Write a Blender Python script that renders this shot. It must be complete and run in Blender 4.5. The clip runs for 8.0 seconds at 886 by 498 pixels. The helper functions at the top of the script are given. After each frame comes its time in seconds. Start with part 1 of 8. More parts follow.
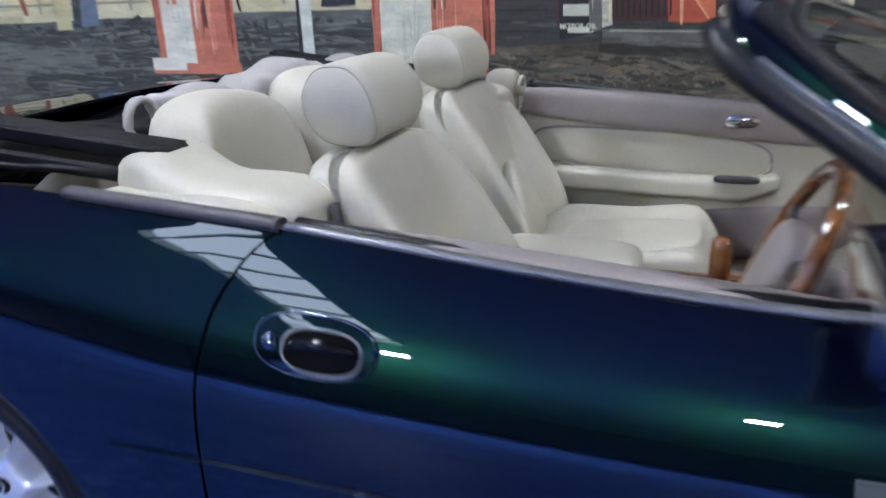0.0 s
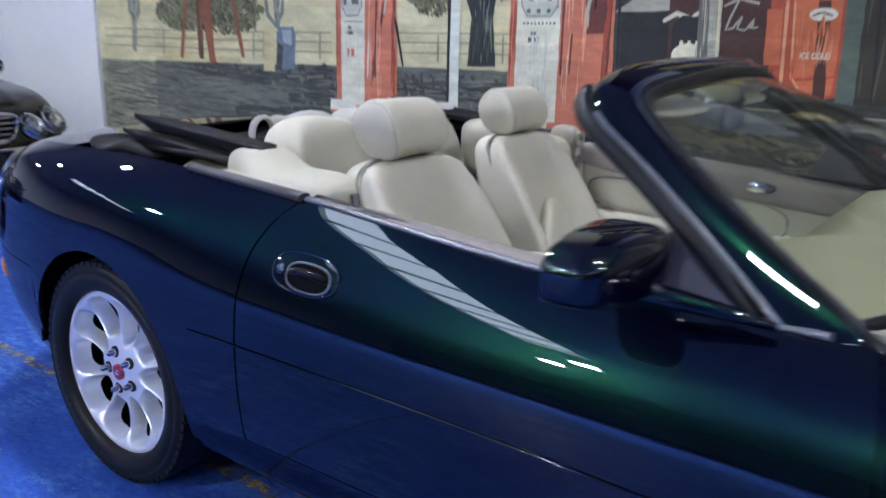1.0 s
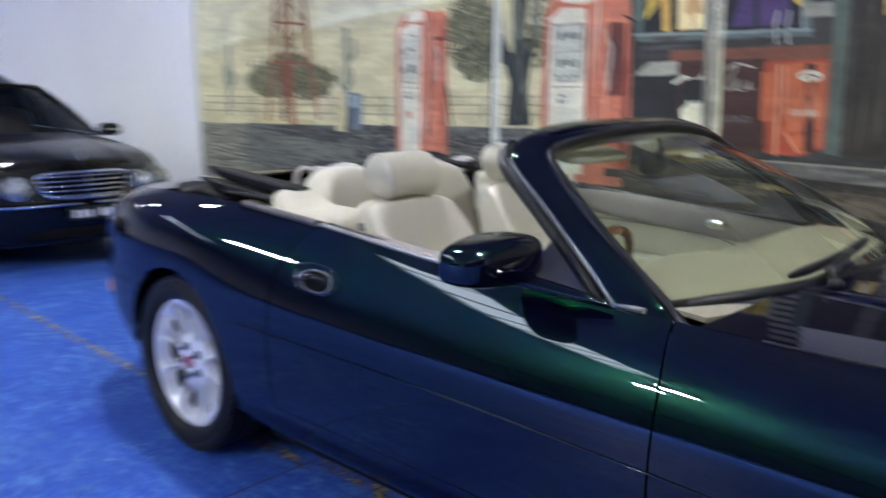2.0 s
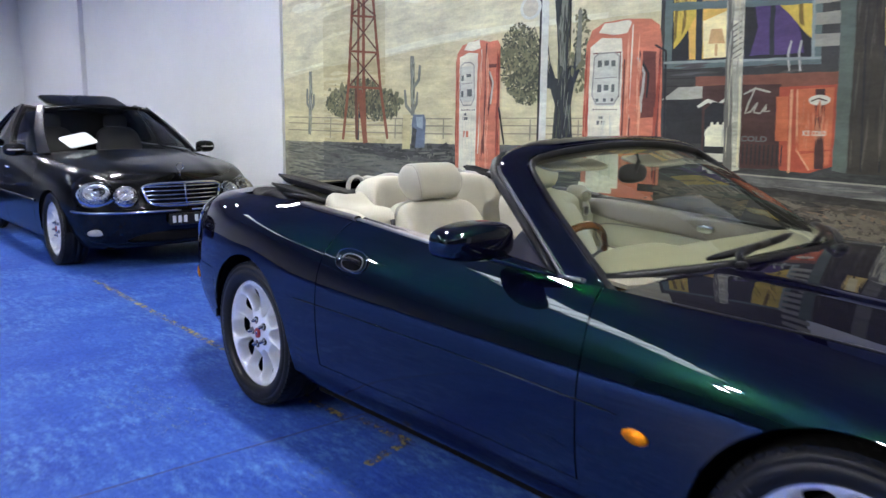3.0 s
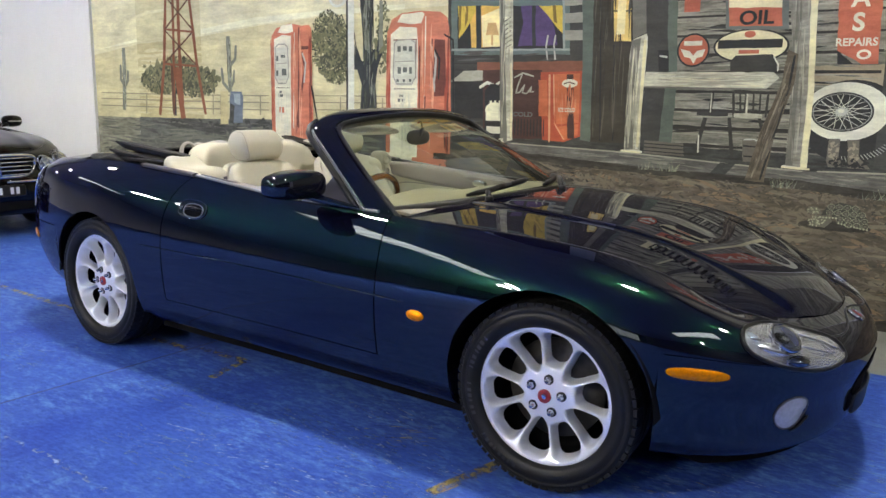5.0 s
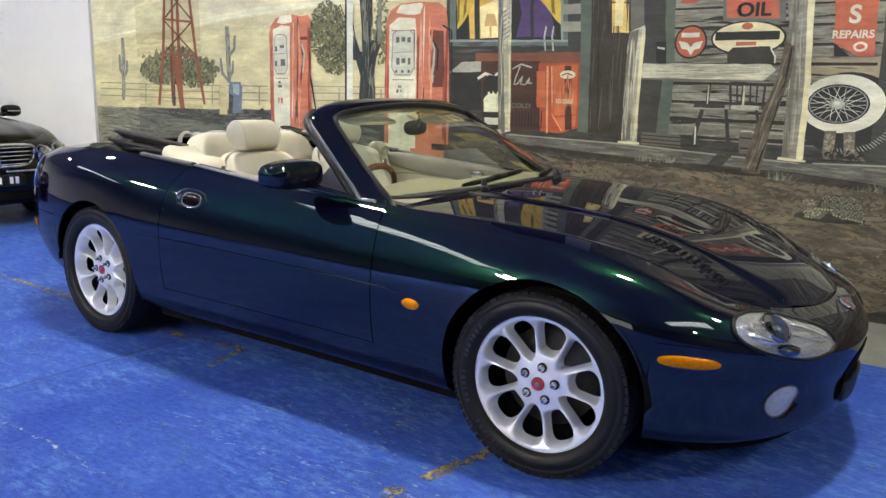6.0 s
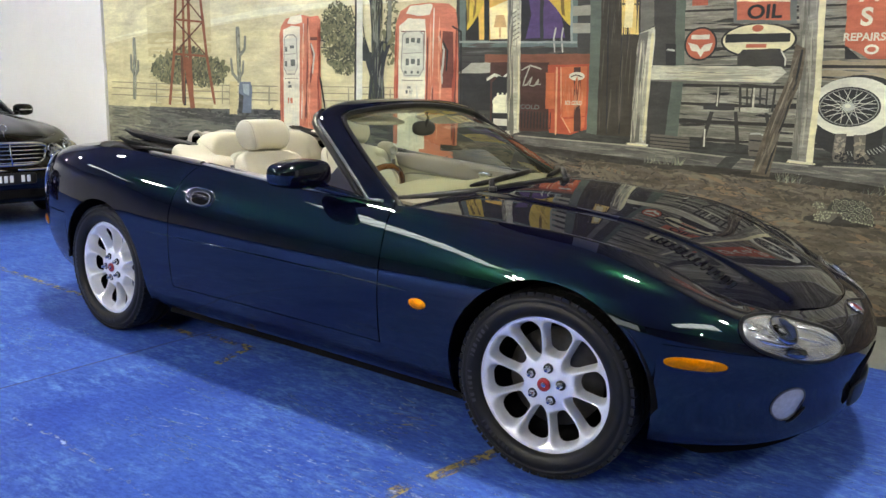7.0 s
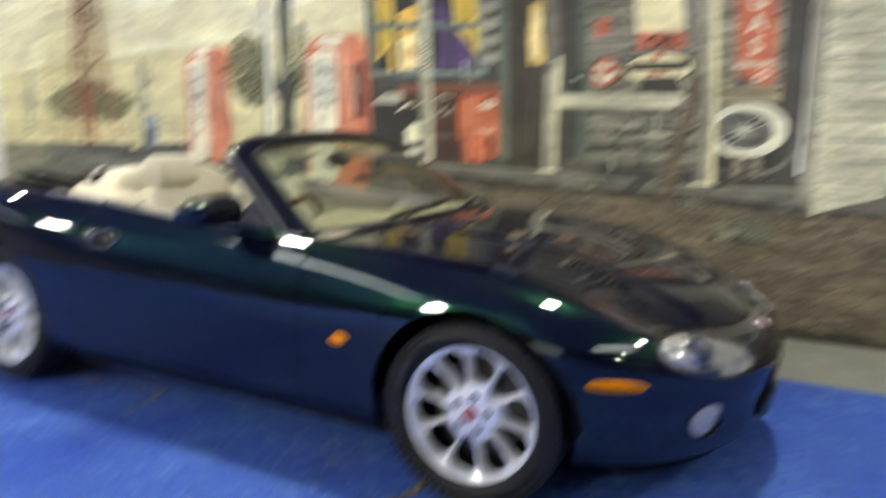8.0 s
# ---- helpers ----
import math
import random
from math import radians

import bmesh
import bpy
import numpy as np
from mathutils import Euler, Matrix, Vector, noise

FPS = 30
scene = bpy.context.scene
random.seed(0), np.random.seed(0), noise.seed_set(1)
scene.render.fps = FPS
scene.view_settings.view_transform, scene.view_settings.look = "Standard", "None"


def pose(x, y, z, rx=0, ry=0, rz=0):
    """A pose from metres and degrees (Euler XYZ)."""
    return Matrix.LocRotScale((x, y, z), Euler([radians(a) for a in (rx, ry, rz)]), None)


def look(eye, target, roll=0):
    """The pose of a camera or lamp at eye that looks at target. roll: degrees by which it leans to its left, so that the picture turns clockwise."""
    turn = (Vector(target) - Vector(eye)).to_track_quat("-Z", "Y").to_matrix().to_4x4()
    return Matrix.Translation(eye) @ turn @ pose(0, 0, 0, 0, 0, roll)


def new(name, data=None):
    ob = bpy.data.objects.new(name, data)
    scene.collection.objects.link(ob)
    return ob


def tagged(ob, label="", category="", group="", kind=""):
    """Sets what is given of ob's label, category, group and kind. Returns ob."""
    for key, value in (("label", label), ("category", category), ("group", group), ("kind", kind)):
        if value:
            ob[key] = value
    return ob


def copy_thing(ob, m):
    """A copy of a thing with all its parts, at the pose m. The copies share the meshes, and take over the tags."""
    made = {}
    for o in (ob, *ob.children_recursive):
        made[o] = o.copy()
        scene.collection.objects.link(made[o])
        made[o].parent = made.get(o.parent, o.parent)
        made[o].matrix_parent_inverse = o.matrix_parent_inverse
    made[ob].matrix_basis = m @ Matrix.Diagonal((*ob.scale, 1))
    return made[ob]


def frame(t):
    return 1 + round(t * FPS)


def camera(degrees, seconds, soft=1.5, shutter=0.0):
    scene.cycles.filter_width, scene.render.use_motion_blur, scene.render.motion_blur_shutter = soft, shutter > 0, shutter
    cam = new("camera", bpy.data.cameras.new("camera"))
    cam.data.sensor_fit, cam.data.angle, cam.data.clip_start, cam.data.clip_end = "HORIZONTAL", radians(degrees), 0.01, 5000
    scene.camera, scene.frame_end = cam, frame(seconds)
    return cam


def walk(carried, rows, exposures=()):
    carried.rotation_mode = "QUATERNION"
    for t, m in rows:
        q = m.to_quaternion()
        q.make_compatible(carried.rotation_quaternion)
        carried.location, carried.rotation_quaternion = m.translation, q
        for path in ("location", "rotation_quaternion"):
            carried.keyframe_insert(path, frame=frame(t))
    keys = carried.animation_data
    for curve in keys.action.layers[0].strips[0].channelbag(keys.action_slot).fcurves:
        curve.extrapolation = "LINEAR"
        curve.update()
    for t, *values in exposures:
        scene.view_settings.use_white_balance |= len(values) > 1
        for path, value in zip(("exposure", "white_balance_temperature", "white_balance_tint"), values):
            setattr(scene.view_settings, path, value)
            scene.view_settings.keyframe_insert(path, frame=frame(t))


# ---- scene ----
cam = camera(60.0, 8.0, shutter=0.9)
PATH = [
    (0, (0.011, -1.713, 1.285), (-0.658, 0.046, 0.608), -2.2),
    (0.5, (0.302, -1.894, 1.267), (-0.536, -0.175, 0.679), -0.5),
    (1, (0.643, -1.996, 1.292), (-0.466, -0.416, 0.767), 1.4),
    (1.5, (0.944, -2.109, 1.305), (-0.204, -0.532, 0.865), 1.7),
    (2, (1.256, -2.26, 1.326), (-0.058, -0.803, 0.939), 0.4),
    (2.2, (1.382, -2.281, 1.32), (-0.053, -0.936, 0.958), 1.7),
    (3.3, (2.008, -2.602, 1.329), (0.525, -1.301, 1.003), 0.5),
    (3.5, (2.116, -2.662, 1.325), (0.618, -1.372, 1.023), 1.0),
    (4, (2.292, -2.786, 1.328), (0.904, -1.377, 1.032), 0.5),
    (4.5, (2.366, -3.011, 1.316), (1.183, -1.436, 0.969), -1.7),
    (5, (2.404, -3.069, 1.299), (1.287, -1.453, 0.923), 1.2),
    (6.5, (2.436, -3.084, 1.294), (1.319, -1.475, 0.89), 1.5),
    (7, (2.44, -3.082, 1.291), (1.307, -1.481, 0.897), 1.7),
    (7.5, (2.442, -3.081, 1.287), (1.329, -1.467, 0.892), 2.4),
    (7.7, (2.442, -3.080, 1.288), (1.331, -1.464, 0.894), 2.2),
    (7.9, (2.434, -3.072, 1.294), (1.40, -1.401, 0.917), 1.2),
    (8, (2.419, -3.074, 1.304), (1.462, -1.347, 0.984), 0.7),
]
walk(cam, [(t, look(eye, target, roll)) for t, eye, target, roll in PATH],
     [(0, 0.1, 5550, 14), (1.0, 0.13, 5600, 14), (2.2, 0.25, 6000, 12), (3.4, 0.38, 6300, 11), (5.0, 0.5, 7000, 8.5), (6.4, 0.58, 7150, 7), (8.0, 0.66, 7450, 4.5)])

# ---- world, lamps ----
world = bpy.data.worlds.new("world")
scene.world = world
world.use_nodes = True
world.node_tree.nodes["Background"].inputs["Color"].default_value = (0.62, 0.7, 0.82, 1)
world.node_tree.nodes["Background"].inputs["Strength"].default_value = 0.05

# ---- small helpers ----
TAU = 2 * math.pi


def clamp(v, a=0.0, b=1.0):
    return max(a, min(b, v))


def smooth(a, b, v):
    k = clamp((v - a) / (b - a))
    return k * k * (3 - 2 * k)


def mix(a, b, k):
    return a + (b - a) * k


def spl(*pairs):
    """A smooth curve through (x, value) pairs that never overshoots."""
    xs, ys = [p[0] for p in pairs], [p[1] for p in pairs]
    n = len(xs)
    sec = [(ys[i + 1] - ys[i]) / (xs[i + 1] - xs[i]) for i in range(n - 1)]
    tan = [sec[0]] + [0 if sec[i - 1] * sec[i] <= 0 else 2 * sec[i - 1] * sec[i] / (sec[i - 1] + sec[i]) for i in range(1, n - 1)] + [sec[-1]]

    def f(x):
        x = clamp(x, xs[0], xs[-1])
        i = 0
        while i < n - 2 and x > xs[i + 1]:
            i += 1
        h = xs[i + 1] - xs[i]
        u = (x - xs[i]) / h
        return ((2 * u ** 3 - 3 * u ** 2 + 1) * ys[i] + (u ** 3 - 2 * u ** 2 + u) * h * tan[i]
                + (-2 * u ** 3 + 3 * u ** 2) * ys[i + 1] + (u ** 3 - u ** 2) * h * tan[i + 1])
    return f


def mesh_of(bm, name, material, flat=False):
    me = bpy.data.meshes.new(name)
    if not flat:
        for f in bm.faces:
            f.smooth = True
    bm.to_mesh(me)
    bm.free()
    for m in material if isinstance(material, (list, tuple)) else [material]:
        me.materials.append(m)
    return me


def part(name, bm, material, parent=None, label="", flat=False, at=None):
    """Links a bmesh as one mesh object under a thing or a part."""
    ob = new(name, mesh_of(bm, name, material, flat))
    if parent is not None:
        ob.parent = parent
    if at is not None:
        ob.matrix_basis = at
    if label:
        ob["label"] = label
    return ob


def thing(name, label, category, at=None, group="", kind=""):
    ob = new(name)
    ob.empty_display_size = 0.1
    if at is not None:
        ob.matrix_basis = at
    return tagged(ob, label, category, group, kind)


def bevel(ob, width=0.004, segments=2, angle=40):
    m = ob.modifiers.new("bevel", "BEVEL")
    m.width, m.segments, m.limit_method, m.angle_limit = width, segments, "ANGLE", radians(angle)
    m.harden_normals = False
    return ob


def thick(ob, t, angle=35):
    """Gives a sheet its thickness, inwards, with crisp edges."""
    bm = bmesh.new()
    bm.from_mesh(ob.data)
    bmesh.ops.solidify(bm, geom=list(bm.faces), thickness=t)
    crisp(bm, angle)
    bm.to_mesh(ob.data)
    bm.free()
    return ob


def crisp(bm, angle=35):
    for e in bm.edges:
        e.smooth = len(e.link_faces) == 2 and e.calc_face_angle(0.0) < radians(angle)


def box(bm, x0, x1, y0, y1, z0, z1, slot=0):
    v = [bm.verts.new((x, y, z)) for x in (x0, x1) for y in (y0, y1) for z in (z0, z1)]
    for q in ((0, 1, 3, 2), (4, 6, 7, 5), (0, 4, 5, 1), (2, 3, 7, 6), (0, 2, 6, 4), (1, 5, 7, 3)):
        f = bm.faces.new([v[i] for i in q])
        f.material_index = slot
    return v


def boxed(x0, x1, y0, y1, z0, z1):
    bm = bmesh.new()
    box(bm, x0, x1, y0, y1, z0, z1)
    return bm


def pillow(bm, centre, size, p=4.0, cuts=9, shape=None, slot=0):
    """A rounded box: a cube whose corners are rounded by the exponent p, or by p[0] round the y axis and p[1] along it; shape(u, v, w, point) may bend it."""
    old = len(bm.verts)
    made = bmesh.ops.create_cube(bm, size=2.0)["verts"]
    bmesh.ops.subdivide_edges(bm, edges=list({e for v in made for e in v.link_edges}), cuts=cuts, use_grid_fill=True)
    verts = list(bm.verts)[old:]
    c, s = Vector(centre), Vector(size) / 2
    for v in verts:
        q = v.co
        a, b = p if isinstance(p, tuple) else (p, p)
        n = ((abs(q.x) ** a + abs(q.z) ** a) ** (b / a) + abs(q.y) ** b) ** (1 / b)
        q = q / n
        w = Vector((q.x * s.x, q.y * s.y, q.z * s.z))
        if shape:
            w = shape(q.x, q.y, q.z, w)
        v.co = c + w
    for f in {f for v in verts for f in v.link_faces}:
        f.material_index = slot
    return verts


def padded(centre, size, p=4.0, cuts=9, shape=None):
    bm = bmesh.new()
    pillow(bm, centre, size, p, cuts, shape)
    return bm


def grid(bm, rows, close=False, flip=False, slot=0):
    """Faces between rows of points of equal length."""
    vs = [[bm.verts.new(p) for p in r] for r in rows]
    n = len(rows[0])
    for a, b in zip(vs, vs[1:]):
        for i in range(n if close else n - 1):
            j = (i + 1) % n
            q = (a[i], b[i], b[j], a[j]) if flip else (a[i], a[j], b[j], b[i])
            if len({tuple(v.co) for v in q}) == 4:
                bm.faces.new(q).material_index = slot
            else:
                u = []
                for v in q:
                    if all((v.co - w.co).length > 1e-7 for w in u):
                        u.append(v)
                if len(u) == 3:
                    bm.faces.new(u).material_index = slot
    return vs


def tube(bm, path, r, sides=8, slot=0, cap=True, squash=1.0, up=(0, 0, 1)):
    """A round bar along a path; r may be a number or one per point."""
    pts = [Vector(p) for p in path]
    rows = []
    for i, p in enumerate(pts):
        d = (pts[min(i + 1, len(pts) - 1)] - pts[max(i - 1, 0)]).normalized()
        a = d.cross(Vector(up))
        if a.length < 1e-4:
            a = d.cross(Vector((1, 0, 0)))
        a.normalize()
        b = a.cross(d).normalized()
        k = r[i] if isinstance(r, (list, tuple)) else r
        rows.append([p + a * k * math.cos(TAU * j / sides) + b * k * squash * math.sin(TAU * j / sides) for j in range(sides)])
    vs = grid(bm, rows, close=True, slot=slot)
    if cap:
        bm.faces.new(vs[0]).material_index = slot
        bm.faces.new(vs[-1][::-1]).material_index = slot


def tubed(path, r, sides=8, squash=1.0, up=(0, 0, 1)):
    bm = bmesh.new()
    tube(bm, path, r, sides, squash=squash, up=up)
    bmesh.ops.recalc_face_normals(bm, faces=bm.faces)
    return bm


def lathe(bm, profile, n=64, axis="y", slot=0, close=False):
    """Turns (radius, along) pairs round the axis."""
    rows = []
    for k in range(n + 1):
        a = TAU * k / n
        c, s = math.cos(a), math.sin(a)
        rows.append([(r * c, h, r * s) if axis == "y" else (r * c, r * s, h) for r, h in profile])
    grid(bm, rows, close=close, slot=slot)
    bmesh.ops.remove_doubles(bm, verts=bm.verts, dist=1e-6)
    bmesh.ops.recalc_face_normals(bm, faces=bm.faces)


def lathed(profile, n=64, axis="y", close=False):
    bm = bmesh.new()
    lathe(bm, profile, n, axis, close=close)
    return bm


def arc(c, r, a0, a1, n):
    return [(c[0] + r * math.cos(radians(mix(a0, a1, i / n))), c[1] + r * math.sin(radians(mix(a0, a1, i / n)))) for i in range(n + 1)]


# ---- materials ----
def material(name, colour, rough=0.5, metal=0.0, vary=0.0, scale=8.0, fine=0.0, fine_scale=300.0, bump=0.0, bump_scale=200.0,
             coat=0.0, coat_rough=0.03, second=None, rough_vary=0.0, spec=0.5, emit=0.0, random_tint=0.0, sheen=0.0):
    """A principled surface with stains at one scale, grain at another and a fine relief."""
    m = bpy.data.materials.new(name)
    m.use_nodes = True
    nt = m.node_tree
    b = nt.nodes["Principled BSDF"]
    b.inputs["Roughness"].default_value, b.inputs["Metallic"].default_value = rough, metal
    b.inputs["Coat Weight"].default_value, b.inputs["Coat Roughness"].default_value = coat, coat_rough
    b.inputs["Specular IOR Level"].default_value = spec
    b.inputs["Sheen Weight"].default_value = sheen
    b.inputs["Base Color"].default_value = (*colour, 1)
    tc = nt.nodes.new("ShaderNodeTexCoord")
    out = None
    if vary or second:
        n = nt.nodes.new("ShaderNodeTexNoise")
        n.inputs["Scale"].default_value, n.inputs["Detail"].default_value, n.inputs["Roughness"].default_value = scale, 6, 0.6
        nt.links.new(tc.outputs["Object"], n.inputs["Vector"])
        r = nt.nodes.new("ShaderNodeValToRGB")
        other = second or tuple(c * (1 - vary) for c in colour)
        r.color_ramp.elements[0].position, r.color_ramp.elements[1].position = 0.35, 0.65
        r.color_ramp.elements[0].color, r.color_ramp.elements[1].color = (*other, 1), (*colour, 1)
        nt.links.new(n.outputs["Fac"], r.inputs["Fac"])
        out = r.outputs["Color"]
        if rough_vary:
            k = nt.nodes.new("ShaderNodeMapRange")
            k.inputs["To Min"].default_value, k.inputs["To Max"].default_value = clamp(rough + rough_vary), clamp(rough - rough_vary)
            nt.links.new(n.outputs["Fac"], k.inputs["Value"])
            nt.links.new(k.outputs["Result"], b.inputs["Roughness"])
    if fine:
        n = nt.nodes.new("ShaderNodeTexNoise")
        n.inputs["Scale"].default_value, n.inputs["Detail"].default_value = fine_scale, 3
        nt.links.new(tc.outputs["Object"], n.inputs["Vector"])
        k = nt.nodes.new("ShaderNodeMapRange")
        k.inputs["From Min"].default_value, k.inputs["From Max"].default_value = 0.3, 0.7
        k.inputs["To Min"].default_value, k.inputs["To Max"].default_value = 1 - fine, 1 + fine
        nt.links.new(n.outputs["Fac"], k.inputs["Value"])
        x = nt.nodes.new("ShaderNodeMixRGB")
        x.blend_type, x.inputs["Fac"].default_value = "MULTIPLY", 1
        x.inputs["Color1"].default_value = (*colour, 1)
        if out:
            nt.links.new(out, x.inputs["Color1"])
        nt.links.new(k.outputs["Result"], x.inputs["Color2"])
        out = x.outputs["Color"]
    if random_tint:
        oi = nt.nodes.new("ShaderNodeObjectInfo")
        k = nt.nodes.new("ShaderNodeMapRange")
        k.inputs["To Min"].default_value, k.inputs["To Max"].default_value = 1 - random_tint, 1 + random_tint
        nt.links.new(oi.outputs["Random"], k.inputs["Value"])
        x = nt.nodes.new("ShaderNodeMixRGB")
        x.blend_type, x.inputs["Fac"].default_value = "MULTIPLY", 1
        x.inputs["Color1"].default_value = (*colour, 1)
        if out:
            nt.links.new(out, x.inputs["Color1"])
        nt.links.new(k.outputs["Result"], x.inputs["Color2"])
        out = x.outputs["Color"]
    if out:
        nt.links.new(out, b.inputs["Base Color"])
    if bump:
        n = nt.nodes.new("ShaderNodeTexNoise")
        n.inputs["Scale"].default_value, n.inputs["Detail"].default_value = bump_scale, 4
        nt.links.new(tc.outputs["Object"], n.inputs["Vector"])
        u = nt.nodes.new("ShaderNodeBump")
        u.inputs["Strength"].default_value, u.inputs["Distance"].default_value = bump, 0.002
        nt.links.new(n.outputs["Fac"], u.inputs["Height"])
        nt.links.new(u.outputs["Normal"], b.inputs["Normal"])
    if emit:
        b.inputs["Emission Color"].default_value, b.inputs["Emission Strength"].default_value = (*colour, 1), emit
    return m


def glass_material(name, tint, gloss_rough=0.0, ior=1.5):
    """A pane: clear and slightly tinted, with a reflection that grows at grazing angles."""
    m = bpy.data.materials.new(name)
    m.use_nodes = True
    nt = m.node_tree
    nt.nodes.remove(nt.nodes["Principled BSDF"])
    out = nt.nodes["Material Output"]
    t, g, x, f = (nt.nodes.new("ShaderNode" + k) for k in ("BsdfTransparent", "BsdfGlossy", "MixShader", "Fresnel"))
    t.inputs["Color"].default_value = (*tint, 1)
    g.inputs["Roughness"].default_value = gloss_rough
    f.inputs["IOR"].default_value = ior
    nt.links.new(f.outputs["Fac"], x.inputs["Fac"])
    nt.links.new(t.outputs["BSDF"], x.inputs[1])
    nt.links.new(g.outputs["BSDF"], x.inputs[2])
    nt.links.new(x.outputs["Shader"], out.inputs["Surface"])
    return m


def glow(name, colour, strength):
    m = bpy.data.materials.new(name)
    m.use_nodes = True
    nt = m.node_tree
    nt.nodes.remove(nt.nodes["Principled BSDF"])
    e = nt.nodes.new("ShaderNodeEmission")
    e.inputs["Color"].default_value, e.inputs["Strength"].default_value = (*colour, 1), strength
    nt.links.new(e.outputs["Emission"], nt.nodes["Material Output"].inputs["Surface"])
    return m


def pearl(name, flake, body):
    """Two-tone car paint: green metal flake and a deep blue ground, side by side under one clear coat."""
    m = material(name, flake, 0.27, 1.0, fine=0.2, fine_scale=900, coat=0.88, coat_rough=0.015)
    nt = m.node_tree
    a, out = nt.nodes["Principled BSDF"], nt.nodes["Material Output"]
    a.inputs["Specular Tint"].default_value = (0.03, 0.08, 0.1, 1)
    b, x = nt.nodes.new("ShaderNodeBsdfPrincipled"), nt.nodes.new("ShaderNodeMixShader")
    b.inputs["Base Color"].default_value, b.inputs["Specular IOR Level"].default_value = (*body, 1), 0.0
    b.inputs["Coat Weight"].default_value, b.inputs["Coat Roughness"].default_value = 0.88, 0.015
    a.inputs["Coat IOR"].default_value = b.inputs["Coat IOR"].default_value = 1.74
    nt.links.new(a.outputs["BSDF"], x.inputs[1])
    nt.links.new(b.outputs["BSDF"], x.inputs[2])
    nt.links.new(x.outputs["Shader"], out.inputs["Surface"])
    return m


PAINT = pearl("green_pearl_paint", (0.0034, 0.0185, 0.0074), (0.0034, 0.0022, 0.015))
BLACK_PAINT = material("black_car_paint", (0.0022, 0.0024, 0.003), 0.3, 0.0, spec=0.05, coat=0.62, coat_rough=0.02, fine=0.2, fine_scale=800)
CHROME = material("chrome", (0.75, 0.76, 0.78), 0.08, 1.0, vary=0.1, scale=20)
ALLOY = material("silver_alloy", (0.92, 0.92, 0.92), 0.3, 0.5, vary=0.08, scale=12, fine=0.06, fine_scale=500, coat=0.4)
RUBBER = material("tyre_rubber", (0.011, 0.0108, 0.0108), 0.45, spec=0.25, vary=0.3, scale=14, fine=0.2, bump=0.25, bump_scale=350)
LETTER = material("raised_tyre_letters", (0.024, 0.024, 0.026), 0.5, vary=0.3, scale=30)
SEAL = material("black_rubber_seal", (0.007, 0.007, 0.0078), 0.42, spec=0.35, vary=0.2, scale=20)
DARK = material("dark_underbody", (0.006, 0.006, 0.007), 0.85, spec=0.06, vary=0.3, scale=5)
TRIM = material("dark_grey_trim", (0.055, 0.05, 0.055), 0.42, vary=0.15, scale=15, bump=0.1, bump_scale=500)
QUARTER = material("grey_quarter_pane", (0.12, 0.116, 0.128), 0.38, vary=0.1, scale=12, bump=0.05, bump_scale=300)
YELLOW_TAG = material("yellow_label", (0.6, 0.5, 0.18), 0.6, vary=0.1)
HOODCLOTH = material("black_hood_cloth", (0.006, 0.006, 0.0075), 0.6, spec=0.2, vary=0.3, scale=9, fine=0.25, fine_scale=700, bump=0.4, bump_scale=500)
LEATHER = material("cream_leather", (0.53, 0.505, 0.39), 0.48, vary=0.07, scale=7, fine=0.04, fine_scale=260, bump=0.22, bump_scale=330)
LEATHER_SHADE = material("beige_leather_panel", (0.365, 0.34, 0.265), 0.5, vary=0.08, scale=7, fine=0.05, fine_scale=260, bump=0.25, bump_scale=330)
DASHTOP = material("dashboard_vinyl", (0.3, 0.275, 0.195), 0.6, vary=0.08, scale=7, fine=0.05, bump=0.25, bump_scale=330)
CHARCOAL = material("unseen_dark_wall", (0.05, 0.052, 0.058), 0.7, vary=0.2, scale=0.8)
TAUPE = material("taupe_vinyl", (0.27, 0.237, 0.215), 0.55, vary=0.1, scale=9, fine=0.06, bump=0.25, bump_scale=300)
CARPET = material("brown_carpet", (0.17, 0.115, 0.085), 0.95, vary=0.25, scale=30, fine=0.3, fine_scale=900, bump=0.6, bump_scale=600)
WALNUT = material("glossy_walnut", (0.2, 0.075, 0.02), 0.18, vary=0.55, scale=26, coat=1.0, coat_rough=0.03)
GREYCLOTH = material("grey_tonneau_cloth", (0.42, 0.4, 0.36), 0.85, vary=0.15, scale=12, fine=0.1, bump=0.4, bump_scale=300)
AMBER = material("amber_lens", (1.0, 0.3, 0.0), 0.35, 0.5, vary=0.3, scale=60, bump=0.5, bump_scale=90, coat=0.35, coat_rough=0.04, spec=0.15)
RED_LENS = material("red_lens", (0.35, 0.012, 0.01), 0.15, vary=0.2, scale=60, coat=1.0)
SATIN = material("satin_metal_trim", (0.2, 0.205, 0.215), 0.42, 0.7, vary=0.1, scale=20)
SILVERED = material("silvered_bowl", (0.9, 0.91, 0.92), 0.12, 0.9, vary=0.1, scale=30, coat=0.6)
REFLECTOR = material("lamp_reflector", (0.9, 0.91, 0.92), 0.1, 0.84, vary=0.25, scale=30, bump=0.6, bump_scale=12)
DARK_CHROME = material("dark_chrome", (0.2, 0.21, 0.24), 0.12, 1.0, vary=0.2, scale=20)
FOGLENS = material("frosted_lamp_lens", (0.5, 0.49, 0.47), 0.25, 0.2, vary=0.2, scale=50, coat=1.0, bump=0.3, bump_scale=120)
BADGE_RED = material("red_enamel", (0.4, 0.02, 0.02), 0.3, coat=1.0, vary=0.3, scale=90)
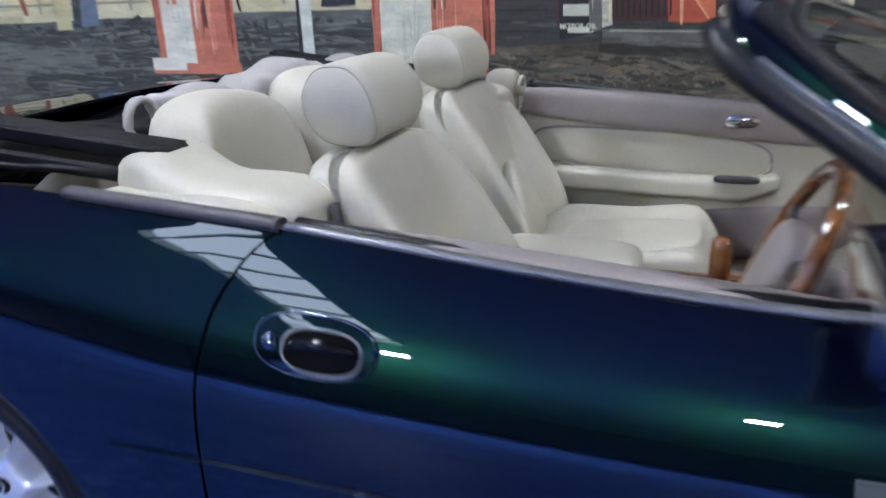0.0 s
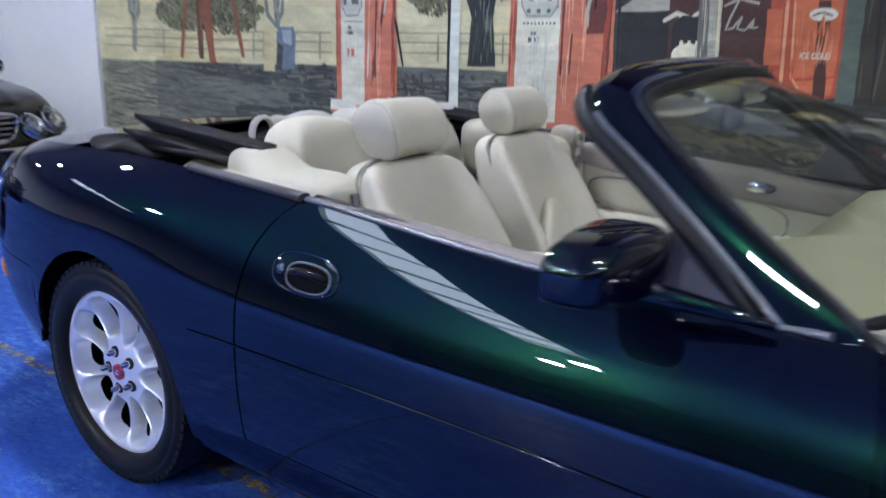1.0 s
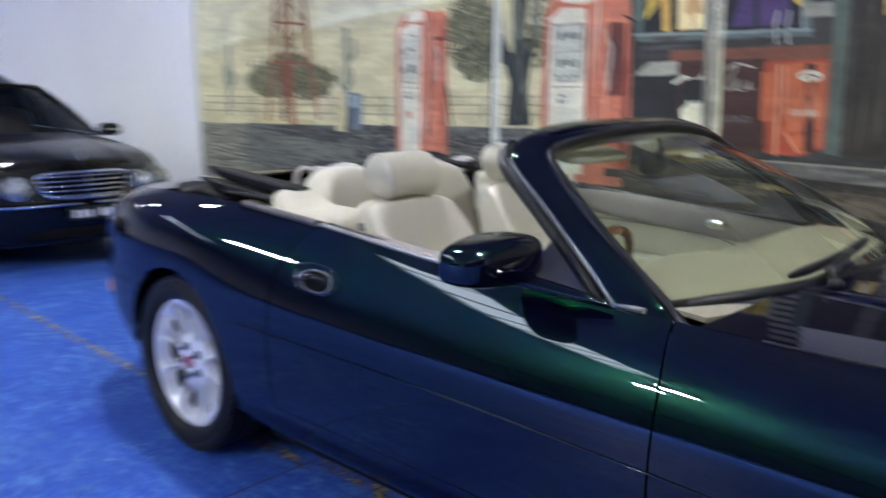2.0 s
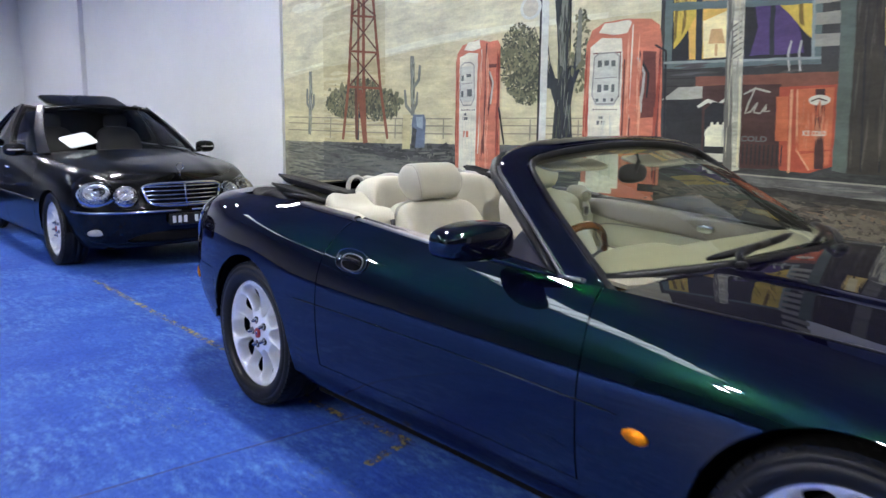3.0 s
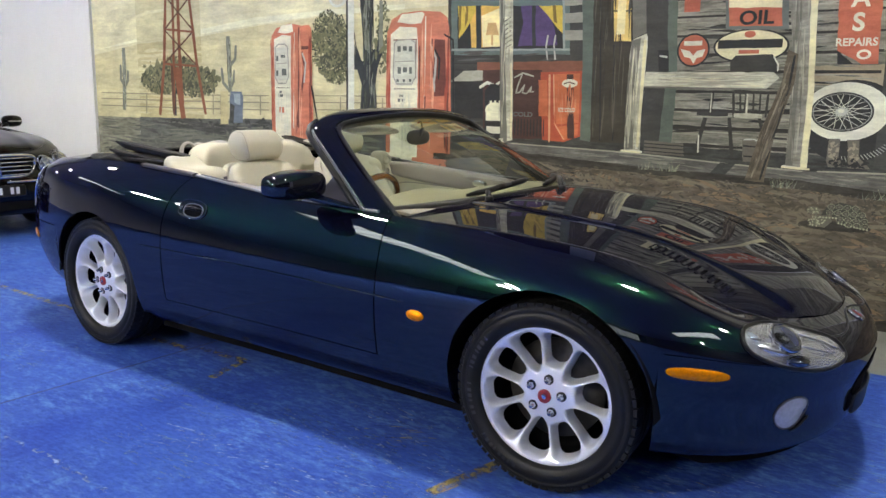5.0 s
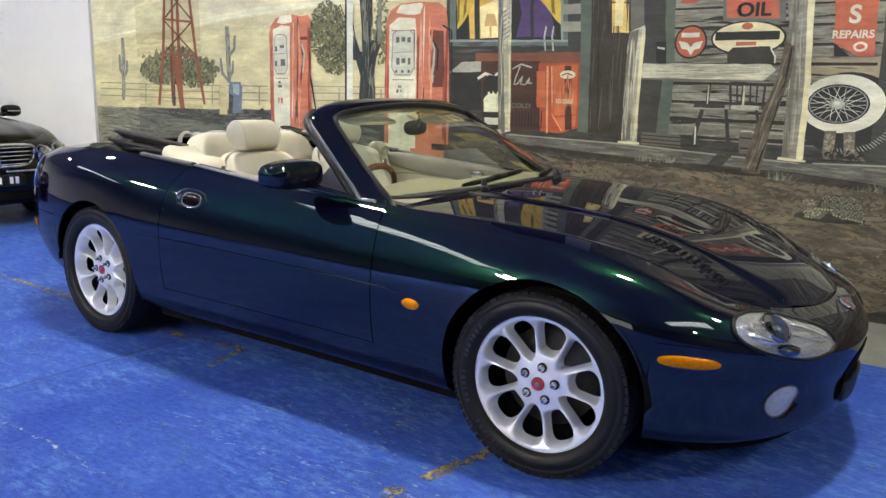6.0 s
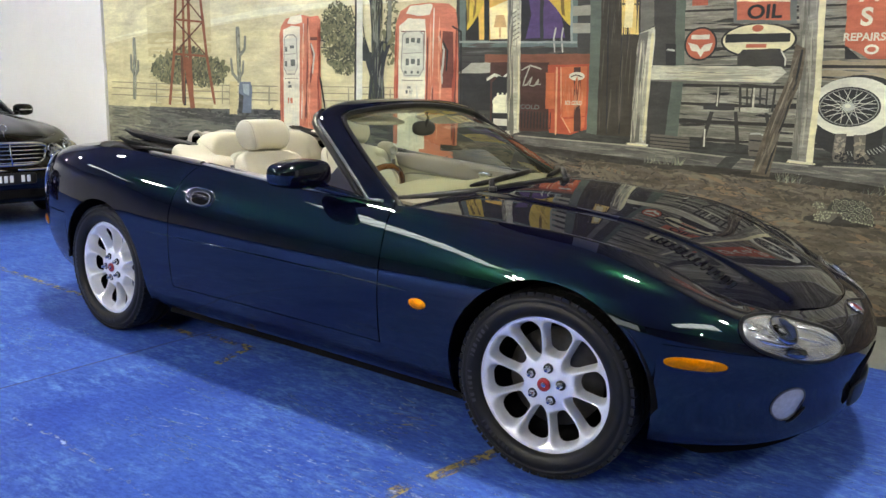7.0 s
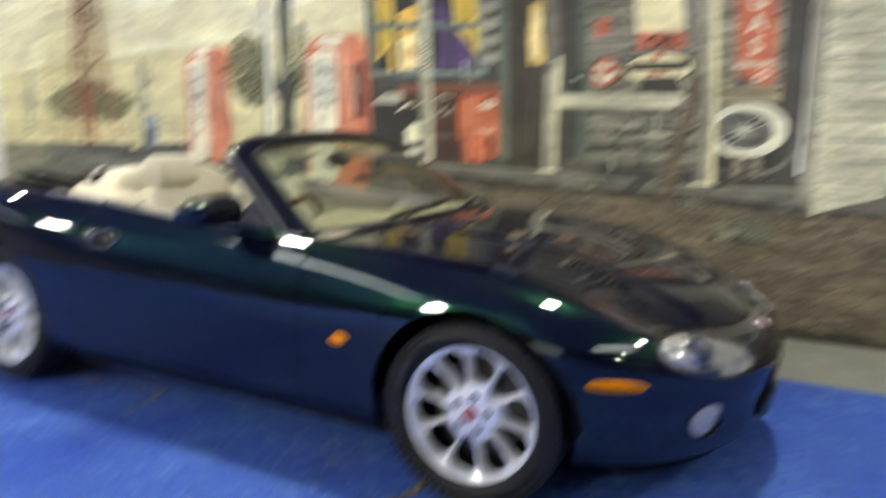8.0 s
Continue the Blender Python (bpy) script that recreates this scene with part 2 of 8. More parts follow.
DISC = material("brake_steel", (0.1, 0.095, 0.09), 0.45, 0.7, vary=0.3, scale=40)
GLASS = glass_material("windscreen_glass", (0.78, 0.86, 0.73), ior=1.85)
LENS = glass_material("lamp_glass", (0.95, 0.96, 0.97), ior=1.3)
CLEAR = glass_material("saloon_windscreen_glass", (0.74, 0.79, 0.76), ior=1.2)
TINTED = glass_material("tinted_window_glass", (0.2, 0.24, 0.23), ior=1.3)
WALLPAINT = material("white_wall_paint", (0.74, 0.755, 0.76), 0.55, vary=0.05, scale=1.2, fine=0.03, fine_scale=60, bump=0.12, bump_scale=60)
GREYWALL = material("grey_wall_paint", (0.7, 0.71, 0.73), 0.6, vary=0.06, scale=1.0, fine=0.03, fine_scale=60, bump=0.12, bump_scale=60)
CONCRETE = material("bare_grey_concrete", (0.2, 0.205, 0.18), 0.6, vary=0.25, scale=3, fine=0.12, fine_scale=80, bump=0.3, bump_scale=120)
CEILING = material("grey_sheet_ceiling", (0.48, 0.48, 0.48), 0.7, vary=0.12, scale=2)
STEEL = material("painted_steel", (0.4, 0.4, 0.42), 0.5, 0.3, vary=0.1, scale=6)
PAPER = material("white_paper", (0.85, 0.85, 0.86), 0.7, vary=0.04, scale=20)


def floor_material():
    """Blue floor enamel: streaks of wear, pale scuffs and small chips down to the concrete."""
    m = material("blue_floor_enamel", (0.018, 0.065, 0.56), 0.3, spec=0.02)
    nt = m.node_tree
    b = nt.nodes["Principled BSDF"]
    tc = nt.nodes.new("ShaderNodeTexCoord")

    def noise_node(scale, detail=8, rough=0.6, stretch=(1, 1, 1)):
        mp = nt.nodes.new("ShaderNodeMapping")
        mp.inputs["Scale"].default_value = stretch
        nt.links.new(tc.outputs["Object"], mp.inputs["Vector"])
        n = nt.nodes.new("ShaderNodeTexNoise")
        n.inputs["Scale"].default_value, n.inputs["Detail"].default_value, n.inputs["Roughness"].default_value = scale, detail, rough
        nt.links.new(mp.outputs["Vector"], n.inputs["Vector"])
        return n.outputs["Fac"]

    def ramp(fac, p0, p1, c0, c1):
        r = nt.nodes.new("ShaderNodeValToRGB")
        r.color_ramp.elements[0].position, r.color_ramp.elements[1].position = p0, p1
        r.color_ramp.elements[0].color, r.color_ramp.elements[1].color = (*c0, 1), (*c1, 1)
        nt.links.new(fac, r.inputs["Fac"])
        return r.outputs["Color"]

    def over(a, c, fac):
        x = nt.nodes.new("ShaderNodeMixRGB")
        nt.links.new(fac, x.inputs["Fac"])
        nt.links.new(a, x.inputs["Color1"])
        x.inputs["Color2"].default_value = (*c, 1)
        return x.outputs["Color"]

    one, zero = (1, 1, 1), (0, 0, 0)
    col = ramp(noise_node(1.3), 0.3, 0.7, (0.024, 0.057, 0.295), (0.042, 0.102, 0.395))
    col = over(col, (0.06, 0.13, 0.46), ramp(noise_node(2.6, 10, 0.72, (1, 1.4, 1)), 0.52, 0.8, zero, (0.75, 0.75, 0.75)))
    col = over(col, (0.14, 0.21, 0.46), ramp(noise_node(9, 10, 0.8, (1.6, 0.7, 1)), 0.6, 0.76, zero, (0.8, 0.8, 0.8)))
    patches = nt.nodes.new("ShaderNodeMath")
    patches.operation = "MULTIPLY"
    nt.links.new(ramp(noise_node(13, 10, 0.8, (0.7, 1.7, 1)), 0.47, 0.6, zero, one), patches.inputs[0])
    nt.links.new(ramp(noise_node(0.9, 8, 0.75), 0.42, 0.56, zero, (0.6, 0.6, 0.6)), patches.inputs[1])
    col = over(col, (0.13, 0.26, 0.55), patches.outputs["Value"])
    grit = nt.nodes.new("ShaderNodeMixRGB")
    grit.blend_type, grit.inputs["Fac"].default_value = "MULTIPLY", 1
    nt.links.new(col, grit.inputs["Color1"])
    nt.links.new(ramp(noise_node(38, 8, 0.8, (0.7, 1.4, 1)), 0.35, 0.65, (0.6, 0.62, 0.68), (1.3, 1.26, 1.18)), grit.inputs["Color2"])
    col = grit.outputs["Color"]
    col = over(col, (0.2, 0.19, 0.12), ramp(noise_node(5, 12, 0.75), 0.675, 0.73, zero, (0.75, 0.75, 0.75)))
    nt.links.new(col, b.inputs["Base Color"])
    k = nt.nodes.new("ShaderNodeMapRange")
    k.inputs["To Min"].default_value, k.inputs["To Max"].default_value = 0.28, 0.6
    nt.links.new(noise_node(4, 6), k.inputs["Value"])
    nt.links.new(k.outputs["Result"], b.inputs["Roughness"])
    u = nt.nodes.new("ShaderNodeBump")
    u.inputs["Strength"].default_value, u.inputs["Distance"].default_value = 0.12, 0.003
    nt.links.new(noise_node(45, 5), u.inputs["Height"])
    nt.links.new(u.outputs["Normal"], b.inputs["Normal"])
    return m


def worn(m, scale, lo, hi, stretch=(1, 1, 1)):
    """Lets patches of a painted line be worn away, so that what lies under it shows."""
    nt = m.node_tree
    b, out = nt.nodes["Principled BSDF"], nt.nodes["Material Output"]
    tc, n, r, t, x = (nt.nodes.new("ShaderNode" + k) for k in ("TexCoord", "TexNoise", "ValToRGB", "BsdfTransparent", "MixShader"))
    n.inputs["Scale"].default_value, n.inputs["Detail"].default_value, n.inputs["Roughness"].default_value = scale, 8, 0.7
    mp = nt.nodes.new("ShaderNodeMapping")
    mp.inputs["Scale"].default_value = stretch
    nt.links.new(tc.outputs["Object"], mp.inputs["Vector"])
    nt.links.new(mp.outputs["Vector"], n.inputs["Vector"])
    r.color_ramp.elements[0].position, r.color_ramp.elements[1].position = lo, hi
    nt.links.new(n.outputs["Fac"], r.inputs["Fac"])
    nt.links.new(r.outputs["Color"], x.inputs["Fac"])
    nt.links.new(t.outputs["BSDF"], x.inputs[1])
    nt.links.new(b.outputs["BSDF"], x.inputs[2])
    nt.links.new(x.outputs["Shader"], out.inputs["Surface"])
    return m


FLOOR = floor_material()
YELLOW_LINE = worn(material("worn_yellow_line", (0.27, 0.215, 0.075), 0.6, vary=0.3, scale=20), 18, 0.44, 0.6)
SCUFF = worn(material("pale_floor_scuff", (0.25, 0.32, 0.58), 0.6, vary=0.2, scale=20), 22, 0.5, 0.62)
SCRATCH = worn(material("scratched_floor_paint", (0.15, 0.29, 0.56), 0.55, vary=0.3, scale=30), 26, 0.55, 0.7, (0.5, 2.4, 1))
CRACK = worn(material("dark_floor_joint", (0.02, 0.03, 0.14), 0.8), 9, 0.3, 0.45)

# ---- the showroom ----
WALL_Y, WALL_END, ROOM_X0, ROOM_X1, ROOM_Y0, HIGH = 2.105, -6.12, -17.0, 12.0, -26.0, 4.3


def slab(name, material_, x0, x1, y0, y1, z0, z1, label, category, kind="structure"):
    return tagged(part(name, boxed(x0, x1, y0, y1, z0, z1), material_, flat=True), label, category, kind=kind)


floor = slab("floor", FLOOR, ROOM_X0, ROOM_X1, ROOM_Y0, 1.2, -0.1, 0.0, "glossy blue painted concrete floor with worn scuffs", "floor")
slab("floor_strip", CONCRETE, ROOM_X0, ROOM_X1, 1.2, WALL_Y + 0.2, -0.1, -0.002, "bare grey concrete strip along the painted wall", "floor")
slab("wall_mural", WALLPAINT, WALL_END, ROOM_X1, WALL_Y, WALL_Y + 0.2, 0.0, HIGH, "long showroom wall behind the mural", "wall")
slab("wall_white", WALLPAINT, -13.0, WALL_END, WALL_Y - 0.035, WALL_Y + 0.2, 0.0, HIGH, "plain white painted showroom wall", "wall")
slab("wall_return", GREYWALL, ROOM_X0, -13.0, WALL_Y - 0.12, WALL_Y + 0.2, 0.0, HIGH, "pale grey wall beyond the white wall", "wall")
slab("wall_far", GREYWALL, ROOM_X0 - 0.2, ROOM_X0, ROOM_Y0, WALL_Y + 0.2, 0.0, HIGH, "plain grey end wall of the showroom", "wall")
# unseen end wall, dark so that the car's flank mirrors little
slab("wall_near_end", CHARCOAL, ROOM_X1, ROOM_X1 + 0.2, ROOM_Y0, WALL_Y + 0.2, 0.0, HIGH, "unseen end wall of the showroom, kept dark for the reflections", "wall")
# the unseen wall opposite the mural, far and dark for the reflections, with a glazed front added
GLAZED = (4.4, 10.4, 0.35, 3.35)
bm = bmesh.new()
for xa, xb, za, zb in ((ROOM_X0 - 0.2, GLAZED[0], 0.0, HIGH), (GLAZED[1], ROOM_X1 + 0.2, 0.0, HIGH), (GLAZED[0], GLAZED[1], 0.0, GLAZED[2]), (GLAZED[0], GLAZED[1], GLAZED[3], HIGH)):
    box(bm, xa, xb, ROOM_Y0 - 0.2, ROOM_Y0, za, zb)
tagged(part("wall_south", bm, CHARCOAL, flat=True), "unseen dark wall with an assumed glazed front opposite the mural", "wall", kind="structure")

# the roof with translucent daylight sheets let into it
SKY = glow("daylight_sheet", (0.8, 0.9, 1.0), 5.2)
ROOFLIGHTS = [(-3.6, -2.8, -7.6, -2.5), (7.8, 8.8, -7.0, -2.0), (-10.6, -9.8, -7.6, -3.0)]
bm = bmesh.new()
xs = sorted({ROOM_X0 - 0.2, ROOM_X1 + 0.2, *[v for r in ROOFLIGHTS for v in r[:2]]})
ys = sorted({ROOM_Y0 - 0.2, WALL_Y + 0.2, *[v for r in ROOFLIGHTS for v in r[2:]]})
for xa, xb in zip(xs, xs[1:]):
    for ya, yb in zip(ys, ys[1:]):
        mx, my = (xa + xb) / 2, (ya + yb) / 2
        if not any(a < mx < b and c < my < d for a, b, c, d in ROOFLIGHTS):
            box(bm, xa, xb, ya, yb, HIGH, HIGH + 0.12)
tagged(part("ceiling", bm, CEILING, flat=True), "grey sheet metal showroom ceiling", "ceiling", kind="structure")
for a, b, c, d in ROOFLIGHTS:
    sheet = thing("rooflight", "translucent white daylight sheet with dark purlins", "rooflight", pose((a + b) / 2, (c + d) / 2, HIGH), kind="structure")
    w, h = (b - a) / 2, (d - c) / 2
    part("sheet", boxed(-w, w, -h, h, 0.1, 0.12), SKY, sheet, flat=True)
    for k in range(7):
        y = -h + (k + 0.5) * h / 3.5
        part("purlin", boxed(-w, w, y - 0.025, y + 0.025, -0.02, 0.05), STEEL, sheet, flat=True)

# assumed glazed front, out of view: its glowing sheet adds soft fill light
front = thing("window_1", "unseen glazed showroom front with steel mullions, added as daylight fill", "window", pose(GLAZED[0], ROOM_Y0, GLAZED[2]), kind="structure")
w, h = GLAZED[1] - GLAZED[0], GLAZED[3] - GLAZED[2]
part("daylight", boxed(0.0, w, -0.19, -0.17, 0.0, h), glow("daylight_fill", (0.8, 0.9, 1.0), 1.3), front, flat=True)
for k in range(7):
    part("mullion", boxed(k * w / 6 - 0.03, k * w / 6 + 0.03, -0.12, -0.04, 0.0, h), STEEL, front, flat=True)
for z in (0.03, h * 0.72, h - 0.03):
    part("transom", boxed(0.0, w, -0.115, -0.045, z - 0.03, z + 0.03), STEEL, front, flat=True)
TUBE = glow("lamp_diffuser", (1.0, 0.975, 0.94), 390.0)
BAY = glow("bay_lamp_diffuser", (1.0, 0.975, 0.94), 2100.0)


def ceiling_light(x, y, tube):
    ob = thing("ceiling_light", "white ceiling lamp with a bright rectangular diffuser", "ceiling light", pose(x, y, HIGH), group="ceiling lights")
    bm = bmesh.new()
    for a, b, c, d in ((-0.21, 0.21, -0.14, -0.11), (-0.21, 0.21, 0.11, 0.14), (-0.21, -0.18, -0.11, 0.11), (0.18, 0.21, -0.11, 0.11)):
        box(bm, a, b, c, d, -0.09, 0.0)
    part("frame", bm, STEEL, ob, flat=True)
    part("diffuser", boxed(-0.18, 0.18, -0.11, 0.11, -0.07, -0.05), tube, ob, flat=True)
    return ob


# a row over the cars, and stronger lamps over the open floor
for tube_, places in ((TUBE, [(2.05, -0.25), (-2.1, -0.25), (6.2, -0.25), (-6.2, -0.4), (-10.2, -0.8), (-14.3, -0.8), (-6.8, -5.2), (9.9, -4.7)]),
                      (BAY, [(-3.3, -8.9), (-4.3, -10.3), (0.8, -9.6)])):
    first = ceiling_light(*places[0], tube_)
    for x, y in places[1:]:
        copy_thing(first, pose(x, y, HIGH))

# ---- car bodies ----
class Shell:
    """One side of a car's skin: a plan outline from the tail's middle to the nose's, and a section that changes along it."""

    def __init__(self, outline, stations, levels, arches):
        pts = [Vector((p[0], p[1])) for p in outline]
        pts = [Vector((pts[1].x, -pts[1].y))] + pts + [Vector((pts[-2].x, -pts[-2].y))]
        dense = []
        for i in range(1, len(pts) - 2):
            p0, p1, p2, p3 = pts[i - 1:i + 3]
            for k in range(24):
                u = k / 24
                dense.append(0.5 * (2 * p1 + (p2 - p0) * u + (2 * p0 - 5 * p1 + 4 * p2 - p3) * u * u + (3 * p1 - p0 - 3 * p2 + p3) * u ** 3))
        dense.append(pts[-2])
        s, run = [0.0], 0.0
        for a, b in zip(dense, dense[1:]):
            run += (b - a).length
            s.append(run)
        zero = next(s[i] + (0 - dense[i].x) for i in range(len(dense) - 1) if dense[i].x <= 0 < dense[i + 1].x)
        self.s = [v - zero for v in s]
        self.pts = dense
        self.s0, self.s1 = self.s[0], self.s[-1]
        self.z = [spl(*zip(stations, lv[0])) for lv in levels]
        self.d = [spl(*zip(stations, lv[1])) for lv in levels]
        self.top = len(levels) - 1
        self.arches = arches

    def plan(self, s):
        s = clamp(s, self.s0, self.s1)
        lo, hi = 0, len(self.s) - 1
        while hi - lo > 1:
            m = (lo + hi) // 2
            if self.s[m] <= s:
                lo = m
            else:
                hi = m
        k = (s - self.s[lo]) / (self.s[hi] - self.s[lo])
        a, b = self.pts[lo], self.pts[hi]
        p = a.lerp(b, k)

        def tangent(i):
            return (self.pts[min(i + 1, len(self.pts) - 1)] - self.pts[max(i - 1, 0)]).normalized()
        t = tangent(lo).lerp(tangent(hi), k).normalized()
        if s <= self.s0 + 1e-6:
            t = Vector((0, 1))
        if s >= self.s1 - 1e-6:
            t = Vector((0, -1))
        return p, Vector((-t.y, t.x))

    def at_x(self, x):
        lo, hi = self.s0, self.s1
        for _ in range(40):
            m = (lo + hi) / 2
            if self.plan(m)[0].x < x:
                lo = m
            else:
                hi = m
        return lo

    def section(self, x, t):
        i = int(clamp(math.floor(t), 0, self.top - 1))
        u = t - i

        def q(j):
            j = int(clamp(j, 0, self.top))
            return self.d[j](x), self.z[j](x)
        p0, p1, p2, p3 = q(i - 1), q(i), q(i + 1), q(i + 2)
        return [0.5 * (2 * p1[k] + (p2[k] - p0[k]) * u + (2 * p0[k] - 5 * p1[k] + 4 * p2[k] - p3[k]) * u * u + (3 * p1[k] - p0[k] - 3 * p2[k] + p3[k]) * u ** 3) for k in (0, 1)]

    def point(self, s, t, side=-1, out=0.0):
        p, n = self.plan(s)
        d, z = self.section(p.x, t)
        q = p - n * (d - out)
        return Vector((q.x, side * max(q.y, 0.0), z))

    def low(self, s, t0):
        x = self.plan(s)[0].x
        for xc, zc, r in self.arches:
            if abs(x - xc) < r - 1e-6:
                za = zc + math.sqrt(r * r - (x - xc) ** 2)
                a, b = 0.0, float(self.top)
                for _ in range(30):
                    m = (a + b) / 2
                    if self.section(x, m)[1] < za:
                        a = m
                    else:
                        b = m
                return max(t0, a)
        return t0

    def stops(self, s0, s1, step=0.06):
        """Stations between two places, closer together at the wheel arches' ends."""
        out = {s0, s1}
        n = max(2, int((s1 - s0) / step))
        out |= {mix(s0, s1, k / n) for k in range(n + 1)}
        for xc, zc, r in self.arches:
            sc = self.at_x(xc)
            for k in range(25):
                v = sc - r * math.cos(math.pi * k / 24)
                if s0 < v < s1:
                    out |= {v}
            for v in (sc - r - 0.0005, sc + r + 0.0005):
                if s0 < v < s1:
                    out |= {v}
        out = sorted(out)
        return [v for i, v in enumerate(out) if i == 0 or v - out[i - 1] > 0.0004]

    def skin(self, s0, s1, t0, t1, side=-1, rows=18, lean0=None, lean1=None, step=0.06):
        """A panel of the skin between two stations and two levels; lean0 and lean1 shift its ends with the level."""
        bm = bmesh.new()
        cols = []
        for s in self.stops(s0, s1, step):
            a = self.low(s, t0(s) if callable(t0) else t0)
            if a >= t1 - 0.02:
                continue
            col = []
            for j in range(rows + 1):
                t = max(a, mix(1.0 if callable(t0) else t0, t1, j / rows))
                v = s
                if lean0:
                    v += lean0(t) * smooth(0.7, 1.0, (s1 - s) / (s1 - s0))
                if lean1:
                    v += lean1(t) * smooth(0.7, 1.0, (s - s0) / (s1 - s0))
                col.append(self.point(v, t, side))
            cols.append(col)
        grid(bm, cols, flip=side < 0)
        bmesh.ops.remove_doubles(bm, verts=bm.verts, dist=1e-5)
        return bm


# ---- the green convertible ----
JX = (-2.42, -2.2, -1.9, -1.3, -0.7, 0.0, 0.6, 1.3, 1.7, 2.0, 2.2)
# heights and tuck-ins of the body's levels, from sill to edge, at the stations
JAG_SKIRT = ((.30, .27, .22, .18, .18, .18, .18, .18, .175, .168, .185), (.20, .18, .15, .13, .13, .13, .13, .14, .14, .13, .11))
JAG_LOW = ((.36, .33, .28, .24, .24, .24, .24, .235, .22, .205, .225), (.09, .08, .07, .06, .055, .055, .055, .06, .065, .06, .045))
JAG_LOWER_FLANK = ((.44, .42, .38, .345, .345, .345, .345, .34, .33, .32, .33), (.03, .03, .025, .02, .02, .02, .02, .02, .03, .04, .03))
JAG_FLANK = ((.53, .51, .48, .46, .46, .46, .46, .45, .44, .42, .41), (.004, .004, .004, .004, .004, .004, .004, .004, .006, .008, .006))
JAG_WIDEST = ((.62, .61, .60, .595, .595, .59, .58, .57, .555, .51, .47), (0, 0, 0, 0, 0, 0, 0, 0, 0, 0, 0))
JAG_UPPER_FLANK = ((.70, .70, .70, .71, .70, .69, .68, .68, .625, .555, .505), (.01, .01, .01, .008, .01, .012, .012, .010, .015, .018, .012))
JAG_SHOULDER = ((.78, .80, .82, .84, .80, .78, .775, .755, .69, .592, .545), (.03, .03, .03, .03, .04, .045, .045, .045, .05, .045, .035))
JAG_CROWN = ((.85, .875, .90, .92, .885, .85, .835, .80, .73, .612, .572), (.07, .075, .08, .085, .09, .09, .09, .105, .11, .09, .07))
JAG_EDGE = ((.885, .92, .945, .965, .94, .885, .865, .832, .759, .634, .595), (.14, .15, .16, .16, .135, .125, .14, .21, .22, .165, .115))
JAG = Shell(
    [(-2.42, 0), (-2.41, 0.25), (-2.36, 0.47), (-2.24, 0.66), (-2.0, 0.815), (-1.65, 0.893), (-1.25, 0.918), (-0.7, 0.912), (0.0, 0.905), (0.6, 0.91),
     (1.1, 0.922), (1.42, 0.908), (1.68, 0.843), (1.88, 0.708), (2.03, 0.535), (2.12, 0.355), (2.168, 0.18), (2.18, 0)],
    JX,
    [JAG_SKIRT, JAG_LOW, JAG_LOWER_FLANK, JAG_FLANK, JAG_WIDEST, JAG_UPPER_FLANK, JAG_SHOULDER, JAG_CROWN, JAG_EDGE],
    [(-1.302, 0.345, 0.366), (1.303, 0.335, 0.37)])

jag = thing("convertible_car", "dark green convertible with cream leather, roof folded, on blue floor", "car")
S_TAIL, S_NOSE = JAG.s0, JAG.s1
S_DOOR0, S_DOOR1, GAP = -0.705, 0.6, 0.0028
REAR_SEAM = spl((0, 0), (5, 0), (6, 0.014), (7, 0.05), (8, 0.108))
FRONT_SEAM = spl((0, 0), (5, 0), (8, -0.03))
S_BUMPF = JAG.at_x(1.675)
S_BUMPR = JAG.at_x(-1.658)
S_LAMP = JAG.at_x(1.86)


def panels(side):
    far = side > 0
    thick(part("rear_quarter_panel", JAG.skin(S_TAIL, S_DOOR0 - GAP, lambda v: 4.03 if v < S_BUMPR else 1.0, 8, side, 22, lean1=REAR_SEAM), PAINT, jag), 0.012)
    door = thick(part("door", JAG.skin(S_DOOR0 + GAP, S_DOOR1 - GAP, 2.0, 8, side, 22, REAR_SEAM, FRONT_SEAM), PAINT, jag), 0.012)
    thick(part("front_fender", JAG.skin(S_DOOR1 + GAP, S_LAMP + 0.3, lambda v: 4.03 if v > S_BUMPF else 1.0, 8, side, 24, lean0=FRONT_SEAM, step=0.045), PAINT, jag), 0.012)
    thick(part("sill", JAG.skin(-0.92, 0.93, 0.0, 1.97, side, 8), PAINT, jag), 0.012)
    flange = [JAG.point(mix(-0.9, 0.91, k / 12), 0.0, side, -0.012) for k in range(13)]
    bm = bmesh.new()
    grid(bm, [[p + Vector((0, 0, dz)) for dz in (0.03, -0.028)] for p in flange])
    thick(part("sill_flange", bm, DARK, jag), 0.01)
    # the slim rubbing strip along the flank
    path = [JAG.point(mix(-0.88, 0.74, k / 40), 4.0, side, 0.002) for k in range(41)]
    rad = [0.0006 + 0.0016 * smooth(0, 0.04, k / 40) * smooth(0, 0.04, 1 - k / 40) for k in range(41)]
    bm = bmesh.new()
    tube(bm, path, rad, 8)
    part("rubbing_strip", bm, PAINT, jag)
    # bright strip on the belt line and the seal inside it
    for name, s0, s1, m, r, dz, din, sq in (("belt_moulding", -0.592, 0.5, SATIN, 0.012, 0.004, 0.0, 0.55), ("belt_seal", -0.592, 0.46, SEAL, 0.014, 0.0, 0.028, 0.7),
                                            ("rear_belt_moulding", -1.02, -0.604, TRIM, 0.019, 0.004, 0.0, 0.6)):
        path = [JAG.point(mix(s0, s1, k / 30), 8.0, side) + Vector((0, -side * (din + 0.006), dz)) for k in range(31)]
        bm = bmesh.new()
        tube(bm, path, r, 10, squash=sq)
        part(name, bm, m, jag)
    return door


DOORS = {side: panels(side) for side in (-1, 1)}

